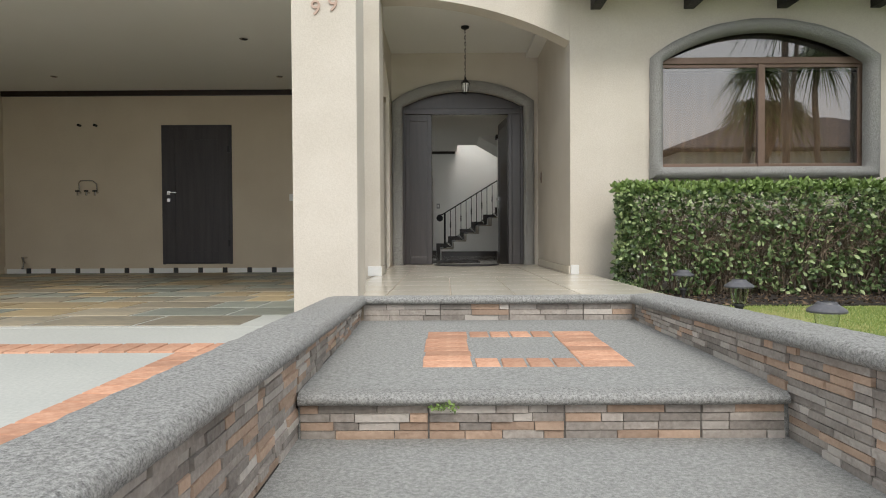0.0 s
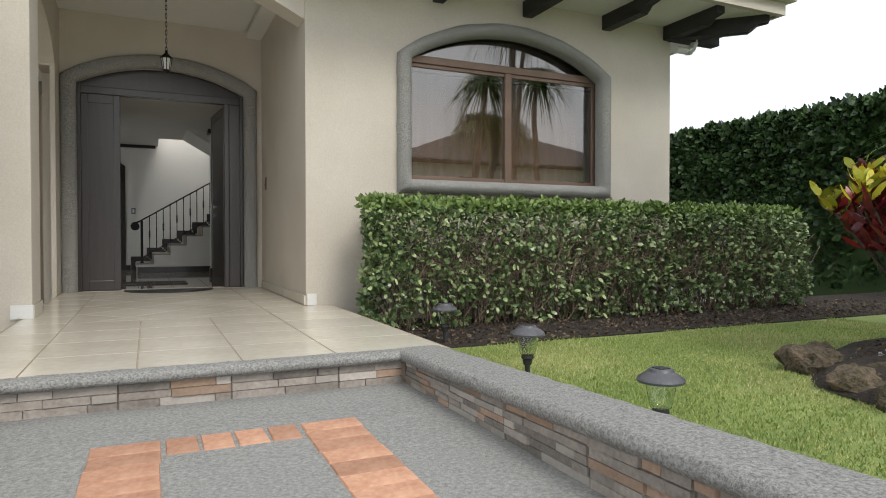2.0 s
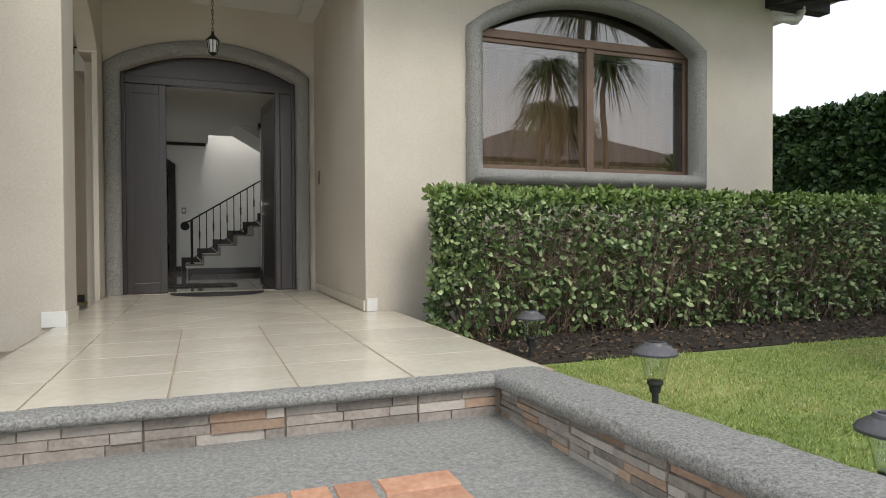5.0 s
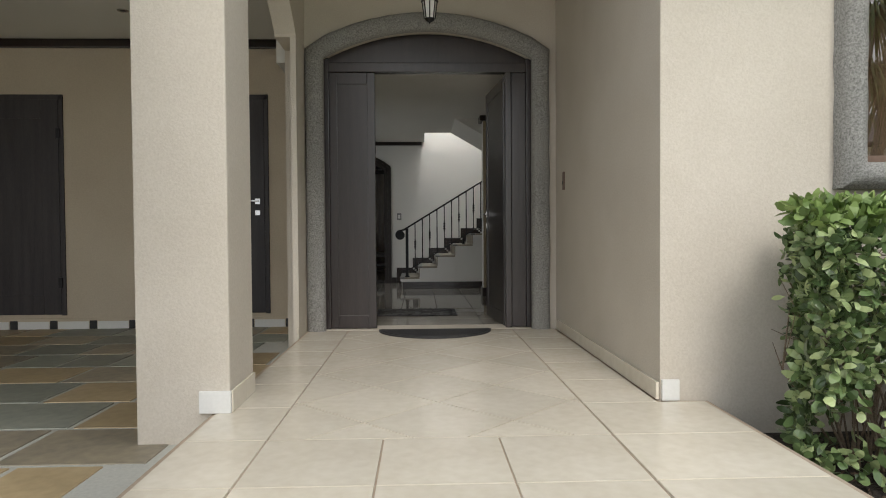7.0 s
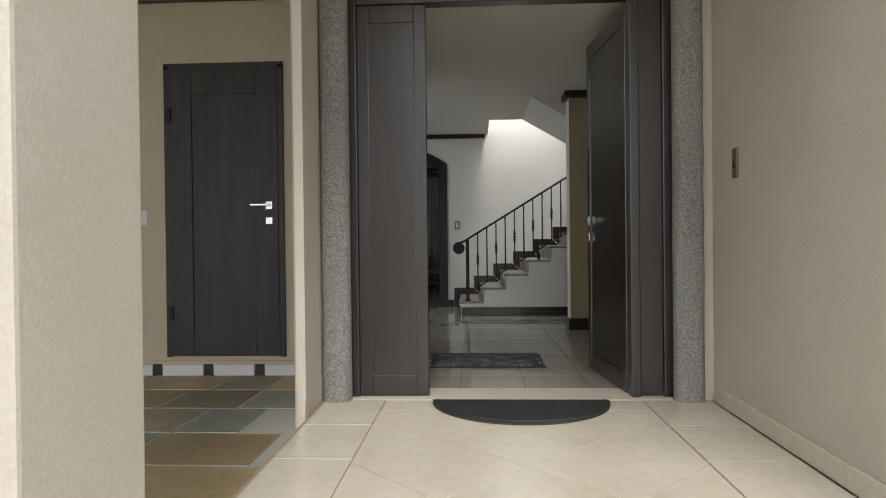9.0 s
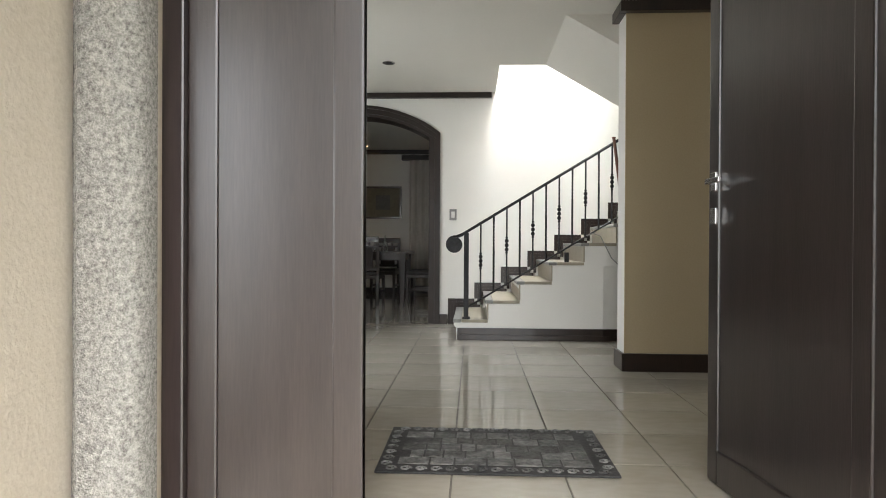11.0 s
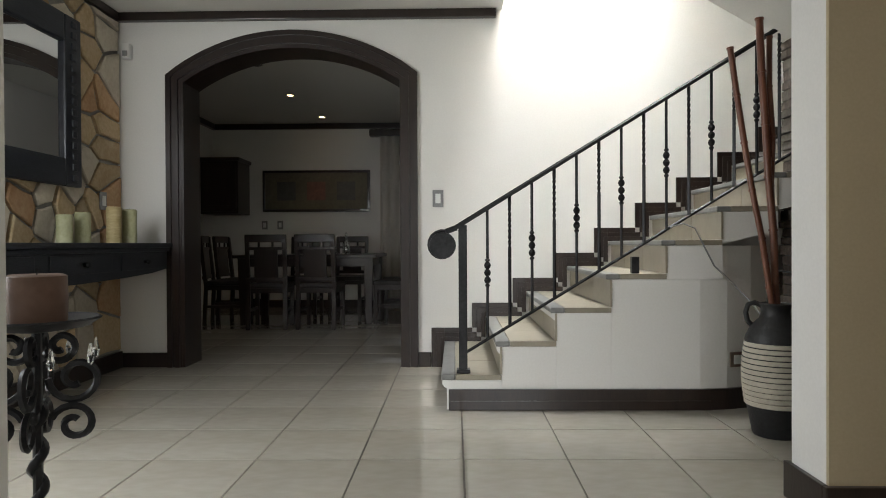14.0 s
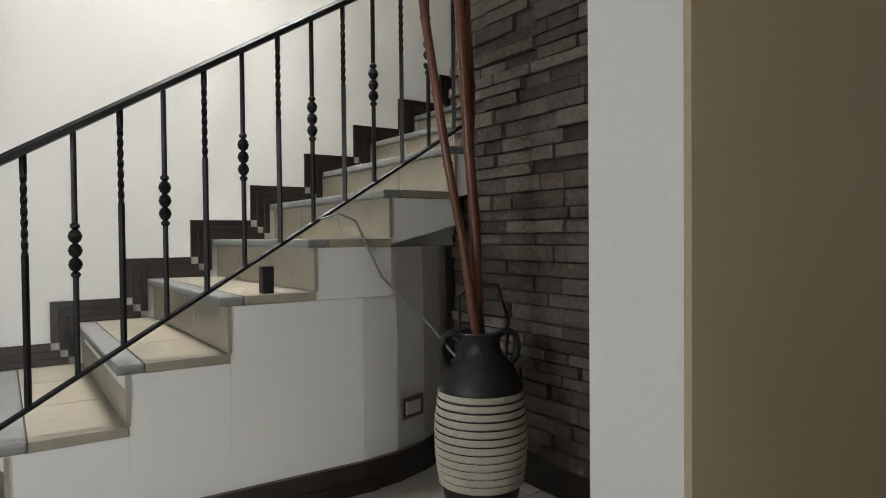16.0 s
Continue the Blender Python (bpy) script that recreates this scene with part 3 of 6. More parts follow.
tall = hedge("tall_hedge", "tall dark green hedge closing the garden", 11.0, 12.0, -4.3, 9.0, -0.3, 3.0, 30000, 0.16, LEAF_FAR, LEAF_FAR, 9, 0, 0.25)
part("inner_growth", bm, LEAF_FAR, tall, "dense dark inner growth")
low = hedge("low_hedge", "low dark green hedge behind the garden bed", 9.6, 10.3, -13.0, -4.4, -0.3, 1.5, 12000, 0.13, LEAF_FAR, LEAF_FAR, 14, 0, 0.22)
part("inner_growth", boxed(9.8, 10.2, -12.9, -4.5, -0.5, 1.36), LEAF_FAR, low, "dense dark inner growth")


def fan_leaves(rs, centre, n, length, droop, up=0.5, width=0.03, spread=1.0):
    """Long arching leaves out of one growing point, as strips."""
    verts, faces = [], []
    for _ in range(n):
        a = rs.uniform(0, 2 * math.pi)
        el = rs.uniform(-0.35, 1.2) * up + 0.2
        d = Vector((math.cos(a) * spread, math.sin(a) * spread, el * 1.4)).normalized()
        ll = length * rs.uniform(0.7, 1.15)
        side = d.cross(Vector((0, 0, 1))).normalized()
        k0 = len(verts)
        seg = 5
        for i in range(seg + 1):
            t = i / seg
            p = Vector(centre) + d * ll * t + Vector((0, 0, -droop * ll * t * t * rs.uniform(0.95, 1.05)))
            w = width * (0.5 + 0.9 * t) * (1 - t) + 0.002
            verts += [p - side * w, p + side * w]
        for i in range(seg):
            j = k0 + 2 * i
            faces.append((j, j + 1, j + 3, j + 2))
    me = bpy.data.meshes.new("crown")
    me.from_pydata([tuple(v) for v in verts], [], faces)
    return me


def palm_tree(at, path, radius, label, seed, heads, branches=(), foot=None):
    """A ponytail palm: bare trunk, side branches and heads of long thin hanging leaves."""
    rs = np.random.RandomState(seed)
    root = thing("palm_tree", label, "tree", at, group="palms in the garden bed")

    def limb(name, points, r0, r1, text):
        bm = bmesh.new()
        pts = [Vector(p) for p in points]
        fine = []
        for a, b in zip(pts, pts[1:]):
            for i in range(9):
                fine.append(a.lerp(b, i / 9) + Vector((rs.normal(), rs.normal(), 0)) * 0.007)
        fine.append(pts[-1])
        tube(bm, fine, r0, 10, r1)
        for v in bm.verts:
            v.co += Vector((rs.normal(), rs.normal(), 0)) * 0.004
        part(name, bm, BARK, root, text, smooth=60)

    limb("trunk", path, radius * 1.15, radius * 0.8, "slender pale ringed trunk")
    for b in branches:
        limb("branch", b, radius * 0.75, radius * 0.55, "pale side branch")
    if foot:
        bm = lathe(bmesh.new(), [(0.0, -0.05), (foot * 1.1, -0.05), (foot, 0.10), (foot * 0.82, 0.28), (foot * 0.60, 0.50), (foot * 0.40, 0.78), (foot * 0.24, 1.05), (0.0, 1.15)], 26)
        for v in bm.verts:
            k = 1 + 0.22 * noise.noise(v.co * 2.3) + 0.10 * noise.noise(v.co * 7.0)
            v.co.x, v.co.y = v.co.x * k, v.co.y * k
        part("swollen_foot", bm, FOOTBARK, root, "dark swollen cracked foot of the trunk", smooth=50)
    for h in heads:
        me = fan_leaves(rs, h, 260, 0.92, 0.95, 0.75, 0.020)
        me.materials.append(PALM)
        o = new("crown", me)
        o.parent = root
    return root


FOOTBARK = surf("dark_cracked_bark", (0.035, 0.028, 0.022), (0.14, 0.115, 0.09), 0.95, 7, 34, 1.0, dist=0.03)
palm_tree((5.6, -5.9, -0.12), [(0, 0, 0), (-0.02, 0.04, 1.4), (-0.10, 0.10, 2.6), (-0.12, 0.14, 4.6)], 0.062, "slim palm tree with a pale forked trunk", 3, [(-0.12, 0.14, 4.6), (0.25, 0.0, 4.7)], [[(-0.05, 0.07, 1.9), (0.04, 0.0, 2.6), (0.25, 0.0, 4.7)]])
palm_tree((5.15, -6.68, -0.12), [(0, 0, 0.2), (0.02, -0.02, 1.2), (0.20, -0.16, 2.2), (0.36, -0.28, 2.95)], 0.066, "leaning palm tree with hanging leaves and a swollen foot", 4, [(0.36, -0.28, 2.95), (0.58, -0.50, 3.75)], [[(0.03, -0.03, 0.9), (0.16, -0.16, 1.7), (0.36, -0.36, 2.4), (0.58, -0.50, 3.75)]], foot=0.50)
palm_tree((5.3, -6.92, -0.12), [(0, 0, 0), (0.22, -0.10, 1.0), (0.48, -0.30, 1.75), (0.92, -0.72, 2.5), (1.25, -1.05, 3.1)], 0.078, "palm tree leaning far out with hanging leaves", 6, [(1.25, -1.05, 3.1), (0.80, -0.36, 2.95)], [[(0.36, -0.2, 1.45), (0.55, -0.26, 2.1), (0.80, -0.36, 2.95)]])
palm_tree((6.5, -6.6, -0.12), [(0, 0, 0), (0.1, -0.1, 1.6), (0.1, -0.25, 3.2), (0.2, -0.3, 3.9)], 0.055, "slim palm tree behind the others", 8, [(0.2, -0.3, 3.9)])
spiky = thing("spiky_plant", "bright green spiky plant with arching leaves", "plant", (6.9, -5.3, -0.15))
part("stem", tube(bmesh.new(), [(0, 0, 0), (0.02, 0, 0.8), (0, 0, 1.75)], 0.06, 8, 0.045), BARK, spiky)
me = fan_leaves(np.random.RandomState(31), (0, 0, 1.75), 170, 1.0, 0.6, 0.9, 0.016)
me.materials.append(leaf_mat("spiky_leaf", (0.10, 0.20, 0.03), (0.30, 0.45, 0.08)))
o = new("crown", me)
o.parent = spiky


def croton(at, height, radius, label, seed, mats, stems, rosettes, leaf, bare=0.45):
    """A shrub: stems fan out of the soil, each ends in whorls of upright leaves."""
    rs = np.random.RandomState(seed)
    root = thing("croton_shrub", label, "shrub", at, group="crotons in the garden bed")
    bm = bmesh.new()
    tips = []
    for _ in range(stems):
        a, r = rs.uniform(0, 2 * math.pi), radius * math.sqrt(rs.rand())
        h = height * rs.uniform(0.72, 0.95)
        tip = Vector((r * math.cos(a), r * math.sin(a), h))
        mid = Vector((tip.x * 0.45, tip.y * 0.45, h * 0.5)) + Vector((rs.normal(), rs.normal(), 0)) * 0.03
        tube(bm, [(rs.normal() * 0.05, rs.normal() * 0.05, 0), mid, tip], 0.014, 5, 0.007)
        tips.append((mid, tip))
    tagged(part("woody_base", bm, STEM, root, "bare grey stems"), kind="stuff")
    for m_, share, z0, z1, nm in mats:
        cs, ds = [], []
        for mid, tip in tips:
            for _ in range(int(rosettes * share)):
                t = rs.uniform(z0, z1)
                c = mid.lerp(tip, t)
                a = rs.uniform(0, 2 * math.pi)
                ds.append((math.cos(a), math.sin(a), rs.uniform(0.5, 1.7)))
                cs.append((c.x + rs.normal() * 0.03, c.y + rs.normal() * 0.03, c.z))
        k = len(cs)
        leaf_mesh(nm, np.array(cs), np.array(ds), leaf * rs.uniform(0.7, 1.2, k), leaf * rs.uniform(0.26, 0.38, k), m_, root, "stuff", seed=seed, curl=0.15)
    return root


croton((4.45, -6.36, -0.12), 1.28, 0.62, "croton shrub with yellow tips and dark red leaves", 12, [(YELLOW, 0.85, 0.84, 1.06, "tip_leaves"), (RED, 1.7, 0.30, 1.0, "lower_leaves")], 46, 22, 0.145)
croton((5.1, -7.5, -0.10), 1.38, 0.75, "large croton shrub with green and dark red leaves", 13, [(YELLOW, 0.5, 0.85, 1.02, "tip_leaves"), (RED, 1.5, 0.2, 1.0, "lower_leaves"), (LEAF, 1.3, 0.1, 1.0, "green_leaves")], 50, 20, 0.15)


def bright_croton(at):
    rs = np.random.RandomState(21)
    root = thing("croton_shrub", "croton with large glossy orange and yellow leaves", "shrub", at, group="crotons in the garden bed")
    heads = [(-0.02, 0.33, 0.70), (0.02, -0.16, 0.86), (-0.02, 0.06, 0.62), (-0.06, -0.24, 0.56), (-0.10, 0.10, 0.20), (0.12, 0.10, 0.72)]
    bm = bmesh.new()
    for h in heads:
        tube(bm, [(0.02, 0, 0), (h[0] * 0.4, h[1] * 0.4, h[2] * 0.5), h], 0.014, 5, 0.008)
    tagged(part("woody_base", bm, STEM, root, "bare grey stems"), kind="stuff")
    for m_, n, up, nm in ((ORANGE, 8, 0.95, "orange_leaves"), (YELLOW, 8, 2.0, "yellow_leaves")):
        cs, ds = [], []
        for h in heads:
            for i in range(n):
                a = 2 * math.pi * (i + rs.rand() * 0.5) / n
                cs.append((h[0], h[1], h[2]))
                ds.append((math.cos(a), math.sin(a), up * rs.uniform(0.5, 1.3) - 0.25))
        k = len(cs)
        leaf_mesh(nm, np.array(cs), np.array(ds), 0.20 * rs.uniform(0.8, 1.15, k), 0.085 * rs.uniform(0.85, 1.2, k), m_, root, "stuff", seed=22, curl=-0.22)
    return root


bright_croton((4.0, -7.22, -0.12))

# garden bed
bm = bmesh.new()
ring = []
for i in range(40):
    a = 2 * math.pi * i / 40
    ring.append((5.10 + 1.95 * math.cos(a) * (1 + 0.05 * math.sin(3 * a)), -7.05 + 1.40 * math.sin(a) * (1 + 0.04 * math.cos(4 * a))))
c = bm.verts.new((5.10, -7.05, -0.02))
prev = None
rings = []
for f, z in ((0.35, 0.01), (0.7, -0.02), (0.92, -0.07), (1.0, -0.14)):
    rings.append([bm.verts.new((5.10 + (x - 5.10) * f + 0.02 * random.random(), -7.05 + (y + 7.05) * f, z - 0.06 + 0.03 * (random.random() - 0.5))) for x, y in ring])
for i in range(40):
    bm.faces.new((c, rings[0][i], rings[0][(i + 1) % 40]))
    for a, b in zip(rings, rings[1:]):
        bm.faces.new((a[i], b[i], b[(i + 1) % 40], a[(i + 1) % 40]))
setting("garden_bed", bm, SOIL, "mound of dark soil in the lawn")


def rock(at, r, seed, label="weathered brown rock edging the garden bed"):
    rs = np.random.RandomState(seed)
    bm = bmesh.new()
    bmesh.ops.create_icosphere(bm, subdivisions=3, radius=r)
    off = Vector(rs.uniform(-9, 9, 3))
    for v in bm.verts:
        n_ = v.co.normalized()
        k = 1 + 0.45 * noise.noise(n_ * 1.6 + off) + 0.22 * noise.noise(n_ * 4.5 + off) + 0.08 * noise.noise(n_ * 11 + off)
        v.co = Vector((n_.x * 1.25, n_.y, n_.z * 0.75)) * r * k
    ob = part("rock", bm, ROCK, None, smooth=50)
    ob.matrix_basis = pose(*at, 0, 0, rs.uniform(0, 360))
    return tagged(ob, label, "rock", "rocks round the garden bed")


for i, (x, y, r) in enumerate(((3.40, -6.15, 0.20), (3.12, -6.62, 0.17), (3.02, -6.98, 0.20), (3.04, -7.32, 0.19), (3.14, -7.72, 0.22), (3.45, -8.0, 0.20), (3.75, -5.95, 0.14), (3.55, -6.55, 0.12))):
    rock((x + 0.22, y, -0.14), r * 0.72, 40 + i)
bm = bmesh.new()
rs = np.random.RandomState(77)
for _ in range(260):
    a, f = rs.uniform(2.2, 4.3), rs.uniform(0.45, 1.0)
    bmesh.ops.create_icosphere(bm, subdivisions=1, radius=rs.uniform(0.006, 0.024), matrix=pose(5.10 + 1.9 * f * math.cos(a), -7.05 + 1.35 * f * math.sin(a), -0.075 - 0.10 * max(0, f - 0.7) / 0.3, rs.uniform(0, 90), rs.uniform(0, 90)))
for v in bm.verts:
    v.co += Vector((noise.noise(v.co * 60), noise.noise(v.co * 60 + Vector((5, 1, 2))), 0.5 * noise.noise(v.co * 60 + Vector((1, 7, 3))))) * 0.018
tagged(part("pebbles", bm, PEBBLE, None), "scattered pale pebbles on the soil", "pebbles", kind="stuff")

# dead leaves and bark chips on the soil
rs = np.random.RandomState(63)
n = 2600
la, lf = rs.uniform(0, 2 * math.pi, n), np.sqrt(rs.uniform(0.02, 1.0, n))
lx, ly = 5.10 + 1.85 * lf * np.cos(la), -7.05 + 1.32 * lf * np.sin(la)
lz = -0.062 - 0.10 * np.clip(lf - 0.7, 0, 1) / 0.3
hx, hy = rs.uniform(1.6, 8.5, n), rs.uniform(-4.38, -3.2, n)
lit = np.concatenate([np.stack([lx, ly, lz], 1), np.stack([hx, hy, np.full(n, LAWN + 0.016)], 1)])
ld = rs.normal(size=(2 * n, 3))
ld[:, 2] = np.abs(ld[:, 2]) * 0.25
litter = leaf_mesh("leaf_litter", lit, ld, rs.uniform(0.015, 0.06, 2 * n), rs.uniform(0.008, 0.025, 2 * n), leaf_mat("dead_leaf", (0.03, 0.02, 0.013), (0.22, 0.15, 0.09), 0.8, (0.08, 0.055, 0.035)), None, "stuff", seed=64)
tagged(litter, "brown dead leaves and bark chips on the soil", "leaf litter", kind="stuff")

# grass blades where the path passes
rs = np.random.RandomState(5)
n = 120000
gx = 1.43 + 5.0 * rs.rand(n) ** 1.3
gy = rs.uniform(-9.6, -4.2, n)
ok = ((gx - 5.10) / 1.95) ** 2 + ((gy + 7.05) / 1.4) ** 2 > 0.98
ok &= ~((gy > -4.42 + 0.09 * np.sin(gx * 3) + 0.05 * np.sin(gx * 11)) & (gx > 1.2))
gx, gy = gx[ok], gy[ok]
n = len(gx)
gd = rs.normal(size=(n, 3)) * 0.5
gd[:, 2] = 1
patch = np.array([noise.noise(Vector((a * 1.1, b * 1.1, 0))) + 0.5 * noise.noise(Vector((a * 4.0, b * 4.0, 3))) for a, b in zip(gx.tolist(), gy.tolist())])
dry = patch + 0.25 * rs.normal(size=n) > 0.18
DRYBLADE = leaf_mat("dry_grass_blade", (0.30, 0.32, 0.10), (0.62, 0.58, 0.30), 0.7, (0.44, 0.45, 0.17))
for sel, m_, text in ((~dry, BLADE, "short mown green grass blades"), (dry, DRYBLADE, "short yellowish dry grass blades")):
    k = int(sel.sum())
    blades = leaf_mesh("grass", np.stack([gx[sel], gy[sel], np.full(k, LAWN - 0.005)], 1), gd[sel], rs.uniform(0.014, 0.032, k), rs.uniform(0.004, 0.008, k), m_, None, "stuff", seed=6, oval=False)
    tagged(blades, text, "grass", kind="stuff")


# ---- solar lamps along the wall ----
LAMPGREY = surf("grey_lamp_plastic", (0.07, 0.07, 0.08), (0.12, 0.12, 0.13), 0.4, 6, 60, 0.1)
CLEAR = glass("clear_lamp_glass", (0.92, 0.95, 0.95), 0.03)


def solar_lamp(at, s):
    root = thing("solar_lamp", "grey solar garden lamp with a clear glass body on a stake", "garden lamp", at, group="solar lamps along the garden wall")
    part("cap", lathe(bmesh.new(), [(0.0, 0.335), (0.05, 0.335), (0.055, 0.328), (0.058, 0.322), (0.098, 0.296), (0.104, 0.286), (0.102, 0.276), (0.06, 0.276), (0.0, 0.276)], 20), LAMPGREY, root, "grey domed cap", smooth=30)
    part("solar_panel", boxed(-0.028, 0.028, -0.028, 0.028, 0.333, 0.338), RUBBER, root)
    g = part("lens", lathe(bmesh.new(), [(0.066, 0.276), (0.064, 0.25), (0.046, 0.165), (0.040, 0.160), (0.0, 0.160), (0.0, 0.162), (0.039, 0.162), (0.0435, 0.167), (0.0615, 0.25), (0.0635, 0.276)], 20), CLEAR, root, "clear glass body", smooth=50)
    g.visible_shadow = False
    part("collar", lathe(bmesh.new(), [(0.0, 0.158), (0.036, 0.158), (0.038, 0.14), (0.030, 0.132), (0.024, 0.10), (0.0, 0.10)], 14), RUBBER, root, smooth=30)
    part("stake", tube(bmesh.new(), [(0, 0, -0.02), (0, 0, 0.105)], 0.016, 8), RUBBER, root)
    root.scale = (s, s, s)
    return root


for p, s in (((1.98, -4.18, LAWN), 0.98), ((1.86, -5.62, LAWN), 1.0), ((1.84, -6.74, LAWN - 0.05), 1.0), ((1.76, -8.10, LAWN), 1.15)):
    solar_lamp(p, s)

# ---- eaves ----
DARKBEAM = surf("near_black_timber", (0.012, 0.011, 0.011), (0.035, 0.032, 0.03), 0.6, 3, 40, 0.4, stretch=(6, 1, 6))
roof = thing("roof_eave", "house eave with a pale soffit on dark timber rafters", "roof", (0, 0, 0))
part("soffit", boxed(1.0, 6.60, -3.55, 6, 3.30, 3.34), CEIL, roof, "pale painted soffit")
bm = bmesh.new()
box(bm, 1.0, 6.66, -3.62, -3.55, 3.28, 3.46)
box(bm, 6.60, 6.66, -3.55, 6, 3.28, 3.46)
part("fascia", bm, STUCCO, roof, "cream fascia board")
bm = bmesh.new()
box(bm, 0.95, 6.74, -3.72, -3.60, 3.42, 3.52, 0.02)
box(bm, 6.64, 6.74, -3.60, 6, 3.42, 3.52, 0.02)
part("gutter", bm, STUCCO, roof, "cream gutter along the eave")
part("roof_covering", prism(bmesh.new(), [(-3.68, 3.52), (6, 5.4), (6, 5.5), (-3.68, 3.60)], "x", 1.0, 6.72), BRICK, roof, "clay roof covering")


def rafter_end(x):
    bm = bmesh.new()
    prism(bm, [(-3.50, 3.30), (-2.66, 3.30), (-2.66, 3.13), (-3.30, 3.13), (-3.38, 3.20), (-3.50, 3.22)], "x", x - 0.06, x + 0.06)
    return bm


for x in (1.5, 2.6, 3.7, 4.8, 5.75):
    part("rafter", rafter_end(x), DARKBEAM, roof, "dark carved rafter end")
bm = boxed(5.78, 6.52, -2.78, -2.64, 3.13, 3.30)
part("rafter", bm, DARKBEAM, roof, "dark rafter end past the corner")
bm = bmesh.new()
prism(bm, [(-0.02, 3.30), (1.12, 3.30), (1.12, 3.22), (1.0, 3.20), (0.9, 3.12), (-0.02, 3.12)], "y", -0.07, 0.07)
bm.transform(pose(5.75, -2.70, 0.0, 0, 0, -45))
part("hip_rafter", bm, DARKBEAM, roof, "dark hip rafter at the corner")
pipe = thing("drain_pipe", "white plastic elbow pipe under the eave", "pipe", (5.83, -2.72, 3.02))
part("elbow", tube(bmesh.new(), [(0, 0, 0), (0.2, 0, 0), (0.27, -0.01, 0.03), (0.30, -0.02, 0.10), (0.30, -0.02, 0.28)], 0.045, 10), PLASTIC, pipe, smooth=60)
part("joint", tube(bmesh.new(), [(0.19, 0, 0), (0.25, -0.005, 0.01)], 0.055, 10), PLASTIC, pipe, smooth=60)

# ---- neighbours ----
ROOFT = surf("grey_roof_tile", (0.10, 0.09, 0.09), (0.20, 0.18, 0.17), 0.8, 3, 30, 0.5)
PLASTER = surf("far_white_plaster", (0.62, 0.62, 0.60), (0.72, 0.72, 0.70), 0.8, 1, 40, 0.1)


def far_house(at, w, d, h, roof_h, label, rz=0):
    root = thing("house", label, "house", at, rz)
    part("wall", boxed(-w / 2, w / 2, -d / 2, d / 2, 0, h), PLASTER, root, "white plastered walls")
    e = 0.7
    for k in range(6):
        f0 = k / 6
        bm = bmesh.new()
        a, b = (w / 2 + e) * (1 - f0) + w * 0.15 * f0, (d / 2 + e) * (1 - f0)
        a2, b2 = (w / 2 + e) * (1 - f0 - 1 / 6) + w * 0.15 * (f0 + 1 / 6), (d / 2 + e) * (1 - f0 - 1 / 6)
        z0, z1 = h + roof_h * f0 - 0.02, h + roof_h * (f0 + 1 / 6)
        hexa(bm, [(-a, -b, z0), (a, -b, z0), (a, b, z0), (-a, b, z0)], [(-a2, -b2, z1), (a2, -b2, z1), (a2, b2, z1), (-a2, b2, z1)])
        part("roof_course", bm, ROOFT, root, "grey roof tiles")
    part("fascia", boxed(-w / 2 - e, w / 2 + e, -d / 2 - e, d / 2 + e, h - 0.14, h - 0.02), DARKBEAM, root, "dark eave board")
    for x in (-w / 4, w / 4):
        win = part("window", boxed(x - 0.6, x + 0.6, -d / 2 - 0.05, -d / 2 + 0.02, h - 1.9, h - 0.7), PLASTIC, root)
        part("pane", boxed(x - 0.52, x + 0.52, -d / 2 - 0.06, -d / 2 - 0.052, h - 1.82, h - 0.78), RUBBER, win, "dark window pane")
    return root


far_house((19.5, -5.6, -0.6), 6, 7, 3.45, 0.9, "white neighbouring house with a grey tiled roof", 90)
far_house((18.5, -30, -0.6), 15, 8, 5.2, 2.2, "white house across the street with a tiled roof", 180)

# ---- front door ----
setting("trim_door_stone", arch_band(-0.965, 0.965, 0.0, 2.53, 2.775, 0.165, -0.085, 0.003, rough=0.010, round_=0.03), STONE, "grey hammered stone surround of the front door", smooth=50)
door = thing("front_door", "dark brown wooden front door standing open between fixed panels", "door", (0, 0.10, 0))
bm = bmesh.new()
box(bm, -0.985, -0.93, -0.04, 0.05, 0, 2.55, 0.006)
box(bm, 0.93, 0.985, -0.04, 0.05, 0, 2.55, 0.006)
part("jamb", bm, DOORWOOD, door)
part("transom", boxed(-0.93, 0.93, -0.045, 0.055, 2.42, 2.51, bevel=0.008), DOORWOOD, door)
pts = arc(-0.985, 0.985, 2.53, 2.785, 20)
bm = bmesh.new()
for (xa, za), (xb, zb) in zip(pts, pts[1:]):
    hexa(bm, [(xa, 0.0, 2.51), (xb, 0.0, 2.51), (xb, 0.0, zb), (xa, 0.0, za)], [(xa, 0.04, 2.51), (xb, 0.04, 2.51), (xb, 0.04, zb), (xa, 0.04, za)])
part("arch_panel", bm, DOORWOOD, door, "dark wooden panel in the arch")


def door_panel(name, x0, x1, z1, parent, thick=0.045):
    leaf = part(name, boxed(x0, x1, -thick / 2 + 0.008, thick / 2 - 0.008, 0.005, z1), DOORWOOD, parent)
    w = 0.075
    for nm, a, b, c, d in (("stile", x0, x0 + w, 0.005, z1), ("stile", x1 - w, x1, 0.005, z1), ("rail", x0 + w, x1 - w, 0.005, 0.13), ("rail", x0 + w, x1 - w, z1 - 0.11, z1)):
        part(nm, boxed(a, b, -thick / 2, thick / 2, c, d, bevel=0.006), DOORWOOD, leaf)
    return leaf


door_panel("fixed_panel", -0.93, -0.50, 2.42, door)
door_panel("fixed_panel", 0.79, 0.93, 2.42, door)
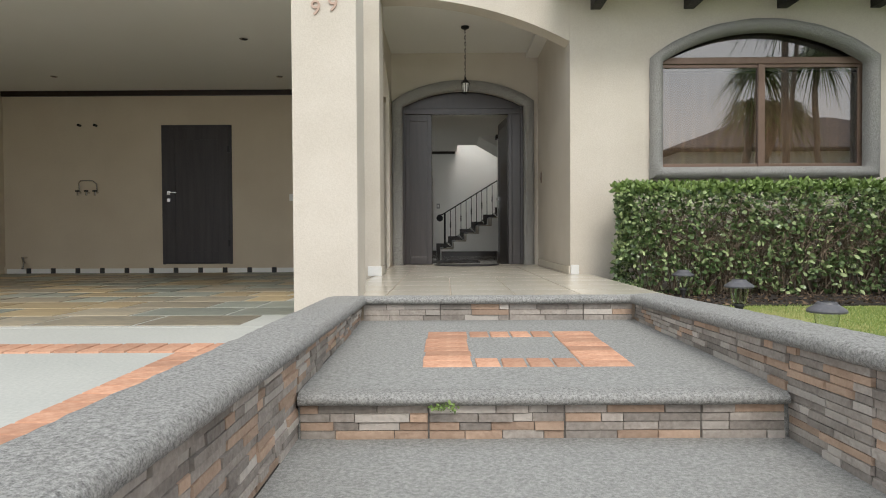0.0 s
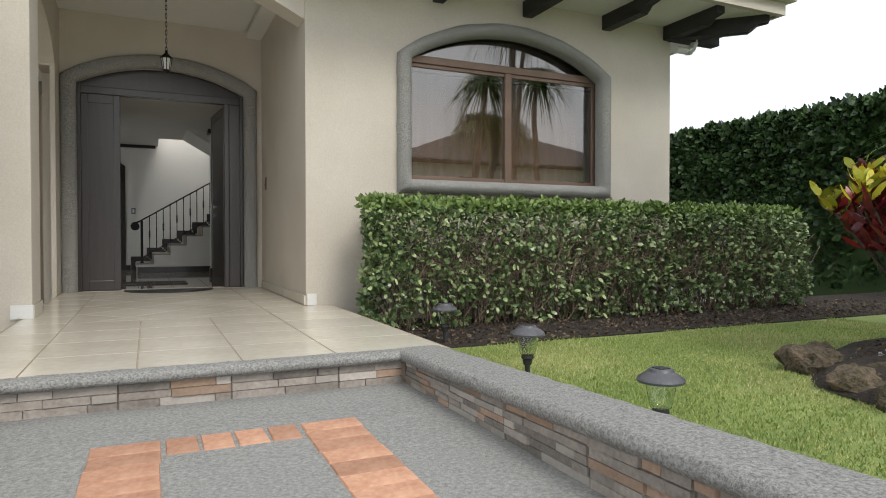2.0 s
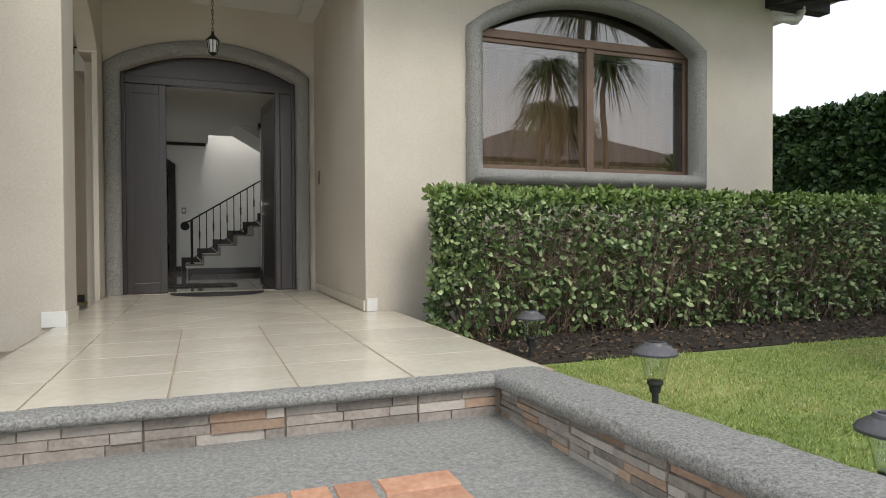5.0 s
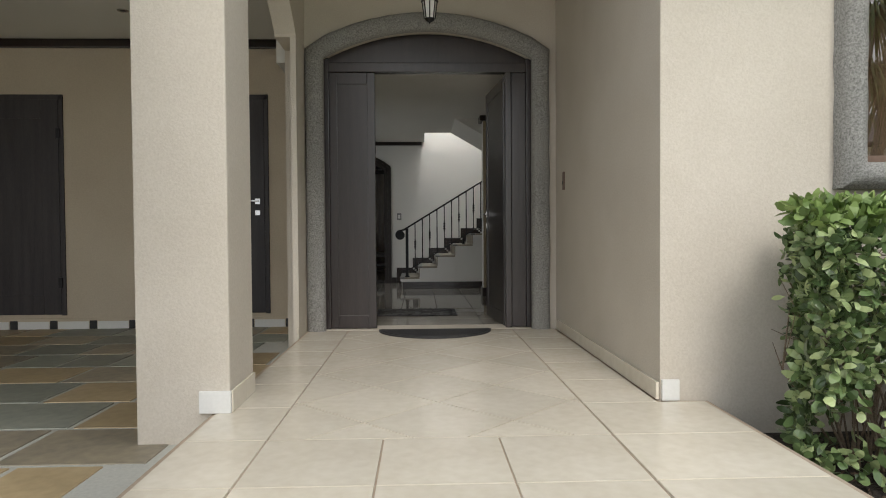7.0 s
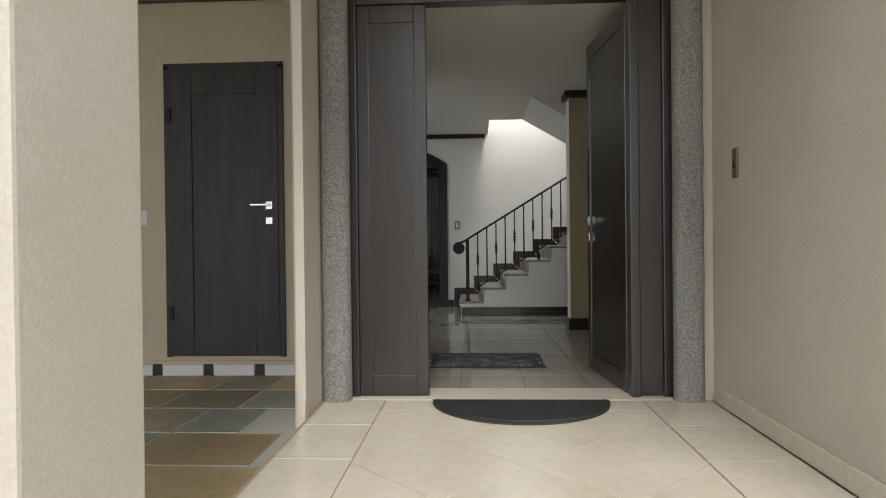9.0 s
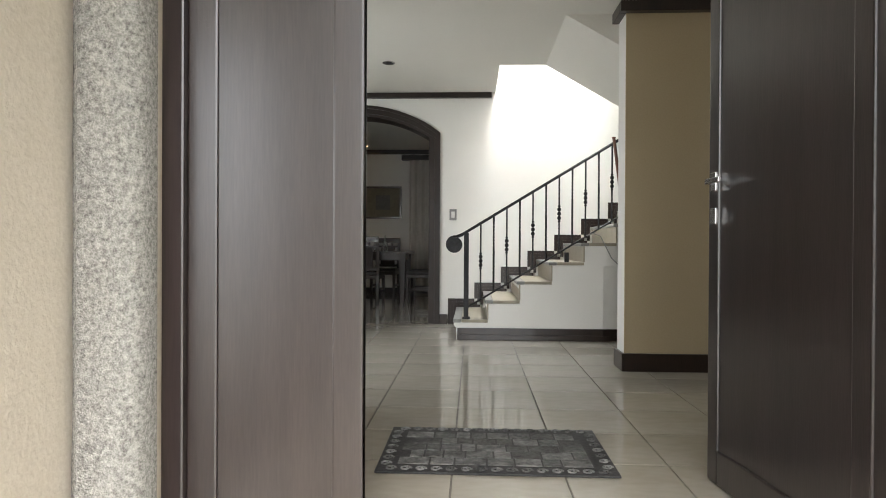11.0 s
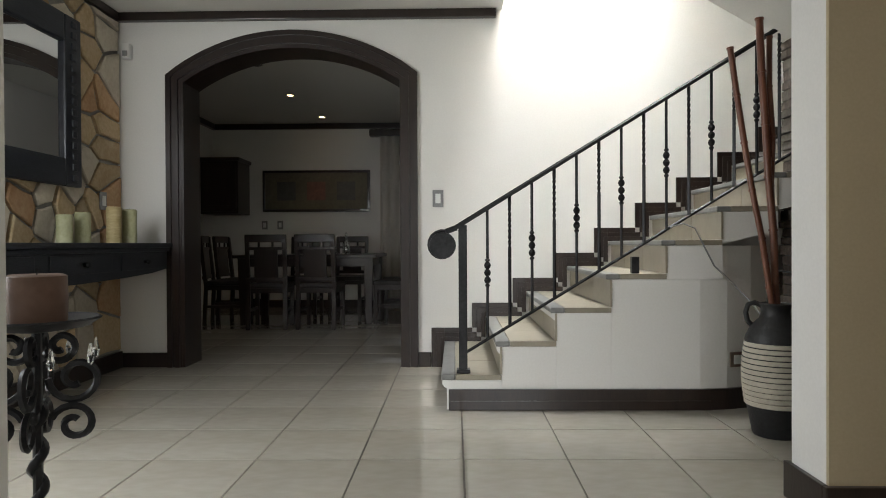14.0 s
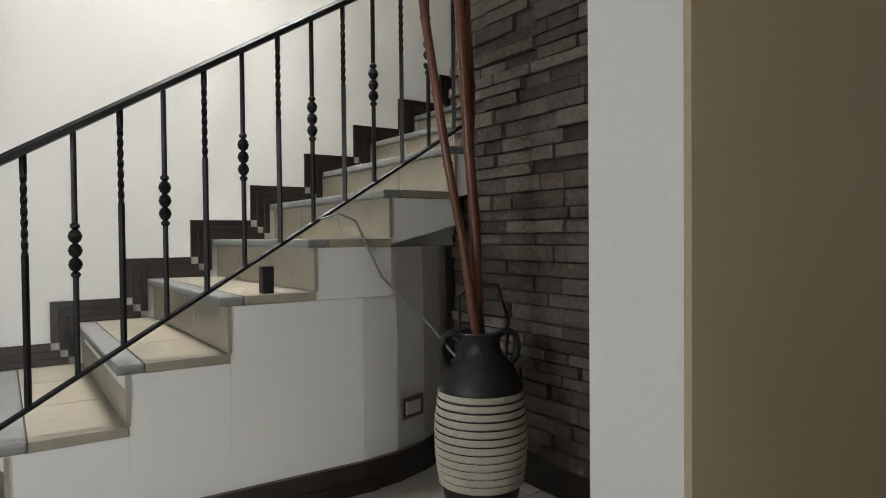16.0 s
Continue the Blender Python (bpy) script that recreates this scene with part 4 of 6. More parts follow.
part("post", boxed(0.73, 0.79, -0.05, 0.06, 0, 2.42, bevel=0.008), DOORWOOD, door)


def lever(parent, x, z, flip, name="handle"):
    h = part(name, boxed(x - 0.022, x + 0.022, -0.034, -0.024, z - 0.035, z + 0.035, bevel=0.003), CHROME, parent, "chrome lever handle")
    part("lever", boxed(min(x, x + 0.13 * flip), max(x, x + 0.13 * flip), -0.066, -0.05, z - 0.010, z + 0.010, bevel=0.004), CHROME, h)
    part("stem", boxed(x - 0.010, x + 0.010, -0.06, -0.03, z - 0.010, z + 0.010), CHROME, h)
    part("lock_plate", boxed(x - 0.022, x + 0.022, -0.034, -0.024, z - 0.155, z - 0.105, bevel=0.003), CHROME, h)
    return h


# the open leaf, hinged on the post
leaf_root = thing("door_leaf", "dark brown wooden door leaf swung open into the hall", "door", (0.745, 0.15, 0), 95.5)
leaf = door_panel("leaf", 0.0, 0.86, 2.40, leaf_root)
part("edge_strip", boxed(0.855, 0.866, -0.018, 0.018, 0.01, 2.39), ALU, leaf_root)
hd = part("handle", boxed(0.785, 0.825, 0.022, 0.034, 1.07, 1.14, bevel=0.003), CHROME, leaf_root, "chrome lever handle")
part("lever", boxed(0.70, 0.80, 0.05, 0.066, 1.095, 1.115, bevel=0.004), CHROME, hd)
part("stem", boxed(0.795, 0.815, 0.03, 0.06, 1.095, 1.115), CHROME, hd)
part("lock_plate", boxed(0.785, 0.825, 0.022, 0.034, 0.95, 1.01, bevel=0.003), CHROME, hd)
hd = part("handle", boxed(0.785, 0.825, -0.034, -0.022, 1.07, 1.14, bevel=0.003), CHROME, leaf_root, "chrome lever handle")
part("lever", boxed(0.80, 0.93, -0.075, -0.058, 1.095, 1.115, bevel=0.004), CHROME, hd)
part("stem", boxed(0.795, 0.815, -0.07, -0.03, 1.095, 1.115), CHROME, hd)
part("lock_plate", boxed(0.785, 0.85, -0.036, -0.022, 0.95, 1.01, bevel=0.003), CHROME, hd)
part("door_chain", tube(bmesh.new(), [(0.80, -0.03, 1.55), (0.80, -0.04, 1.48), (0.79, -0.04, 1.38), (0.80, -0.03, 1.30)], 0.006, 6), CHROME, leaf_root)

# mats
bm = bmesh.new()
half = [(0.05 + 0.52 * math.cos(a), -0.06 - 0.50 * math.sin(a)) for a in (math.pi * i / 24 for i in range(25))]
prism(bm, half, "z", 0.001, 0.014)
mat = thing("door_mat", "black half-round rubber doormat on the porch tiles", "doormat")
part("mat_body", bm, RUBBER, mat)
bm = bmesh.new()
tube(bm, [(x * 0.94 + 0.003, (y + 0.06) * 0.94 - 0.065, 0.014) for x, y in half], 0.006, 6)
part("raised_rim", bm, RUBBER, mat, "raised rubber rim")
MATGREY = surf("worn_grey_mat", (0.05, 0.05, 0.052), (0.22, 0.22, 0.22), 0.8, 9, 50, 0.6, rnd=0.5)
mat = thing("indoor_mat", "dark grey mat with a scrolled border and block pattern", "mat", (-0.145, 1.28, 0))
part("mat_body", boxed(-0.465, 0.465, -0.30, 0.30, 0.001, 0.010, bevel=0.003), RUBBER, mat)
for sx in range(-7, 8):
    for y in (-0.265, 0.265):
        bm = bmesh.new()
        tube(bm, [(sx * 0.058 + 0.022 * math.cos(a) * (1 - a / 14), y + 0.022 * math.sin(a) * (1 - a / 14), 0.012) for a in (i * 0.7 for i in range(12))], 0.0045, 4)
        part("border_scroll", bm, MATGREY, mat)
for sy in range(-3, 4):
    for x in (-0.432, 0.432):
        bm = bmesh.new()
        tube(bm, [(x + 0.022 * math.cos(a) * (1 - a / 14), sy * 0.07 + 0.022 * math.sin(a) * (1 - a / 14), 0.012) for a in (i * 0.7 for i in range(12))], 0.0045, 4)
        part("border_scroll", bm, MATGREY, mat)
rs = np.random.RandomState(4)
for j in range(5):
    x = -0.385 + (0.04 if j % 2 else 0)
    while x < 0.34:
        w = rs.uniform(0.06, 0.13)
        part("pattern_block", boxed(x, min(0.385, x + w) - 0.008, -0.215 + j * 0.088, -0.215 + j * 0.088 + 0.076, 0.010, 0.0135), MATGREY, mat)
        x += w

# ---- lantern ----
lan = thing("porch_lantern", "small black iron lantern with frosted glass, hung on a chain", "lantern", (0.0, -1.30, 0))
part("ceiling_rose", lathe(bmesh.new(), [(0.0, 3.38), (0.06, 3.38), (0.055, 3.355), (0.02, 3.34), (0.0, 3.34)], 14), IRON, lan, smooth=40)
for i in range(15):
    z = 3.345 - i * 0.045
    bm = bmesh.new()
    a0 = i % 2 * math.pi / 2
    tube(bm, [(0.009 * math.cos(t) * math.cos(a0), 0.009 * math.cos(t) * math.sin(a0), z - 0.027 + 0.030 * math.sin(t)) for t in (k * math.pi / 5 for k in range(11))], 0.003, 4)
    part("chain_link", bm, IRON, lan)
part("roof_cap", lathe(bmesh.new(), [(0.0, 2.68), (0.012, 2.68), (0.016, 2.65), (0.035, 2.63), (0.062, 2.60), (0.066, 2.59), (0.0, 2.59)], 8), IRON, lan, smooth=30)
g = part("lantern_glass", lathe(bmesh.new(), [(0.0, 2.59), (0.052, 2.59), (0.036, 2.47), (0.0, 2.47)], 8), surf("frosted_glass", (0.70, 0.70, 0.68), (0.8, 0.8, 0.78), 0.3, 5, 40, 0.0), lan, "frosted white glass")
for i in range(8):
    a = math.pi / 4 * i
    part("glazing_bar", tube(bmesh.new(), [(0.055 * math.cos(a), 0.055 * math.sin(a), 2.592), (0.038 * math.cos(a), 0.038 * math.sin(a), 2.468)], 0.0045, 4), IRON, lan)
part("finial", lathe(bmesh.new(), [(0.0, 2.47), (0.038, 2.47), (0.03, 2.455), (0.01, 2.445), (0.0, 2.43)], 10), IRON, lan, smooth=40)

# ---- arched window ----
win = thing("window", "bronze aluminium arched sliding window in a grey stone surround", "window", (0, FY, 0))
part("stone_surround", arch_band(2.275, 4.69, 1.262, 2.50, 2.86, 0.135, -0.13, 0.05, closed=True, rough=0.012, round_=0.05), STONE, win, "hammered grey stone surround", smooth=60)
FR = 0.10
for nm, a, b, c, d in (("frame_side", 2.20, 2.26, 1.20, 2.56), ("frame_side", 4.72, 4.78, 1.20, 2.56), ("frame_sill", 2.26, 4.72, 1.20, 1.275), ("transom", 2.26, 4.72, 2.50, 2.58), ("mullion", 3.46, 3.54, 1.275, 2.50)):
    part(nm, boxed(a, b, FR - 0.04, FR + 0.03, c, d, bevel=0.006), ALU, win)
for nm, a, b, c, d in (("sash_rail", 2.26, 3.46, 1.275, 1.315), ("sash_rail", 3.54, 4.72, 1.275, 1.315), ("sash_rail", 2.26, 3.46, 2.46, 2.50), ("sash_rail", 3.54, 4.72, 2.46, 2.50), ("sash_stile", 2.26, 2.295, 1.315, 2.46), ("sash_stile", 4.66, 4.72, 1.315, 2.46)):
    part(nm, boxed(a, b, FR - 0.02, FR + 0.02, c, d, bevel=0.004), ALU, win)
pts = arc(2.20, 4.78, 2.56, 2.92, 20)
bm = bmesh.new()
tube(bm, [(x, FR, z - 0.02) for x, z in pts], 0.028, 4)
part("arch_frame", bm, ALU, win)
PANE = bpy.data.materials.new("tinted_window_glass")
PANE.use_nodes = True
b_ = PANE.node_tree.nodes["Principled BSDF"]
b_.inputs["Base Color"].default_value = (0.40, 0.34, 0.29, 1)
b_.inputs["Roughness"].default_value = 0.0
b_.inputs["Transmission Weight"].default_value = 1.0
b_.inputs["IOR"].default_value = 2.35
for a, b in ((2.295, 3.46), (3.54, 4.66)):
    g = part("pane", boxed(a, b, FR - 0.003, FR + 0.003, 1.315, 2.46), PANE, win, "reflecting tinted pane")
    g.visible_shadow = False
bm = bmesh.new()
for (xa, za), (xb, zb) in zip(pts, pts[1:]):
    hexa(bm, [(xa, FR - 0.003, 2.57), (xb, FR - 0.003, 2.57), (xb, FR - 0.003, max(2.571, zb)), (xa, FR - 0.003, max(2.571, za))], [(xa, FR + 0.003, 2.57), (xb, FR + 0.003, 2.57), (xb, FR + 0.003, max(2.571, zb)), (xa, FR + 0.003, max(2.571, za))])
bmesh.ops.remove_doubles(bm, verts=bm.verts, dist=0.0004)
g = part("arch_pane", bm, PANE, win, "reflecting tinted pane in the arch")
g.visible_shadow = False


def curtain(name, x0, x1, y, z0, z1, pitch, depth, material, label, seed, wall_y):
    rs = np.random.RandomState(seed)
    bm = bmesh.new()
    n = int((x1 - x0) / pitch * 8)
    rows = []
    for z in (z1, (z0 + z1) / 2, z0):
        rows.append([bm.verts.new((x0 + (x1 - x0) * i / n, y + depth * math.sin(2 * math.pi * i / 8 + 0.6 * math.sin(i * 0.13)), z)) for i in range(n + 1)])
    for a, b in zip(rows, rows[1:]):
        for i in range(n):
            bm.faces.new((a[i], a[i + 1], b[i + 1], b[i]))
    root = thing(name, label, "curtain")
    o = part("cloth", bm, material, root, smooth=60)
    md = o.modifiers.new("thickness", "SOLIDIFY")
    md.thickness = 0.004
    part("curtain_rod", tube(bmesh.new(), [(x0 - 0.05, y, z1 + 0.02), (x1 + 0.05, y, z1 + 0.02)], 0.014, 8), WOOD, root)
    for x in (x0 + 0.1, x1 - 0.1):
        part("bracket", boxed(x - 0.01, x + 0.01, min(y, wall_y), max(y, wall_y), z1 + 0.01, z1 + 0.03), WOOD, root)
    return root


DRAPE = surf("tan_curtain_cloth", (0.31, 0.245, 0.18), (0.40, 0.32, 0.24), 0.9, 3, 60, 0.1, stretch=(1, 1, 0.2))
SHEER = surf("pale_curtain_cloth", (0.58, 0.55, 0.50), (0.66, 0.63, 0.58), 0.9, 3, 60, 0.1)
curtain("window_curtain", 1.75, 5.35, FY + 0.32, 0.02, 2.45, 0.15, 0.03, DRAPE, "tan pleated curtain drawn behind the window", 3, FY + 0.22)

# ---- porch details ----
for a in ((-1.20, -1.04, -2.785, -2.762), (-1.048, -1.034, -2.762, -2.32)):
    setting("trim_plinth", boxed(*a, 0.0, 0.112, bevel=0.004), PLASTIC if a[3] < -2.5 else PORCH_TILE, "tile skirting at the foot of the porch pillar")
setting("trim_plinth", boxed(1.205, 1.30, -2.672, -2.652, 0.0, 0.112, bevel=0.004), PLASTIC, "white tile skirting at the porch corner")
setting("baseboard_porch", boxed(1.182, 1.199, -2.64, -0.09, 0.0, 0.095, bevel=0.004), PORCH_TILE, "cream tile skirting along the porch wall")
setting("baseboard_porch_left", boxed(-1.155, -1.141, -0.435, -0.09, 0.0, 0.09, bevel=0.004), PORCH_TILE, "cream tile skirting beside the front door")
bell = thing("door_bell", "dark metal doorbell plate on the porch wall", "doorbell", (1.20, -0.35, 1.36))
part("plate", boxed(-0.012, 0, -0.03, 0.03, -0.08, 0.08, bevel=0.003), ALU, bell)
part("button", boxed(-0.017, -0.012, -0.012, 0.012, -0.03, 0.0), RUBBER, bell)
for i in range(2):
    cu = bpy.data.curves.new("house_number", "FONT")
    cu.body, cu.size, cu.extrude = "9", 0.16, 0.006
    cu.materials.append(surf("clay_number", (0.46, 0.32, 0.25), (0.56, 0.42, 0.34), 0.6, 6, 40, 0.1))
    ob = new("house_number", cu)
    ob.matrix_basis = pose(-1.30 + i * 0.13, -5.4375, 2.14 + i * 0.03, 90, 0, 0)
    tagged(ob, "raised clay-coloured house number nine on the pillar", "house number", "house number digits")

# ---- garage ----
DOORGREY = surf("dark_garage_door_wood", (0.020, 0.017, 0.020), (0.045, 0.038, 0.040), 0.5, 2, 26, 0.2, stretch=(9, 9, 0.6))


def garage_door(x0, x1, handle_side, label, top=2.54):
    root = thing("garage_door", label, "door", (0, GY, 0))
    part("frame_left", boxed(x0 - 0.05, x0, -0.02, 0.02, -0.04, 2.54, bevel=0.005), DOORGREY, root)
    part("frame_right", boxed(x1, x1 + 0.05, -0.02, 0.02, -0.04, 2.54, bevel=0.005), DOORGREY, root)
    part("frame_head", boxed(x0 - 0.05, x1 + 0.05, -0.02, 0.02, 2.50, 2.56, bevel=0.005), DOORGREY, root)
    lf = part("leaf", boxed(x0, x1, -0.012, 0.02, -0.03, 2.50), DOORGREY, root)
    for nm, a, b, c, d in (("stile", x0, x0 + 0.2, -0.03, 2.5), ("stile", x1 - 0.2, x1, -0.03, 2.5), ("rail", x0 + 0.2, x1 - 0.2, -0.03, 0.2), ("rail", x0 + 0.2, x1 - 0.2, 2.28, 2.5)):
        part(nm, boxed(a, b, -0.026, -0.010, c, d, bevel=0.005), DOORGREY, lf)
    xh = x1 - 0.08 if handle_side > 0 else x0 + 0.08
    h = part("handle", boxed(xh - 0.03, xh + 0.03, -0.036, -0.026, 1.26, 1.33, bevel=0.003), CHROME, root, "chrome lever handle")
    part("lever", boxed(min(xh, xh - 0.16 * handle_side), max(xh, xh - 0.16 * handle_side), -0.07, -0.052, 1.29, 1.31, bevel=0.004), CHROME, h)
    part("stem", boxed(xh - 0.01, xh + 0.01, -0.06, -0.03, 1.29, 1.31), CHROME, h)
    part("lock_plate", boxed(xh - 0.03, xh + 0.03, -0.036, -0.026, 1.13, 1.19, bevel=0.003), CHROME, h)
    hx = x0 if handle_side > 0 else x1
    for z in (0.35, 2.1):
        part("hinge", boxed(hx - 0.02, hx + 0.02, -0.045, -0.02, z - 0.06, z + 0.06), IRON, root)
    return root


garage_door(-5.53, -4.32, -1, "dark wooden door in the garage wall")
garage_door(-2.90, -1.93, 1, "dark panelled wooden door beside the porch")
setting("trim_garage_ceiling", boxed(-8.55, -1.32, GY - 0.06, GY, 3.10, 3.20, bevel=0.01), WOOD, "dark wooden moulding under the garage ceiling")
setting("trim_door_sill", boxed(-9, -1.32, GY - 0.03, GY, -0.2, -0.075), GARAGE, "beige plinth under the garage wall")


def downlight(at, lit, label, group):
    root = thing("downlight", label, "ceiling light", at, group=group)
    part("rim", lathe(bmesh.new(), [(0.038, 0.0), (0.058, 0.0), (0.058, -0.006), (0.05, -0.010), (0.038, -0.006)], 18), CHROME, root, smooth=40)
    part("bulb", lathe(bmesh.new(), [(0.0, -0.002), (0.036, -0.002), (0.03, -0.007), (0.0, -0.009)], 14), glow("lit_bulb", (1.0, 0.62, 0.34), 5) if lit else RUBBER, root)
    return root


for x, y in ((-3.06, -1.4), (-6.9, 0.6), (-3.1, 0.7)):
    downlight((x, y, 3.20), False, "unlit recessed downlight in the garage ceiling", "garage downlights")


def tap(x, z, label):
    root = thing("wall_tap", label, "tap", (x, GY, z))
    part("pipe", tube(bmesh.new(), [(-0.16, -0.02, 0), (-0.16, -0.05, 0), (-0.16, -0.06, 0.16), (-0.12, -0.06, 0.2), (0.1, -0.06, 0.2), (0.16, -0.05, 0.14), (0.16, -0.02, 0)], 0.012, 6), CHROME, root)
    for sx in (-0.16, 0.0, 0.16):
        part("valve", tube(bmesh.new(), [(sx, 0, -0.02), (sx, -0.10, -0.02), (sx, -0.11, -0.08)], 0.018, 8), CHROME, root)
        part("knob", boxed(sx - 0.04, sx + 0.04, -0.12, -0.10, -0.01, 0.02, bevel=0.006), IRON, root)
    return root


tap(-6.95, 1.33, "wall taps on exposed pipes in the garage")
tp = thing("wall_tap", "pair of capped pipe stubs high on the garage wall", "tap", (-6.95, GY, 2.56))
for sx in (-0.15, 0.15):
    part("stub", tube(bmesh.new(), [(sx, 0, 0), (sx, -0.08, 0)], 0.025, 8), IRON, tp)
tp = thing("wall_tap", "garden tap low on the garage wall", "tap", (-8.15, GY, 0.10))
part("pipe", tube(bmesh.new(), [(0, 0, 0), (0, -0.12, 0), (0.05, -0.16, -0.10), (0.02, -0.16, -0.2)], 0.02, 8), CHROME, tp)


def switch_plate(at, rz, w, h, label, plate, rocker):
    root = thing("light_switch", label, "light switch", at, rz)
    part("plate", boxed(-w / 2, w / 2, -0.010, 0, -h / 2, h / 2, bevel=0.003), plate, root)
    part("rocker", boxed(-w * 0.24, w * 0.24, -0.016, -0.010, -h * 0.28, h * 0.28, bevel=0.002), rocker, root)
    return root


switch_plate((-3.16, GY, 1.20), 0, 0.085, 0.13, "white light switch on the garage wall", PLASTIC, PLASTIC)

# ---- stairs ----
SX, SY, RUN, RISE, Z1, N = -0.392, 4.50, 0.292, 0.178, 0.186, 10
TREAD = surf("grey_stair_nosing", (0.16, 0.16, 0.155), (0.24, 0.24, 0.23), 0.35, 5, 30, 0.05)
XF = SX + RUN * 3
bm = bmesh.new()
foot = [(XF, SY), (0.95, SY), (1.10, SY + 0.02), (1.25, SY + 0.07), (1.38, SY + 0.15), (1.476, SY + 0.24), (1.476, WY - 0.001), (XF, WY - 0.001)]
prism(bm, foot, "z", 0.0, Z1 + RISE * 3 - 0.031)
stair_body = setting("stair_body", bm, WHITE, "white plastered side of the staircase")
bm = bmesh.new()
prism(bm, [(SX + RUN * 4 + 0.002, SY + 0.012)] + [(x, y + 0.004) for x, y in foot[2:6]] + [(1.476, WY - 0.001), (SX + RUN * 4 + 0.002, WY - 0.001)], "z", Z1 + RISE * 3 - 0.031, Z1 + RISE * 5 - 0.21)
part("upper_side", bm, WHITE, stair_body)
part("recessed_side", boxed(SX + RUN * 5 + 0.002, 1.476, SY + 0.16, WY - 0.001, Z1 + RISE * 5 - 0.2095, Z1 + RISE * 6 - 0.205), WHITE, stair_body)
for k in range(N):
    x0, top = SX + RUN * k, Z1 + RISE * k - 0.03
    bm = bmesh.new()
    if k < 3:
        box(bm, x0, x0 + RUN - 0.0005, SY, WY - 0.001, 0.0, top)
        prism(bm, [(x0 - 0.0002, top), (x0 - 0.022, top), (x0 - 0.024, top - 0.02), (x0 - 0.010, top - 0.038), (x0 - 0.0002, top - 0.042)], "y", SY, WY - 0.3)
    elif k == 3:
        box(bm, x0, x0 + RUN, SY, WY - 0.001, top - 0.0005, top)
    elif k == 4:
        box(bm, x0, x0 + RUN, SY, WY - 0.001, top - RISE + 0.0005, top)
    else:
        prism(bm, [(x0, top - 0.17), (x0 + RUN, top - 0.10), (x0 + RUN, top), (x0, top)], "y", SY, WY - 0.001)
    part("step", bm, WHITE, stair_body)
stairs = thing("stair_treads", "tiled stair treads and risers with grey nosings", "stairs")
for k in range(N):
    x0, top = SX + RUN * k, Z1 + RISE * k
    ym = SY + 0.42
    part("nosing", boxed(x0 - 0.03, x0 + 0.045, SY - 0.004, WY - 0.03, top - 0.03, top, bevel=0.008), TREAD, stairs, "grey rounded nosing")
    for a, b in ((SY - 0.004, ym - 0.002), (ym + 0.002, ym + 0.40), (ym + 0.404, WY - 0.03)):
        part("tread_tile", boxed(x0 + 0.047, x0 + RUN - 0.002, a, b, top - 0.028, top - 0.001), STAIR_TILE, stairs)
        if k:
            part("riser_tile", boxed(x0 - 0.008, x0 + 0.004, a, b, top - RISE + 0.002, top - 0.031), STAIR_TILE, stairs)
skirt = thing("stair_skirting", "dark wooden skirting stepping up the stair wall", "skirting")
for k in range(N):
    x0, top = SX + RUN * k, Z1 + RISE * k
    low = 0.0 if k == 0 else top - RISE
    for i, (w, d) in enumerate(((0.095, 0.016), (0.062, 0.022), (0.03, 0.028))):
        nm = ("board", "moulding", "bead")[i]
        part(nm, boxed(x0 - 0.03 - w, x0 - 0.03, WY - d, WY - 0.0005, low + (0.0 if k == 0 else w), top + w, bevel=0.003), WOOD, skirt)
        part(nm, boxed(x0 - 0.03, x0 + RUN - 0.03 - w, WY - d, WY - 0.0005, top, top + w, bevel=0.003), WOOD, skirt)

# railing
RY = SY + 0.06
rail = thing("stair_railing", "black wrought-iron stair railing with twisted and knotted bars", "railing")
SL = RISE / RUN


def rail_z(x):
    return 0.985 + SL * (x + 0.303)


bm = bmesh.new()
sect = [(-0.022, 0.0), (0.022, 0.0), (0.024, 0.018), (0.014, 0.030), (-0.014, 0.030), (-0.024, 0.018)]
ra = [bm.verts.new((-0.345, RY + u, rail_z(-0.345) + v - 0.005)) for u, v in sect]
rb = [bm.verts.new((2.2, RY + u, rail_z(2.2) + v - 0.005)) for u, v in sect]
for i in range(6):
    bm.faces.new((ra[i], ra[(i + 1) % 6], rb[(i + 1) % 6], rb[i]))
bm.faces.new(ra)
bm.faces.new(rb)
part("handrail", bm, IRON, rail, "black iron handrail")
cxs, czs = -0.413, 0.875
bm = bmesh.new()
spiral = []
for i in range(40):
    a = math.radians(75) + i * 0.36
    r = 0.078 * (1 - i / 52)
    spiral.append((cxs + r * math.cos(a), RY, czs + r * math.sin(a)))
tube(bm, spiral, 0.013, 6)
tube(bm, [(-0.335, RY, rail_z(-0.335) + 0.006), (cxs + 0.078 * math.cos(math.radians(75)), RY, czs + 0.078 * math.sin(math.radians(75)))], 0.016, 6)
part("scroll", bm, IRON, rail, "rolled scroll end", smooth=60)
part("scroll_plate", lathe(bmesh.new(), [(0.0, -0.014), (0.070, -0.014), (0.074, 0.0), (0.070, 0.014), (0.0, 0.014)], 22), IRON, rail).matrix_basis = pose(cxs, RY, czs, 90, 0, 0)
part("newel", boxed(-0.326, -0.280, RY - 0.022, RY + 0.022, Z1, rail_z(-0.303), bevel=0.004), IRON, rail, "square iron newel post")
part("newel_foot", boxed(-0.338, -0.265, RY - 0.035, RY + 0.035, Z1, Z1 + 0.02, bevel=0.004), IRON, rail)


def low_z(x):
    return 0.285 + SL * (x + 0.303)


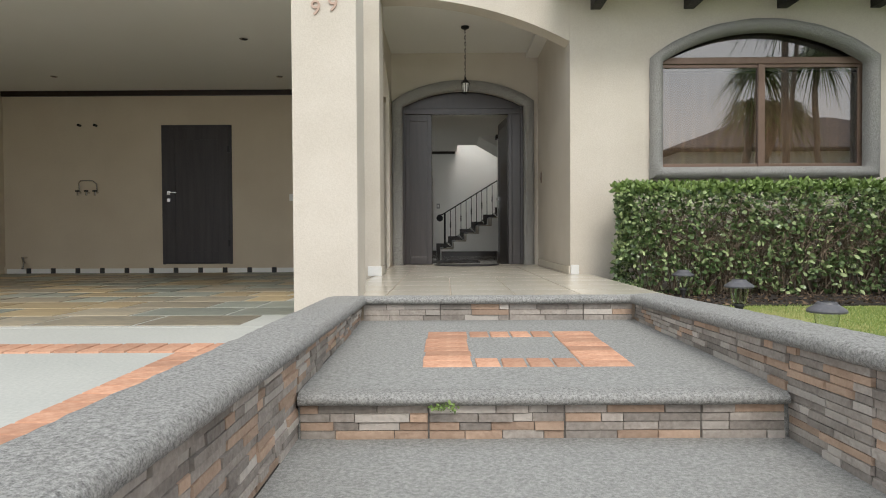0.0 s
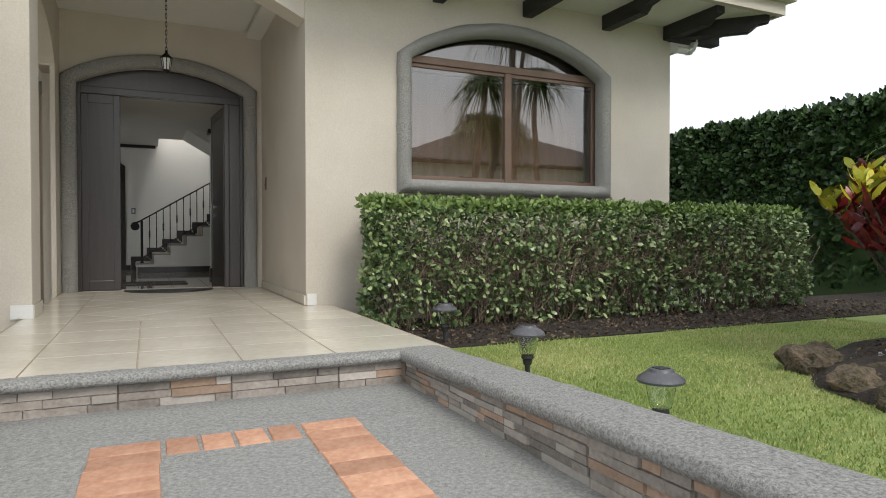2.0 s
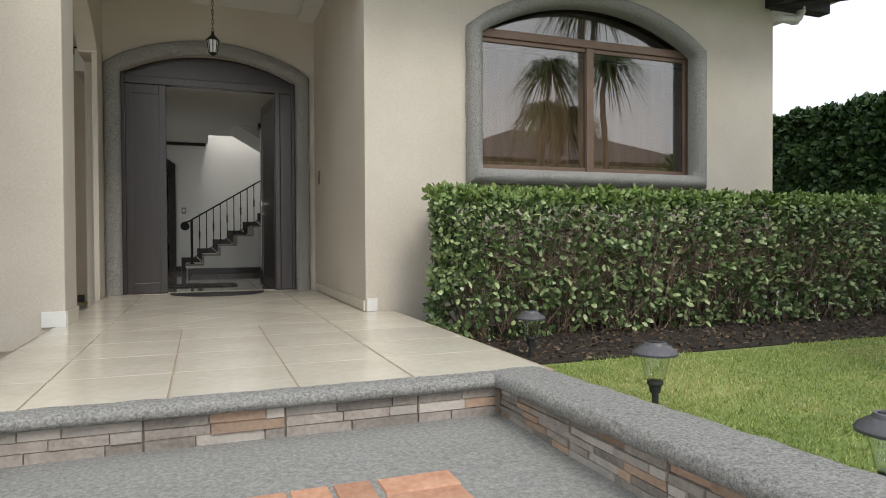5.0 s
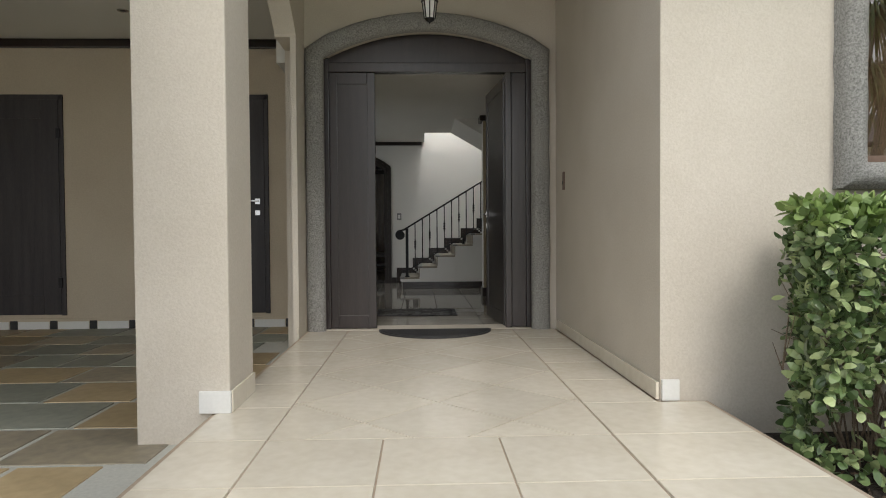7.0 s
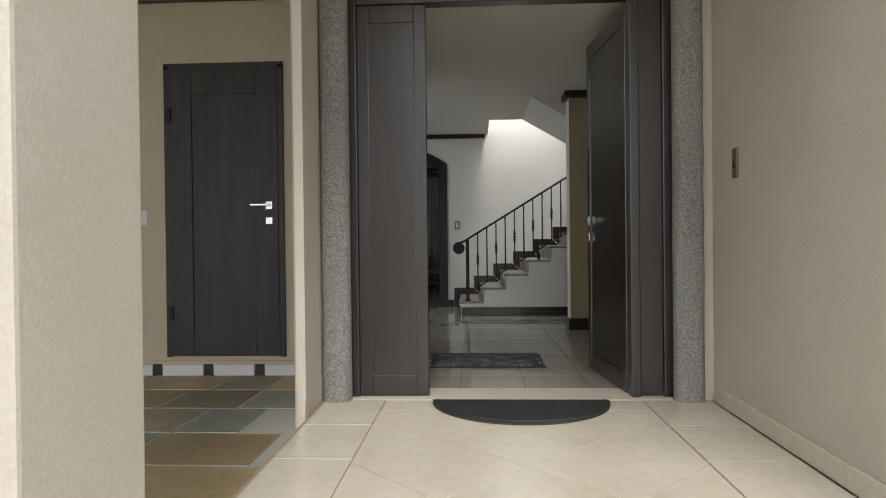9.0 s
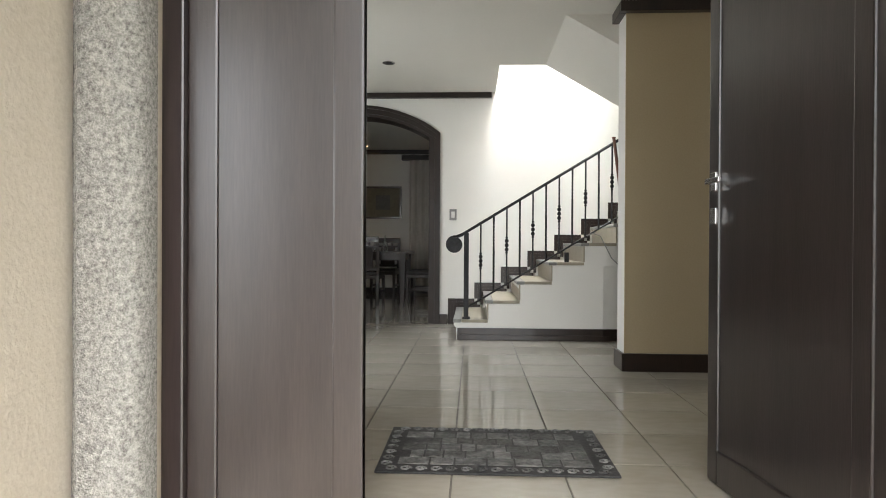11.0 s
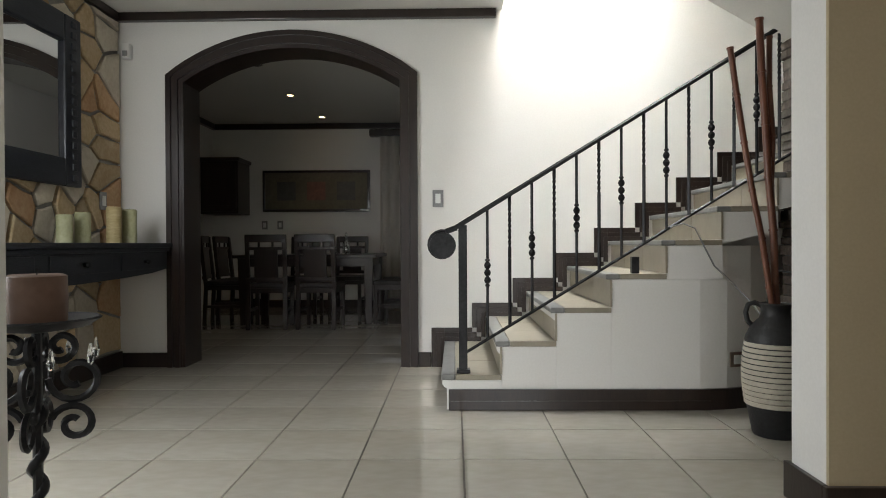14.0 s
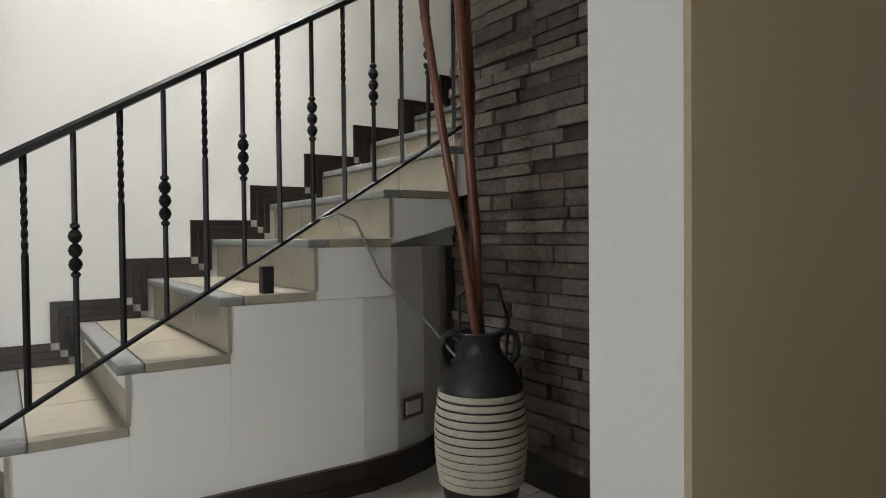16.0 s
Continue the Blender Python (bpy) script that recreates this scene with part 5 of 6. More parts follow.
part("lower_bar", tube(bmesh.new(), [(-0.30, RY, low_z(-0.30)), (2.2, RY, low_z(2.2))], 0.009, 6), IRON, rail)
for i in range(20):
    x = -0.303 + 0.1335 + 0.1205 * i
    zt, zb = rail_z(x), low_z(x)
    if i % 2 == 0:
        zc = zb + 0.36
        prof = [(0.0078, zb), (0.0078, zc - 0.078), (0.013, zc - 0.072), (0.013, zc - 0.066)]
        for j in range(3):
            c0 = zc - 0.040 + j * 0.040
            prof += [(0.007, c0 - 0.020), (0.015, c0 - 0.012), (0.019, c0), (0.015, c0 + 0.012), (0.007, c0 + 0.020)]
        prof += [(0.013, zc + 0.066), (0.013, zc + 0.072), (0.0078, zc + 0.078), (0.0078, zt)]
        part("knotted_bar", lathe(bmesh.new(), prof, 10, x, RY), IRON, rail, smooth=35)
    else:
        bm = bmesh.new()
        rings = []
        m = 60
        for j in range(m + 1):
            z = zb + (zt - zb) * j / m
            f = j / m
            tw = 0.6 * (j - 36) if 0.6 < f < 0.92 else 0.0
            r = 0.0092
            rings.append([bm.verts.new((x + r * math.cos(tw + q * math.pi / 2), RY + r * math.sin(tw + q * math.pi / 2), z)) for q in range(4)])
        for a, b in zip(rings, rings[1:]):
            for q in range(4):
                bm.faces.new((a[q], a[(q + 1) % 4], b[(q + 1) % 4], b[q]))
        bm.faces.new(rings[0][::-1])
        bm.faces.new(rings[-1])
        part("twisted_bar", bm, IRON, rail)
xf = SX + RUN * 3 + 0.14
part("foot_post", boxed(xf - 0.02, xf + 0.02, RY - 0.02, RY + 0.02, Z1 + RISE * 3, Z1 + RISE * 3 + 0.09, bevel=0.004), IRON, rail)

# ---- dark wood trim ----
arch_trim = thing("arch_trim", "dark wooden trim lining the arched opening", "door trim")
part("casing", arch_band(-2.32, -0.715, 0.0, 2.07, 2.32, 0.105, WY - 0.022, WY - 0.0005), WOOD, arch_trim)
part("outer_bead", arch_band(-2.39, -0.645, 0.0, 2.095, 2.39, 0.035, WY - 0.036, WY - 0.02), WOOD, arch_trim)
part("inner_bead", arch_band(-2.335, -0.70, 0.0, 2.075, 2.33, 0.03, WY - 0.036, WY - 0.02), WOOD, arch_trim)
part("reveal", arch_band(-2.30, -0.735, 0.0, 2.06, 2.30, 0.022, WY - 0.02, WY + 0.28), WOOD, arch_trim)


def board(name, x0, x1, y0, y1, label, z0=0.0, h=0.105, face="-y"):
    root = setting(name, boxed(x0, x1, y0, y1, z0, z0 + h, bevel=0.004), WOOD, label)
    return root


board("baseboard", -2.80, -2.425, WY - 0.02, WY - 0.0005, "dark wooden baseboard")
board("baseboard", -0.61, SX - 0.128, WY - 0.02, WY - 0.0005, "dark wooden baseboard")
bm = bmesh.new()
prism(bm, [(SX + 0.01, SY - 0.0005)] + [(x, y - 0.0005) for x, y in foot[1:6]] + [(x, y - 0.02) for x, y in foot[5:0:-1]] + [(SX + 0.01, SY - 0.018)], "z", 0.0, 0.11)
setting("baseboard", bm, WOOD, "dark wooden baseboard along the stair side")
board("baseboard", SX + 0.01, 1.0, SY - 0.024, SY - 0.019, "lower bead of the stair baseboard", h=0.05)
board("baseboard", 0.795, 4.0, 3.068, 3.0895, "dark wooden baseboard of the hall wall", h=0.125)
board("baseboard", 0.795, 0.8145, 3.0895, 3.33, "dark wooden baseboard of the wall end", h=0.125)
board("baseboard", -1.0595, -1.04, 0.285, 2.10, "dark wooden baseboard beside the front door", h=0.125)
board("baseboard", 1.459, 1.4795, 3.33, 4.66, "dark wooden baseboard under the stone facing", h=0.11)
board("baseboard", -2.7995, -2.755, 2.1, WY - 0.02, "dark wooden baseboard of the living room", h=0.12)
board("trim_crown", -2.80, -0.045, WY - 0.05, WY - 0.0005, "dark wooden crown moulding", z0=H - 0.062, h=0.06)
board("trim_crown", 0.765, 4.0, 3.03, 3.0895, "dark wooden crown moulding over the hall", z0=H - 0.075, h=0.073)
board("trim_crown", 0.765, 0.8145, 3.0895, 3.32, "dark wooden crown moulding at the wall end", z0=H - 0.075, h=0.073)
board("trim_crown", -2.7995, -2.75, 2.1, WY - 0.05, "dark wooden crown moulding in the living room", z0=H - 0.062, h=0.06)
board("trim_crown", -3.75, -0.55, 10.04, 10.0995, "dark wooden crown moulding in the dining room", z0=2.50, h=0.075)
board("trim_crown", -3.7495, -3.69, WY + 0.3, 10.04, "dark wooden crown moulding in the dining room", z0=2.50, h=0.075)
board("baseboard", -3.75, -0.55, 10.08, 10.0995, "dark wooden baseboard in the dining room")
setting("trim_dining_door", arched_wall(6.9, 8.3, 0.0, 2.35, 7.0, 8.2, 0.0, 1.9, 2.2, -3.7495, -3.70, along="y"), WOOD, "dark arched doorway trim in the dining room")
# The opening's darkness is a dark sheet set into the doorway.
setting("dark_opening_dining", boxed(-3.7495, -3.74, 7.0, 8.2, 0.0, 2.1), WOOD, "dark sheet standing in for the unlit opening in the dining room")
downlight((-1.03, 4.50, H), False, "unlit recessed downlight in the hall ceiling", "hall downlights")
switch_plate((-0.465, WY - 0.001, 1.21), 0, 0.078, 0.122, "white rocker light switch with a grey plate", GREYPLASTIC, PLASTIC)
DININGLIT = [(-2.2, 8.35), (-2.1, 9.6)]
for x, y in DININGLIT:
    downlight((x, y, 2.58), True, "lit recessed downlight in the dining ceiling", "dining downlights")
    lamp("dining_bulb", "SPOT", 1.4, look((x, y, 2.55), (x, y, 0)), (1.0, 0.75, 0.5), cone=90, radius=0.03)
downlight((-2.2, 7.1, 2.58), False, "unlit recessed downlight in the dining ceiling", "dining downlights")

# ---- stone-clad living room wall with console and mirror ----
FLAGS = [surf("honey_flagstone", (0.46, 0.33, 0.18), (0.62, 0.49, 0.31), 0.85, 5, 40, 0.6, rnd=0.2, dist=0.008),
         surf("pale_flagstone", (0.52, 0.46, 0.36), (0.66, 0.60, 0.50), 0.85, 5, 40, 0.6, rnd=0.15, dist=0.008),
         surf("rust_flagstone", (0.42, 0.24, 0.12), (0.56, 0.38, 0.22), 0.85, 5, 40, 0.6, rnd=0.2, dist=0.008)]


def voronoi(pts, u0, u1, v0, v1):
    """Cells of the points, clipped to a rectangle."""
    cells = []
    for i, (px, py) in enumerate(pts):
        poly = [(u0, v0), (u1, v0), (u1, v1), (u0, v1)]
        near = sorted((((qx - px) ** 2 + (qy - py) ** 2, qx, qy) for j, (qx, qy) in enumerate(pts) if j != i))[:16]
        for _, qx, qy in near:
            nx, ny = qx - px, qy - py
            c = (nx * (px + qx) + ny * (py + qy)) / 2
            out = []
            for a, b in zip(poly, poly[1:] + poly[:1]):
                da, db = nx * a[0] + ny * a[1] - c, nx * b[0] + ny * b[1] - c
                if da <= 0:
                    out.append(a)
                if da * db < 0:
                    t = da / (da - db)
                    out.append((a[0] + t * (b[0] - a[0]), a[1] + t * (b[1] - a[1])))
            poly = out
            if not poly:
                break
        if len(poly) > 2:
            cells.append(poly)
    return cells


flag_wall = setting("wall_flagstone", boxed(-2.7995, -2.785, 3.5, WY - 0.0006, 0.12, H - 0.062), surf("grey_mortar", (0.24, 0.23, 0.21), (0.34, 0.33, 0.30), 0.95, 6, 50, 0.4), "mortar bed of the flagstone-clad wall")
rs = np.random.RandomState(17)
pts = [(3.55 + 0.215 * i + rs.uniform(-0.085, 0.085), 0.22 + 0.20 * j + rs.uniform(-0.08, 0.08) + (0.1 if i % 2 else 0)) for i in range(10) for j in range(12)]
for poly in voronoi(pts, 3.5, WY - 0.004, 0.125, H - 0.066):
    cu_, cv_ = sum(p[0] for p in poly) / len(poly), sum(p[1] for p in poly) / len(poly)
    bm = bmesh.new()
    out = []
    for (a0, b0), (a1, b1) in zip(poly, poly[1:] + poly[:1]):
        for t in (0.0, 0.5):
            u, v = a0 + (a1 - a0) * t, b0 + (b1 - b0) * t
            r = math.hypot(u - cu_, v - cv_) + 1e-6
            s = max(0.3, 1 - (0.011 + 0.007 * rs.rand()) / r)
            out.append((cu_ + (u - cu_) * s, cv_ + (v - cv_) * s))
    d = 0.018 + 0.014 * rs.rand()
    lo = [bm.verts.new((-2.786, u, v)) for u, v in out]
    mid = [bm.verts.new((-2.786 + d * 0.75, u, v)) for u, v in out]
    hi = [bm.verts.new((-2.786 + d, cu_ + (u - cu_) * 0.9, cv_ + (v - cv_) * 0.9)) for u, v in out]
    for i in range(len(out)):
        j = (i + 1) % len(out)
        bm.faces.new((lo[i], lo[j], mid[j], mid[i]))
        bm.faces.new((mid[i], mid[j], hi[j], hi[i]))
    bm.faces.new(hi)
    part("flagstone", bm, FLAGS[rs.choice(3, p=[0.5, 0.32, 0.18])], flag_wall)
CONSOLE = surf("blue_black_painted_wood", (0.010, 0.012, 0.018), (0.026, 0.030, 0.040), 0.4, 3, 40, 0.15, stretch=(4, 0.6, 4))
con = thing("console_shelf", "blue-black wall console shelf with small drawer knobs", "console")
part("top", boxed(-2.76, -2.385, 3.5, WY - 0.006, 0.868, 0.90, bevel=0.006), CONSOLE, con)
part("moulding", boxed(-2.76, -2.40, 3.5, WY - 0.012, 0.84, 0.868, bevel=0.008), CONSOLE, con)
part("body", prism(bmesh.new(), [(3.5, 0.84), (WY - 0.02, 0.84), (WY - 0.02, 0.72), (5.45, 0.695), (5.1, 0.68), (4.6, 0.67), (3.5, 0.67)], "x", -2.76, -2.42), CONSOLE, con)
for y in (3.9, 4.62, 5.33):
    part("drawer_front", boxed(-2.42, -2.412, y - 0.3, y + 0.3, 0.725, 0.83, bevel=0.003), CONSOLE, con)
    part("knob", lathe(bmesh.new(), [(0.0, 0.0), (0.012, 0.0), (0.010, 0.012), (0.018, 0.022), (0.012, 0.034), (0.0, 0.036)], 10), IRON, con, smooth=50).matrix_basis = pose(-2.412, y, 0.775, 0, 90, 0)
MIRROR = bpy.data.materials.new("mirror_silver")
MIRROR.use_nodes = True
MIRROR.node_tree.nodes["Principled BSDF"].inputs["Metallic"].default_value = 1.0
MIRROR.node_tree.nodes["Principled BSDF"].inputs["Roughness"].default_value = 0.01
MIRROR.node_tree.nodes["Principled BSDF"].inputs["Base Color"].default_value = (0.85, 0.86, 0.86, 1)
mir = thing("wall_mirror", "wall mirror in a wide dark carved wooden frame", "mirror", (-2.752, 0, 0))
y0, y1, z0, z1 = 3.95, 5.12, 1.25, 2.30
part("glass", boxed(0.0, 0.02, y0 + 0.16, y1 - 0.16, z0 + 0.16, z1 - 0.16), MIRROR, mir, "silvered mirror glass")
for nm, a, b, c, d in (("frame_side", y0, y0 + 0.17, z0, z1), ("frame_side", y1 - 0.17, y1, z0, z1), ("frame_rail", y0 + 0.17, y1 - 0.17, z0, z0 + 0.17), ("frame_rail", y0 + 0.17, y1 - 0.17, z1 - 0.17, z1)):
    part(nm, boxed(0.0, 0.045, a, b, c, d, bevel=0.012), CONSOLE, mir)
for k in range(15):
    z = z0 + 0.05 + k * (z1 - z0 - 0.1) / 14
    part("carved_stud", boxed(0.045, 0.058, y1 - 0.115, y1 - 0.065, z - 0.022, z + 0.022, bevel=0.008), CONSOLE, mir)
CANDLE = surf("ribbed_gold_candle", (0.40, 0.31, 0.14), (0.58, 0.48, 0.26), 0.5, 8, 40, 0.4, stretch=(1, 1, 6))
CANDLE2 = surf("green_cream_candle", (0.36, 0.36, 0.20), (0.50, 0.50, 0.32), 0.5, 8, 40, 0.4)
for i, (y, x, h, m_) in enumerate(((4.85, -2.66, 0.17, CANDLE2), (5.02, -2.65, 0.19, CANDLE2), (5.20, -2.55, 0.235, CANDLE), (5.34, -2.52, 0.225, CANDLE2))):
    root = thing("pillar_candle", "thick decorative pillar candle on the console" if i < 2 else "gold ribbed pillar candle on the console", "candle", (x, y, 0.90), group="candles on the console")
    bm = bmesh.new()
    lathe(bm, [(0.0, 0.0), (0.046, 0.0), (0.047, 0.01), (0.045, h * 0.5), (0.047, h - 0.008), (0.040, h), (0.034, h - 0.012), (0.0, h - 0.014)], 20)
    part("wax", bm, m_, root, smooth=40)
    part("wick", tube(bmesh.new(), [(0, 0, h - 0.015), (0.003, 0, h + 0.006)], 0.002, 4), RUBBER, root)
switch_plate((-2.752, 5.43, 1.19), 90, 0.08, 0.122, "white light switch on the stone wall", GREYPLASTIC, PLASTIC)
alarm = thing("alarm_sensor", "small white alarm sensor in the corner", "sensor", (-2.70, WY - 0.02, 2.28))
part("housing", boxed(-0.03, 0.03, -0.04, 0.018, -0.055, 0.055, bevel=0.012), PLASTIC, alarm)
part("lens", boxed(-0.018, 0.018, -0.046, -0.038, -0.04, 0.0, bevel=0.004), GREYPLASTIC, alarm)

# iron candle stand
stand = thing("candle_stand", "ornate black iron candle stand with scrolls and crystal drops", "candle stand", (-1.235, 2.42, 0))
bm = bmesh.new()
pts = [(0.011 * math.cos(a), 0.011 * math.sin(a), 0.05 + 0.5 * a / 40) for a in (i * 0.5 for i in range(81))]
tube(bm, pts, 0.011, 6)
tube(bm, [(0, 0, 0.05), (0, 0, 0.70)], 0.010, 6)
part("twisted_stem", bm, IRON, stand, smooth=60)


def curl(cx, cz, r, a0, turns, s=1):
    return [(cx + s * r * (1 - 0.75 * i / 24) * math.cos(a0 + turns * 2 * math.pi * i / 24), 0, cz + r * (1 - 0.75 * i / 24) * math.sin(a0 + turns * 2 * math.pi * i / 24)) for i in range(25)]


for q in range(4):
    turn = pose(0, 0, 0, 0, 0, 90 * q + 20)
    for cx, cz, r, a0, tn in ((0.075, 0.60, 0.055, math.pi, 1.3), (0.07, 0.50, 0.045, math.pi * 0.9, -1.3), (0.055, 0.06, 0.055, math.pi * 0.8, -1.4), (0.045, 0.67, 0.035, math.pi * 1.2, 1.2)):
        bm = bmesh.new()
        tube(bm, curl(cx, cz, r, a0, tn), 0.008, 5)
        bm.transform(turn)
        part("scroll", bm, IRON, stand, smooth=60)
    bm = bmesh.new()
    tube(bm, [(0.01, 0, 0.08), (0.08, 0, 0.09), (0.15, 0, 0.04), (0.19, 0, 0.008)], 0.009, 6)
    bm.transform(turn)
    part("foot", bm, IRON, stand, smooth=60)
for q in range(8):
    a = q * math.pi / 4
    bm = lathe(bmesh.new(), [(0.0, 0.0), (0.006, 0.006), (0.009, 0.02), (0.003, 0.045), (0.0, 0.05)], 6, 0.115 * math.cos(a), 0.115 * math.sin(a))
    bm.transform(Matrix.Translation((0, 0, 0.63)))
    part("crystal_drop", bm, CLEAR, stand, "clear crystal drop")
part("dish", lathe(bmesh.new(), [(0.0, 0.70), (0.02, 0.70), (0.10, 0.712), (0.125, 0.728), (0.12, 0.732), (0.09, 0.722), (0.0, 0.718)], 22), IRON, stand, smooth=50)
cd = thing("pillar_candle", "brown pillar candle on the iron stand", "candle", (-1.235, 2.42, 0.722))
part("wax", lathe(bmesh.new(), [(0.0, 0.0), (0.058, 0.0), (0.06, 0.05), (0.058, 0.098), (0.05, 0.102), (0.0, 0.096)], 20), surf("brown_wax", (0.10, 0.05, 0.03), (0.16, 0.09, 0.06), 0.5, 6, 40, 0.1), cd, smooth=40)
part("wick", tube(bmesh.new(), [(0, 0, 0.095), (0.003, 0, 0.115)], 0.002, 4), RUBBER, cd)

# ---- dark stone facing and vase ----
LEDGE = [surf("brown_ledgestone", (0.055, 0.042, 0.034), (0.13, 0.10, 0.08), 0.9, 7, 45, 0.9, rnd=0.35, dist=0.012), surf("grey_brown_ledgestone", (0.09, 0.075, 0.062), (0.17, 0.145, 0.12), 0.9, 7, 45, 0.9, rnd=0.3, dist=0.012)]
ledge = setting("wall_ledgestone", boxed(1.472, 1.4795, 3.312, 4.66, 0.112, 2.0), RUBBER, "dark backing of the ledgestone facing")
rs = np.random.RandomState(23)
z = 0.115
while z < 1.98:
    h = rs.uniform(0.040, 0.062)
    y = 3.315
    while y < 4.655:
        w = rs.uniform(0.10, 0.30)
        y2 = min(4.66, y + w)
        if 4.66 - y2 < 0.06:
            y2 = 4.66
        d = rs.uniform(0.006, 0.034)
        bm = bmesh.new()
        hexa(bm, [(1.473, y + 0.002, z + 0.002), (1.473, y2 - 0.002, z + 0.002), (1.473, y2 - 0.002, z + h - 0.002), (1.473, y + 0.002, z + h - 0.002)],
             [(1.471 - d + rs.uniform(0, 0.006), y + 0.004, z + 0.004), (1.471 - d + rs.uniform(0, 0.006), y2 - 0.004, z + 0.004), (1.471 - d + rs.uniform(0, 0.006), y2 - 0.004, z + h - 0.003), (1.471 - d + rs.uniform(0, 0.006), y + 0.004, z + h - 0.003)])
        part("ledgestone", bm, LEDGE[int(rs.rand() < 0.4)], ledge)
        y = y2
    z += h
VASE = surf("matt_black_ceramic", (0.010, 0.010, 0.011), (0.022, 0.022, 0.023), 0.5, 6, 60, 0.2)
ROPE = surf("cream_coiled_band", (0.45, 0.41, 0.33), (0.58, 0.54, 0.45), 0.85, 8, 50, 0.6)
BAMBOO = surf("reddish_bamboo", (0.11, 0.035, 0.018), (0.20, 0.075, 0.04), 0.35, 5, 40, 0.1, stretch=(1, 1, 0.3))
vase = thing("floor_vase", "black floor vase with a cream ribbed band and two handles", "vase", (1.125, 4.05, 0))
part("foot", lathe(bmesh.new(), [(0.0, 0.0), (0.095, 0.0), (0.10, 0.01), (0.125, 0.14), (0.0, 0.14)], 28), VASE, vase, smooth=50)
bm = bmesh.new()
prof = [(0.0, 0.138)]
for i in range(12):
    z = 0.14 + i * 0.0242
    r = 0.128 + 0.018 * math.sin(math.pi * (i + 1.5) / 14)
    prof += [(r - 0.003, z), (r, z + 0.004), (r, z + 0.018), (r - 0.003, z + 0.022)]
prof += [(0.0, 0.431)]
part("ribbed_band", lathe(bm, prof, 28), ROPE, vase, "cream ribbed band", smooth=30)
for i in range(12):
    z = 0.14 + i * 0.0242
    r = 0.128 + 0.018 * math.sin(math.pi * (i + 1.5) / 14)
    part("dark_groove", lathe(bmesh.new(), [(r - 0.02, z + 0.0215), (r - 0.0015, z + 0.0215), (r - 0.0015, z + 0.0255), (r - 0.02, z + 0.0255)], 28), VASE, vase)
part("shoulder", lathe(bmesh.new(), [(0.0, 0.430), (0.132, 0.430), (0.128, 0.45), (0.105, 0.50), (0.07, 0.535), (0.062, 0.56), (0.064, 0.59), (0.072, 0.602), (0.066, 0.606), (0.05, 0.59), (0.0, 0.585)], 28), VASE, vase, smooth=50)
for a in (160, -20):
    bm = bmesh.new()
    tube(bm, [(0.058, 0, 0.59), (0.085, 0, 0.605), (0.115, 0, 0.595), (0.125, 0, 0.56), (0.118, 0, 0.52), (0.10, 0, 0.50)], 0.012, 8)
    bm.transform(pose(0, 0, 0, 0, 0, a))
    part("handle", bm, VASE, vase, smooth=60)
for i, (b0, t0, r) in enumerate((((0.0, -0.02, 0.45), (-0.17, 0.10, 1.80), 0.014), ((0.02, 0.01, 0.45), (-0.055, 0.04, 1.92), 0.017), ((0.01, 0.03, 0.45), (0.0, 0.06, 1.84), 0.013))):
    root = thing("bamboo_pole", "reddish-brown bamboo pole standing in the vase", "bamboo pole", (1.125, 4.05, 0.0), group="bamboo poles in the vase")
    p0, p1 = Vector(b0), Vector(t0)
    prev = p0
    for j in range(6):
        q = p0.lerp(p1, (j + 1) / 6) + Vector((random.uniform(-0.006, 0.006), random.uniform(-0.006, 0.006), 0))
        part("segment", tube(bmesh.new(), [prev, prev.lerp(q, 0.03), prev.lerp(q, 0.97), q], r, 8), BAMBOO, root, smooth=60)
        part("node_ring", tube(bmesh.new(), [q - (q - prev).normalized() * 0.005, q + (q - prev).normalized() * 0.005], r * 1.2, 8), BAMBOO, root, smooth=60)
        prev = q
cab = thing("loose_cable", "thin grey cable hanging from the stair rail to the floor vase", "cable")
part("wire", tube(bmesh.new(), [(0.80, SY + 0.02, 0.965), (0.86, SY - 0.005, 0.985), (0.92, SY - 0.012, 0.96), (0.97, SY - 0.012, 0.86), (1.02, SY - 0.015, 0.76), (1.10, SY - 0.03, 0.68), (1.17, SY - 0.1, 0.58), (1.21, SY - 0.25, 0.45), (1.22, SY - 0.35, 0.36)], 0.0045, 6), GREYPLASTIC, cab, smooth=60)
part("wire_loop", tube(bmesh.new(), [(1.22, 4.15, 0.42), (1.17, 4.22, 0.55), (1.17, 4.22, 0.70), (1.22, 4.20, 0.745), (1.28, 4.15, 0.735), (1.30, 4.12, 0.62), (1.28, 4.12, 0.40)], 0.006, 6), RUBBER, cab, smooth=60)
so = thing("wall_socket", "brown wall socket under the stairs", "socket", (1.17, SY + 0.037, 0.26), 17)
part("plate", boxed(-0.06, 0.06, -0.010, 0, -0.04, 0.04, bevel=0.003), ALU, so)
part("insert", boxed(-0.04, 0.04, -0.013, -0.010, -0.024, 0.024), PLASTIC, so)

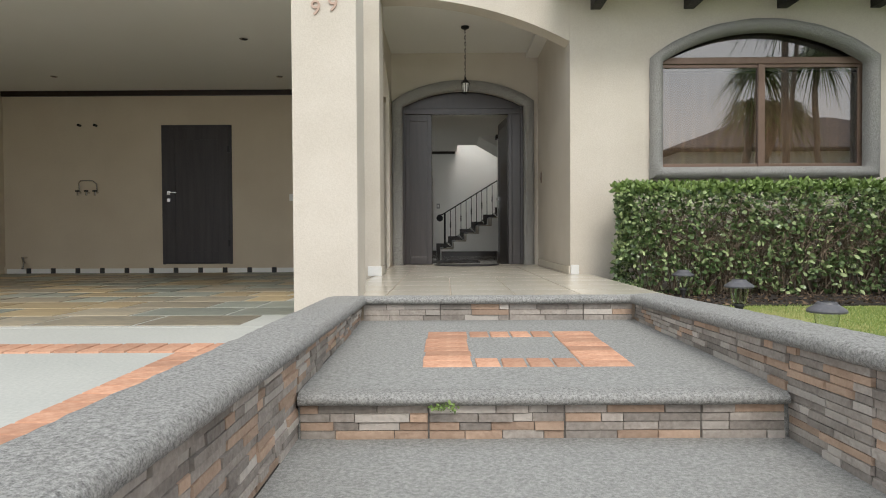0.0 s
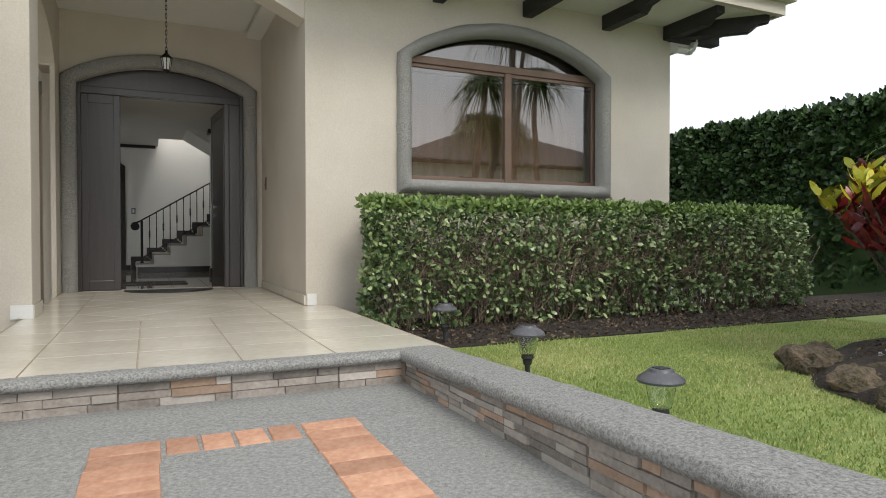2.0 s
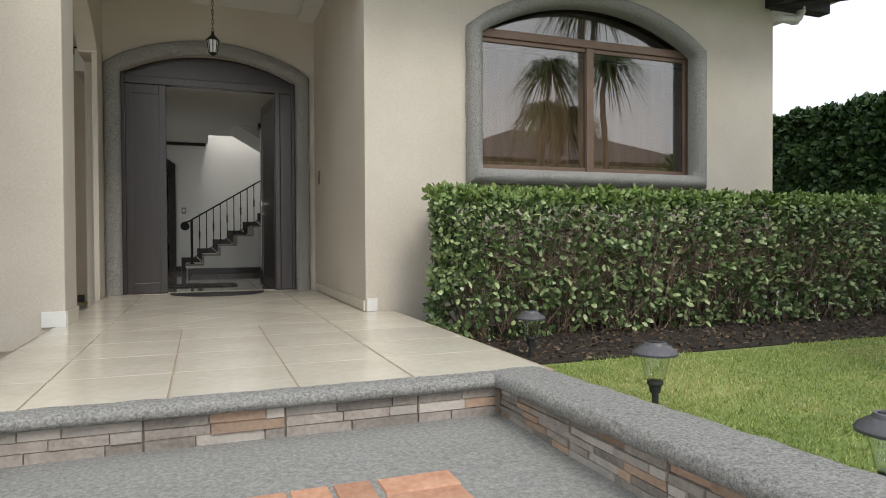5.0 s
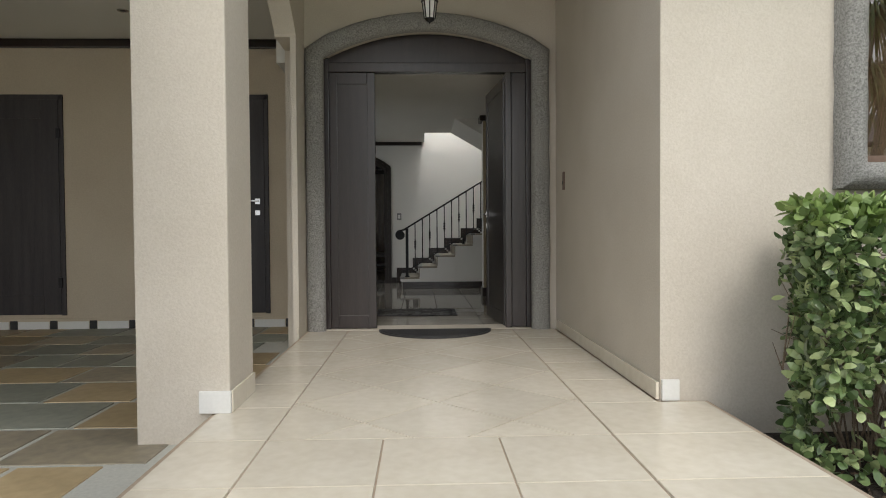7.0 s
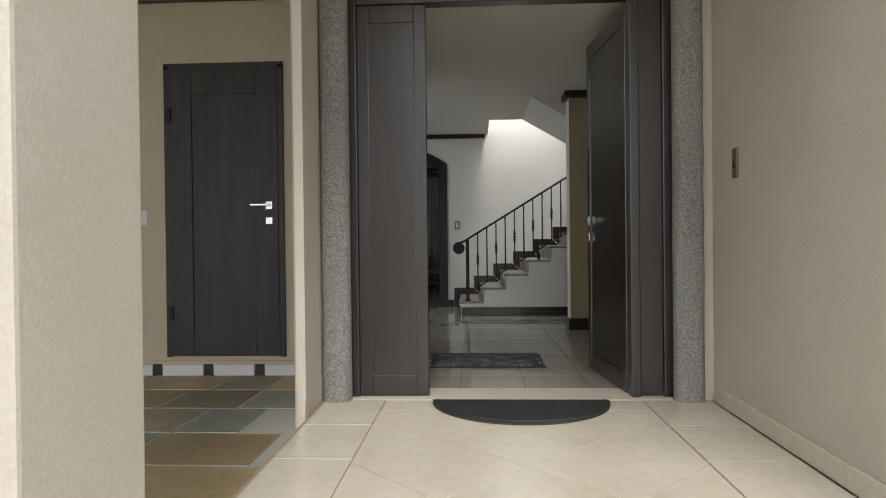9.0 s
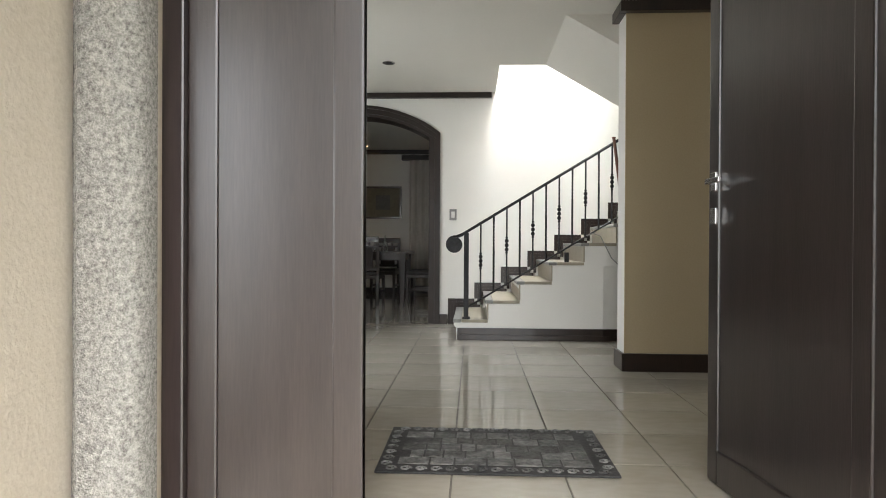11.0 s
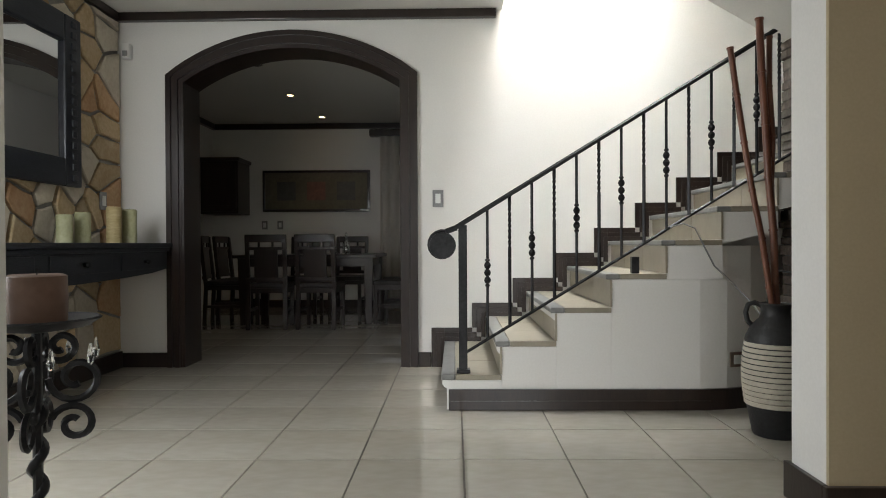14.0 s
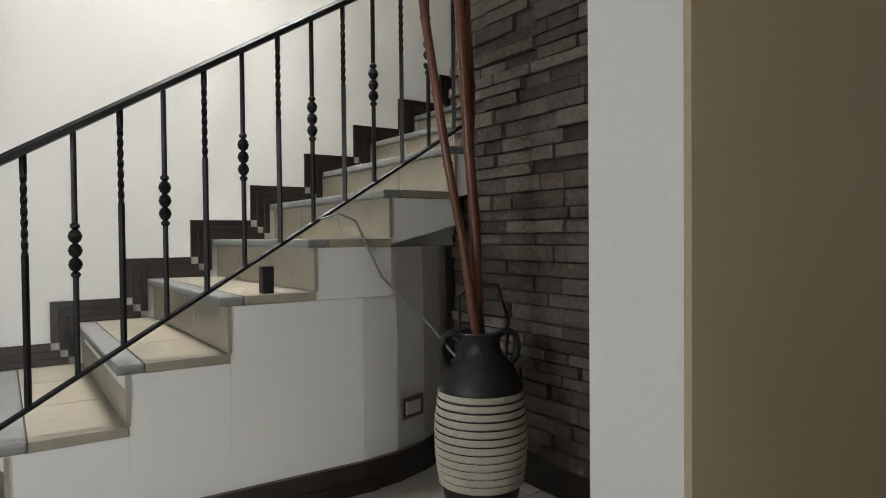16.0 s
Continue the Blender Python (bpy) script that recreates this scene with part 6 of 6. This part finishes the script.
# ---- dining room ----
table = thing("dining_table", "dark wooden dining table with square tapered legs", "table", (-2.0, 8.62, 0))
part("tabletop", boxed(-0.80, 0.80, -0.52, 0.52, 0.735, 0.77, bevel=0.006), WOOD, table)
part("apron", boxed(-0.72, 0.72, -0.44, 0.44, 0.64, 0.735), WOOD, table)
for x in (-0.70, 0.70):
    for y in (-0.42, 0.42):
        bm = bmesh.new()
        hexa(bm, [(x - 0.03, y - 0.03, 0), (x + 0.03, y - 0.03, 0), (x + 0.03, y + 0.03, 0), (x - 0.03, y + 0.03, 0)], [(x - 0.05, y - 0.05, 0.735), (x + 0.05, y - 0.05, 0.735), (x + 0.05, y + 0.05, 0.735), (x - 0.05, y + 0.05, 0.735)])
        part("leg", bm, WOOD, table)
SEAT = surf("dark_leather_seat", (0.015, 0.011, 0.010), (0.03, 0.022, 0.02), 0.5, 8, 60, 0.2)
chair = thing("dining_chair", "dark wooden dining chair with an open slatted back", "chair", (0, 0, -20), group="chairs round the dining table")
part("seat", boxed(-0.22, 0.22, -0.21, 0.22, 0.43, 0.48, bevel=0.015), SEAT, chair)
part("seat_frame", boxed(-0.21, 0.21, -0.20, 0.21, 0.38, 0.43), WOOD, chair)
for x in (-0.19, 0.19):
    part("leg", boxed(x - 0.02, x + 0.02, 0.17, 0.21, 0, 0.40), WOOD, chair)
    bm = bmesh.new()
    prism(bm, [(-0.24, 0.0), (-0.20, 0.0), (-0.18, 0.42), (-0.24, 0.98), (-0.28, 0.98), (-0.22, 0.42)], "x", x - 0.02, x + 0.02)
    part("back_leg", bm, WOOD, chair)
    part("stretcher", boxed(x - 0.01, x + 0.01, -0.2, 0.18, 0.18, 0.21), WOOD, chair)
for a, b, nm in ((0.91, 0.99, "top_rail"), (0.83, 0.86, "middle_rail"), (0.50, 0.54, "lower_rail")):
    y = -0.20 - (a - 0.42) * 0.09
    part(nm, boxed(-0.21, 0.21, y - 0.032, y - 0.008, a, b, bevel=0.005), WOOD, chair)
for x in (-0.07, 0.07):
    part("spindle", boxed(x - 0.01, x + 0.01, -0.262, -0.244, 0.86, 0.91), WOOD, chair)
bm = bmesh.new()
hexa(bm, [(-0.12, -0.235, 0.54), (0.12, -0.235, 0.54), (0.12, -0.215, 0.54), (-0.12, -0.215, 0.54)], [(-0.12, -0.262, 0.83), (0.12, -0.262, 0.83), (0.12, -0.242, 0.83), (-0.12, -0.242, 0.83)])
part("back_splat", bm, WOOD, chair)
spots = [(-2.32, 7.95, 4), (-1.78, 7.95, -3), (-2.3, 9.33, 180), (-1.72, 9.33, 176), (-2.95, 8.42, -82), (-2.95, 8.90, -95), (-1.02, 8.40, 84), (-1.0, 8.86, 93)]
chair.matrix_basis = pose(*spots[0][:2], 0, 0, 0, spots[0][2])
for x, y, r in spots[1:]:
    copy_thing(chair, pose(x, y, 0, 0, 0, r))
GLASSB = glass("clear_bottle_glass", (0.9, 0.93, 0.92), 0.02)
for x, y, h in ((-1.62, 8.6, 0.22), (-1.78, 8.66, 0.13)):
    root = thing("glass_bottle", "clear glass bottle on the dining table" if h > 0.2 else "small clear glass jar on the dining table", "bottle", (x, y, 0.77), group="glassware on the table")
    part("vessel", lathe(bmesh.new(), [(0.0, 0.0), (0.04, 0.0), (0.042, 0.02), (0.042, h * 0.55), (0.016, h * 0.78), (0.014, h), (0.010, h), (0.012, h * 0.78), (0.036, h * 0.53), (0.036, 0.02), (0.0, 0.012)], 16), GLASSB, root, smooth=50)
    part("stopper", lathe(bmesh.new(), [(0.0, h), (0.012, h), (0.016, h + 0.015), (0.010, h + 0.03), (0.0, h + 0.033)], 10), GLASSB, root, smooth=50)
art = thing("wall_picture", "long framed picture with three faded square motifs", "picture", (-2.285, 10.098, 1.634))
ARTBG = surf("olive_grey_print", (0.10, 0.085, 0.055), (0.16, 0.135, 0.09), 0.6, 3, 30, 0.1)
part("canvas", boxed(-0.72, 0.72, -0.018, 0, -0.26, 0.26), ARTBG, art)
for nm, a, b, c, d in (("frame_rail", -0.755, 0.755, -0.29, -0.255), ("frame_rail", -0.755, 0.755, 0.255, 0.29), ("frame_side", -0.755, -0.72, -0.255, 0.255), ("frame_side", 0.72, 0.755, -0.255, 0.255)):
    part(nm, boxed(a, b, -0.032, 0, c, d, bevel=0.005), WOOD, art)
for x, m_ in ((-0.42, (0.05, 0.05, 0.045)), (0.0, (0.14, 0.07, 0.05)), (0.42, (0.06, 0.06, 0.055))):
    part("motif", boxed(x - 0.13, x + 0.13, -0.020, -0.018, -0.13, 0.13), surf("faded_motif", m_, tuple(1.7 * q for q in m_), 0.7, 9, 30, 0.0), art, "faded square motif")
cup = thing("wall_cabinet", "dark wooden corner cabinet hung on the dining wall", "cabinet", (-3.45, 9.82, 1.30))
part("body", boxed(-0.28, 0.22, -0.22, 0.275, 0, 0.70), WOOD, cup)
dr = part("door", boxed(-0.26, 0.20, -0.24, -0.222, 0.03, 0.67, bevel=0.004), WOOD, cup)
part("door_panel", boxed(-0.18, 0.12, -0.246, -0.240, 0.11, 0.59, bevel=0.004), WOOD, dr)
part("cornice", boxed(-0.31, 0.25, -0.26, 0.277, 0.70, 0.75, bevel=0.012), WOOD, cup)
switch_plate((-3.02, 10.099, 1.16), 0, 0.08, 0.12, "white switch plate on the dining wall", GREYPLASTIC, PLASTIC)
switch_plate((-2.80, 10.099, 1.16), 0, 0.08, 0.12, "white switch plate on the dining wall", GREYPLASTIC, PLASTIC)
curtain("dining_curtain", -1.38, -0.60, 10.0, 0.05, 2.40, 0.12, 0.03, SHEER, "pale pleated curtain beside the picture", 8, 10.1)
setting("trim_curtain_pelmet", boxed(-1.52, -0.55, 9.94, 10.098, 2.38, 2.47, bevel=0.01), WOOD, "dark carved curtain pelmet")

# ---- small pieces of floors and walls ----
shared = {}


def piece(name, size, material, parent, at, rz=0.0, bevel=0.004, tilt=0.0):
    """A slab; alike slabs share one mesh."""
    key = (name, size, material.name)
    if key not in shared:
        w, d, h = size
        me = bpy.data.meshes.new(name)
        bm = bmesh.new()
        b = bevel
        hexa(bm, [(-w / 2, -d / 2, 0), (w / 2, -d / 2, 0), (w / 2, d / 2, 0), (-w / 2, d / 2, 0)], [(-w / 2 + b, -d / 2 + b, h), (w / 2 - b, -d / 2 + b, h), (w / 2 - b, d / 2 - b, h), (-w / 2 + b, d / 2 - b, h)])
        bmesh.ops.recalc_face_normals(bm, faces=bm.faces)
        bm.to_mesh(me)
        bm.free()
        me.materials.append(material)
        shared[key] = me
    ob = new(name, shared[key])
    ob.parent = parent
    ob.matrix_basis = pose(*at, tilt, 0, rz)
    return ob


floor = bpy.data.objects["floor"]
P = 0.4265
for i in range(-9, 9):
    for j in range(-1, 24):
        x, y = 0.112 + P * (i + 0.5), 0.29 + P * (j + 0.5)
        if y < 0.3 or y > 10.0:
            continue
        if y > WY + 0.15 and not (-3.7 < x < -0.5):
            continue
        if y <= WY + 0.15 and not (-2.8 < x < 2.0):
            continue
        if y < 2.0 and x < -1.06:
            continue
        piece("floor_tile", (P - 0.005, P - 0.005, 0.006), TILE, floor, (x, y, -0.0062), 0, 0.0012)
# porch: square border tiles and a field of diagonal ones
slab = bpy.data.objects["porch_slab"]
HALF = 0.36


def clip(poly, axis, limit, keep_less):
    out = []
    for p, q in zip(poly, poly[1:] + poly[:1]):
        dp, dq = (p[axis] - limit) * (1 if keep_less else -1), (q[axis] - limit) * (1 if keep_less else -1)
        if dp <= 0:
            out.append(p)
        if dp * dq < 0:
            t = dp / (dp - dq)
            out.append((p[0] + t * (q[0] - p[0]), p[1] + t * (q[1] - p[1])))
    return out


for i in range(-3, 4):
    for j in range(-3, 8):
        if (i + j) % 2 == 0:
            continue
        cx, cy, r = i * HALF + 0.005, -2.62 + j * HALF, HALF - 0.005
        poly = [(cx - r, cy), (cx, cy - r), (cx + r, cy), (cx, cy + r)]
        for axis, limit, less in ((0, 0.767, True), (0, -0.752, False), (1, -0.255, True), (1, -3.218, False)):
            poly = clip(poly, axis, limit, less) if poly else poly
        if len(poly) > 2:
            part("porch_tile", prism(bmesh.new(), poly, "z", -0.008, 0.0), PORCH_TILE, slab)
for j in range(10):
    y = -0.02 - 0.533 * (j + 0.5)
    piece("porch_tile", (0.355, 0.527, 0.008), PORCH_TILE, slab, (-0.937, y, -0.008), 0, 0.0015)
    if y > -2.7:
        piece("porch_tile", (0.395, 0.527, 0.008), PORCH_TILE, slab, (0.975, y, -0.008), 0, 0.0015)
    else:
        piece("porch_tile", (0.650, 0.527, 0.008), PORCH_TILE, slab, (1.103, y, -0.008), 0, 0.0015)
for j in range(4):
    for i in range(3):
        y = -3.22 - 0.533 * (j + 0.5)
        w = 1.525 / 3
        piece("porch_tile", (w - 0.006, 0.527, 0.008), PORCH_TILE, slab, (-0.755 + w * (i + 0.5), y, -0.008), 0, 0.0015)
for y, x0, x1 in ((-0.14, -0.75, 0.77),):
    for i in range(3):
        w = (x1 - x0) / 3
        piece("porch_tile", (w - 0.006, 0.22, 0.0078), PORCH_TILE, slab, (x0 + w * (i + 0.5), y, -0.008), 0, 0.0015)

# brick rectangles in the concrete path
rs = np.random.RandomState(3)


def brick_frame(owner, cx, cy, height, tilt):
    x0, x1, y0, y1 = cx - 0.55, cx + 0.55, cy - 0.545, cy + 0.545
    for sx in (x0 + 0.135, x1 - 0.135):
        for k in range(8):
            y = y0 + 0.068 + k * 0.136
            piece("brick", (0.262, 0.128, 0.012), BRICK, owner, (sx + rs.uniform(-0.006, 0.006), y, height(y) - 0.005), rs.uniform(-1.2, 1.2), 0.006, tilt)
    for y in (y0 + 0.10, y1 - 0.10):
        for k in range(4):
            piece("brick", (0.128, 0.195, 0.012), BRICK, owner, (x0 + 0.275 + 0.07 + k * 0.137, y + rs.uniform(-0.006, 0.006), height(y) - 0.005), rs.uniform(-1.5, 1.5), 0.006, tilt)


brick_frame(bpy.data.objects["pavement_landing"], 0.135, -6.53, landing_z, math.degrees(math.atan2(LAND - EDGE, 2.13)))
brick_frame(bpy.data.objects["pavement_lower"], 0.135, -8.77, lambda y: LOW, 0.0)
drive = bpy.data.objects["driveway"]
for k in range(30):
    piece("brick", (0.12, 0.26, 0.012), BRICK, drive, (-1.52 - k * 0.128, -6.86 + rs.uniform(-0.005, 0.005), -0.143), rs.uniform(-1.5, 1.5), 0.006)
for k in range(26):
    piece("brick", (0.26, 0.12, 0.012), BRICK, drive, (-1.56, -7.06 - k * 0.128, -0.143), rs.uniform(-1.5, 1.5), 0.006)


# slate strips on the step risers and garden walls
def slate_strips(owner, frame_, zones, seed):
    """zones: (from, to, low, high) along the wall's face; low and high give the height at a distance along it."""
    rs = np.random.RandomState(seed)
    for a, b, low, high in zones:
        rows = max(3, round((high(b) - low(b)) / 0.037))
        edge = a
        while edge < b - 0.02:
            panel = min(b, edge + rs.uniform(0.52, 0.60))
            if b - panel < 0.15:
                panel = b
            for r in range(rows):
                u = edge
                while u < panel - 0.01:
                    w = rs.uniform(0.07, 0.30)
                    u2 = panel if panel - (u + w) < 0.07 else u + w
                    d = rs.uniform(0.003, 0.019)

                    def z_(v, f, e):
                        return low(v) + (high(v) - low(v)) * f / rows + e

                    m_ = (SLATE, SLATE_ORANGE, SLATE_PALE)[rs.choice(3, p=[0.64, 0.20, 0.16])]
                    bm = bmesh.new()
                    hexa(bm, [(u + 0.001, -0.019, z_(u, r, 0.0005)), (u2 - 0.001, -0.019, z_(u2, r, 0.0005)), (u2 - 0.001, -0.019, z_(u2, r + 1, -0.0005)), (u + 0.001, -0.019, z_(u, r + 1, -0.0005))],
                         [(u + 0.0025, -0.019 + d, z_(u, r, 0.0025)), (u2 - 0.0025, -0.019 + d + rs.uniform(-0.003, 0.003), z_(u2, r, 0.0025)), (u2 - 0.0025, -0.019 + d, z_(u2, r + 1, -0.002)), (u + 0.0025, -0.019 + d + rs.uniform(-0.003, 0.003), z_(u, r + 1, -0.002))])
                    bm.transform(frame_)
                    part("slate_strip", bm, m_, owner)
                    u = u2
            edge = panel + 0.005


for owner, fr, under, seed in ((wall_r, frame_r, under_r, 51), (wall_l, frame_l, under_l, 52)):
    slate_strips(owner, fr, [(0.07, 2.20, lambda u: landing_z(-5.36 - u) - 0.002, under), (2.21, 4.6, lambda u: LOW - 0.002, under)], seed)


def riser_frame(x, y):
    return Matrix(((1, 0, 0, x), (0, -1, 0, y), (0, 0, 1, 0), (0, 0, 0, 1)))


porch_riser = thing("step_riser", "slate-strip riser of the porch step", "step riser")
part("backing", boxed(-0.92, 1.14, -5.401, -5.395, LAND, -0.060), DARK_GROUT, porch_riser)
slate_strips(porch_riser, riser_frame(-0.92, -5.42), [(0.0, 2.06, lambda u: LAND - 0.002, lambda u: -0.059)], 53)
land_riser = thing("step_riser", "slate-strip riser of the landing step", "step riser")
part("backing", boxed(-0.92, 1.17, -7.567, -7.561, LOW, EDGE - 0.052), DARK_GROUT, land_riser)
slate_strips(land_riser, riser_frame(-0.92, -7.585), [(0.0, 2.09, lambda u: LOW - 0.002, lambda u: EDGE - 0.053)], 54)

# garage paving and skirting blocks
gf = bpy.data.objects["garage_floor"]
rs = np.random.RandomState(9)
GS = [SLATE_FLOOR, surf("ochre_garage_slate", (0.34, 0.26, 0.15), (0.48, 0.38, 0.23), 0.45, 1.8, 14, 0.3, rnd=0.2, dist=0.006), surf("green_grey_garage_slate", (0.20, 0.22, 0.19), (0.32, 0.33, 0.28), 0.45, 1.8, 14, 0.3, rnd=0.2, dist=0.006)]
slope = math.degrees(math.atan2(-0.065, 7.75))
for j in range(13):
    y = -6.0 + 0.59 * (j + 0.5)
    x = -8.5 + rs.uniform(-0.3, 0)
    while x < -1.25:
        w = (0.42, 0.58, 0.74)[rs.choice(3)]
        xc = x + w / 2
        if xc + w / 2 < -1.16 and xc - w / 2 > -8.5 and y < GY - 0.25:
            z = -0.135 - 0.065 * (y + 6.05) / 7.75
            piece("slate_slab", (w - 0.035, 0.555, 0.006), GS[rs.choice(3)], gf, (xc, y, z - 0.001), 0, 0.002, slope)
        x += w
gw = bpy.data.objects["wall_garage"]
x = -8.5
while x < -1.6:
    ob = piece("skirting_block", (0.36, 0.02, 0.09), PLASTIC, gw, (x + 0.18, GY - 0.032, -0.2), 0, 0.002)
    piece("dark_spacer", (0.085, 0.018, 0.10), RUBBER, gw, (x + 0.41, GY - 0.032, -0.2), 0, 0.002)
    x += 0.46

# a weed growing under the landing edge
weed = thing("weed_tuft", "small green weed growing from the joint under the landing edge", "weed", (-0.30, -7.60, LOW + 0.145))
rs = np.random.RandomState(77)
cc = np.stack([rs.uniform(-0.06, 0.06, 46), rs.uniform(-0.05, -0.01, 46), rs.uniform(-0.005, 0.02, 46)], 1)
dd = np.stack([rs.normal(size=46), rs.normal(size=46) - 0.7, rs.normal(size=46) * 0.5 + 0.2], 1)
leaf_mesh("leaf_mass", cc, dd, rs.uniform(0.015, 0.03, 46), rs.uniform(0.008, 0.015, 46), LEAF_TOP, weed, "stuff", seed=78)
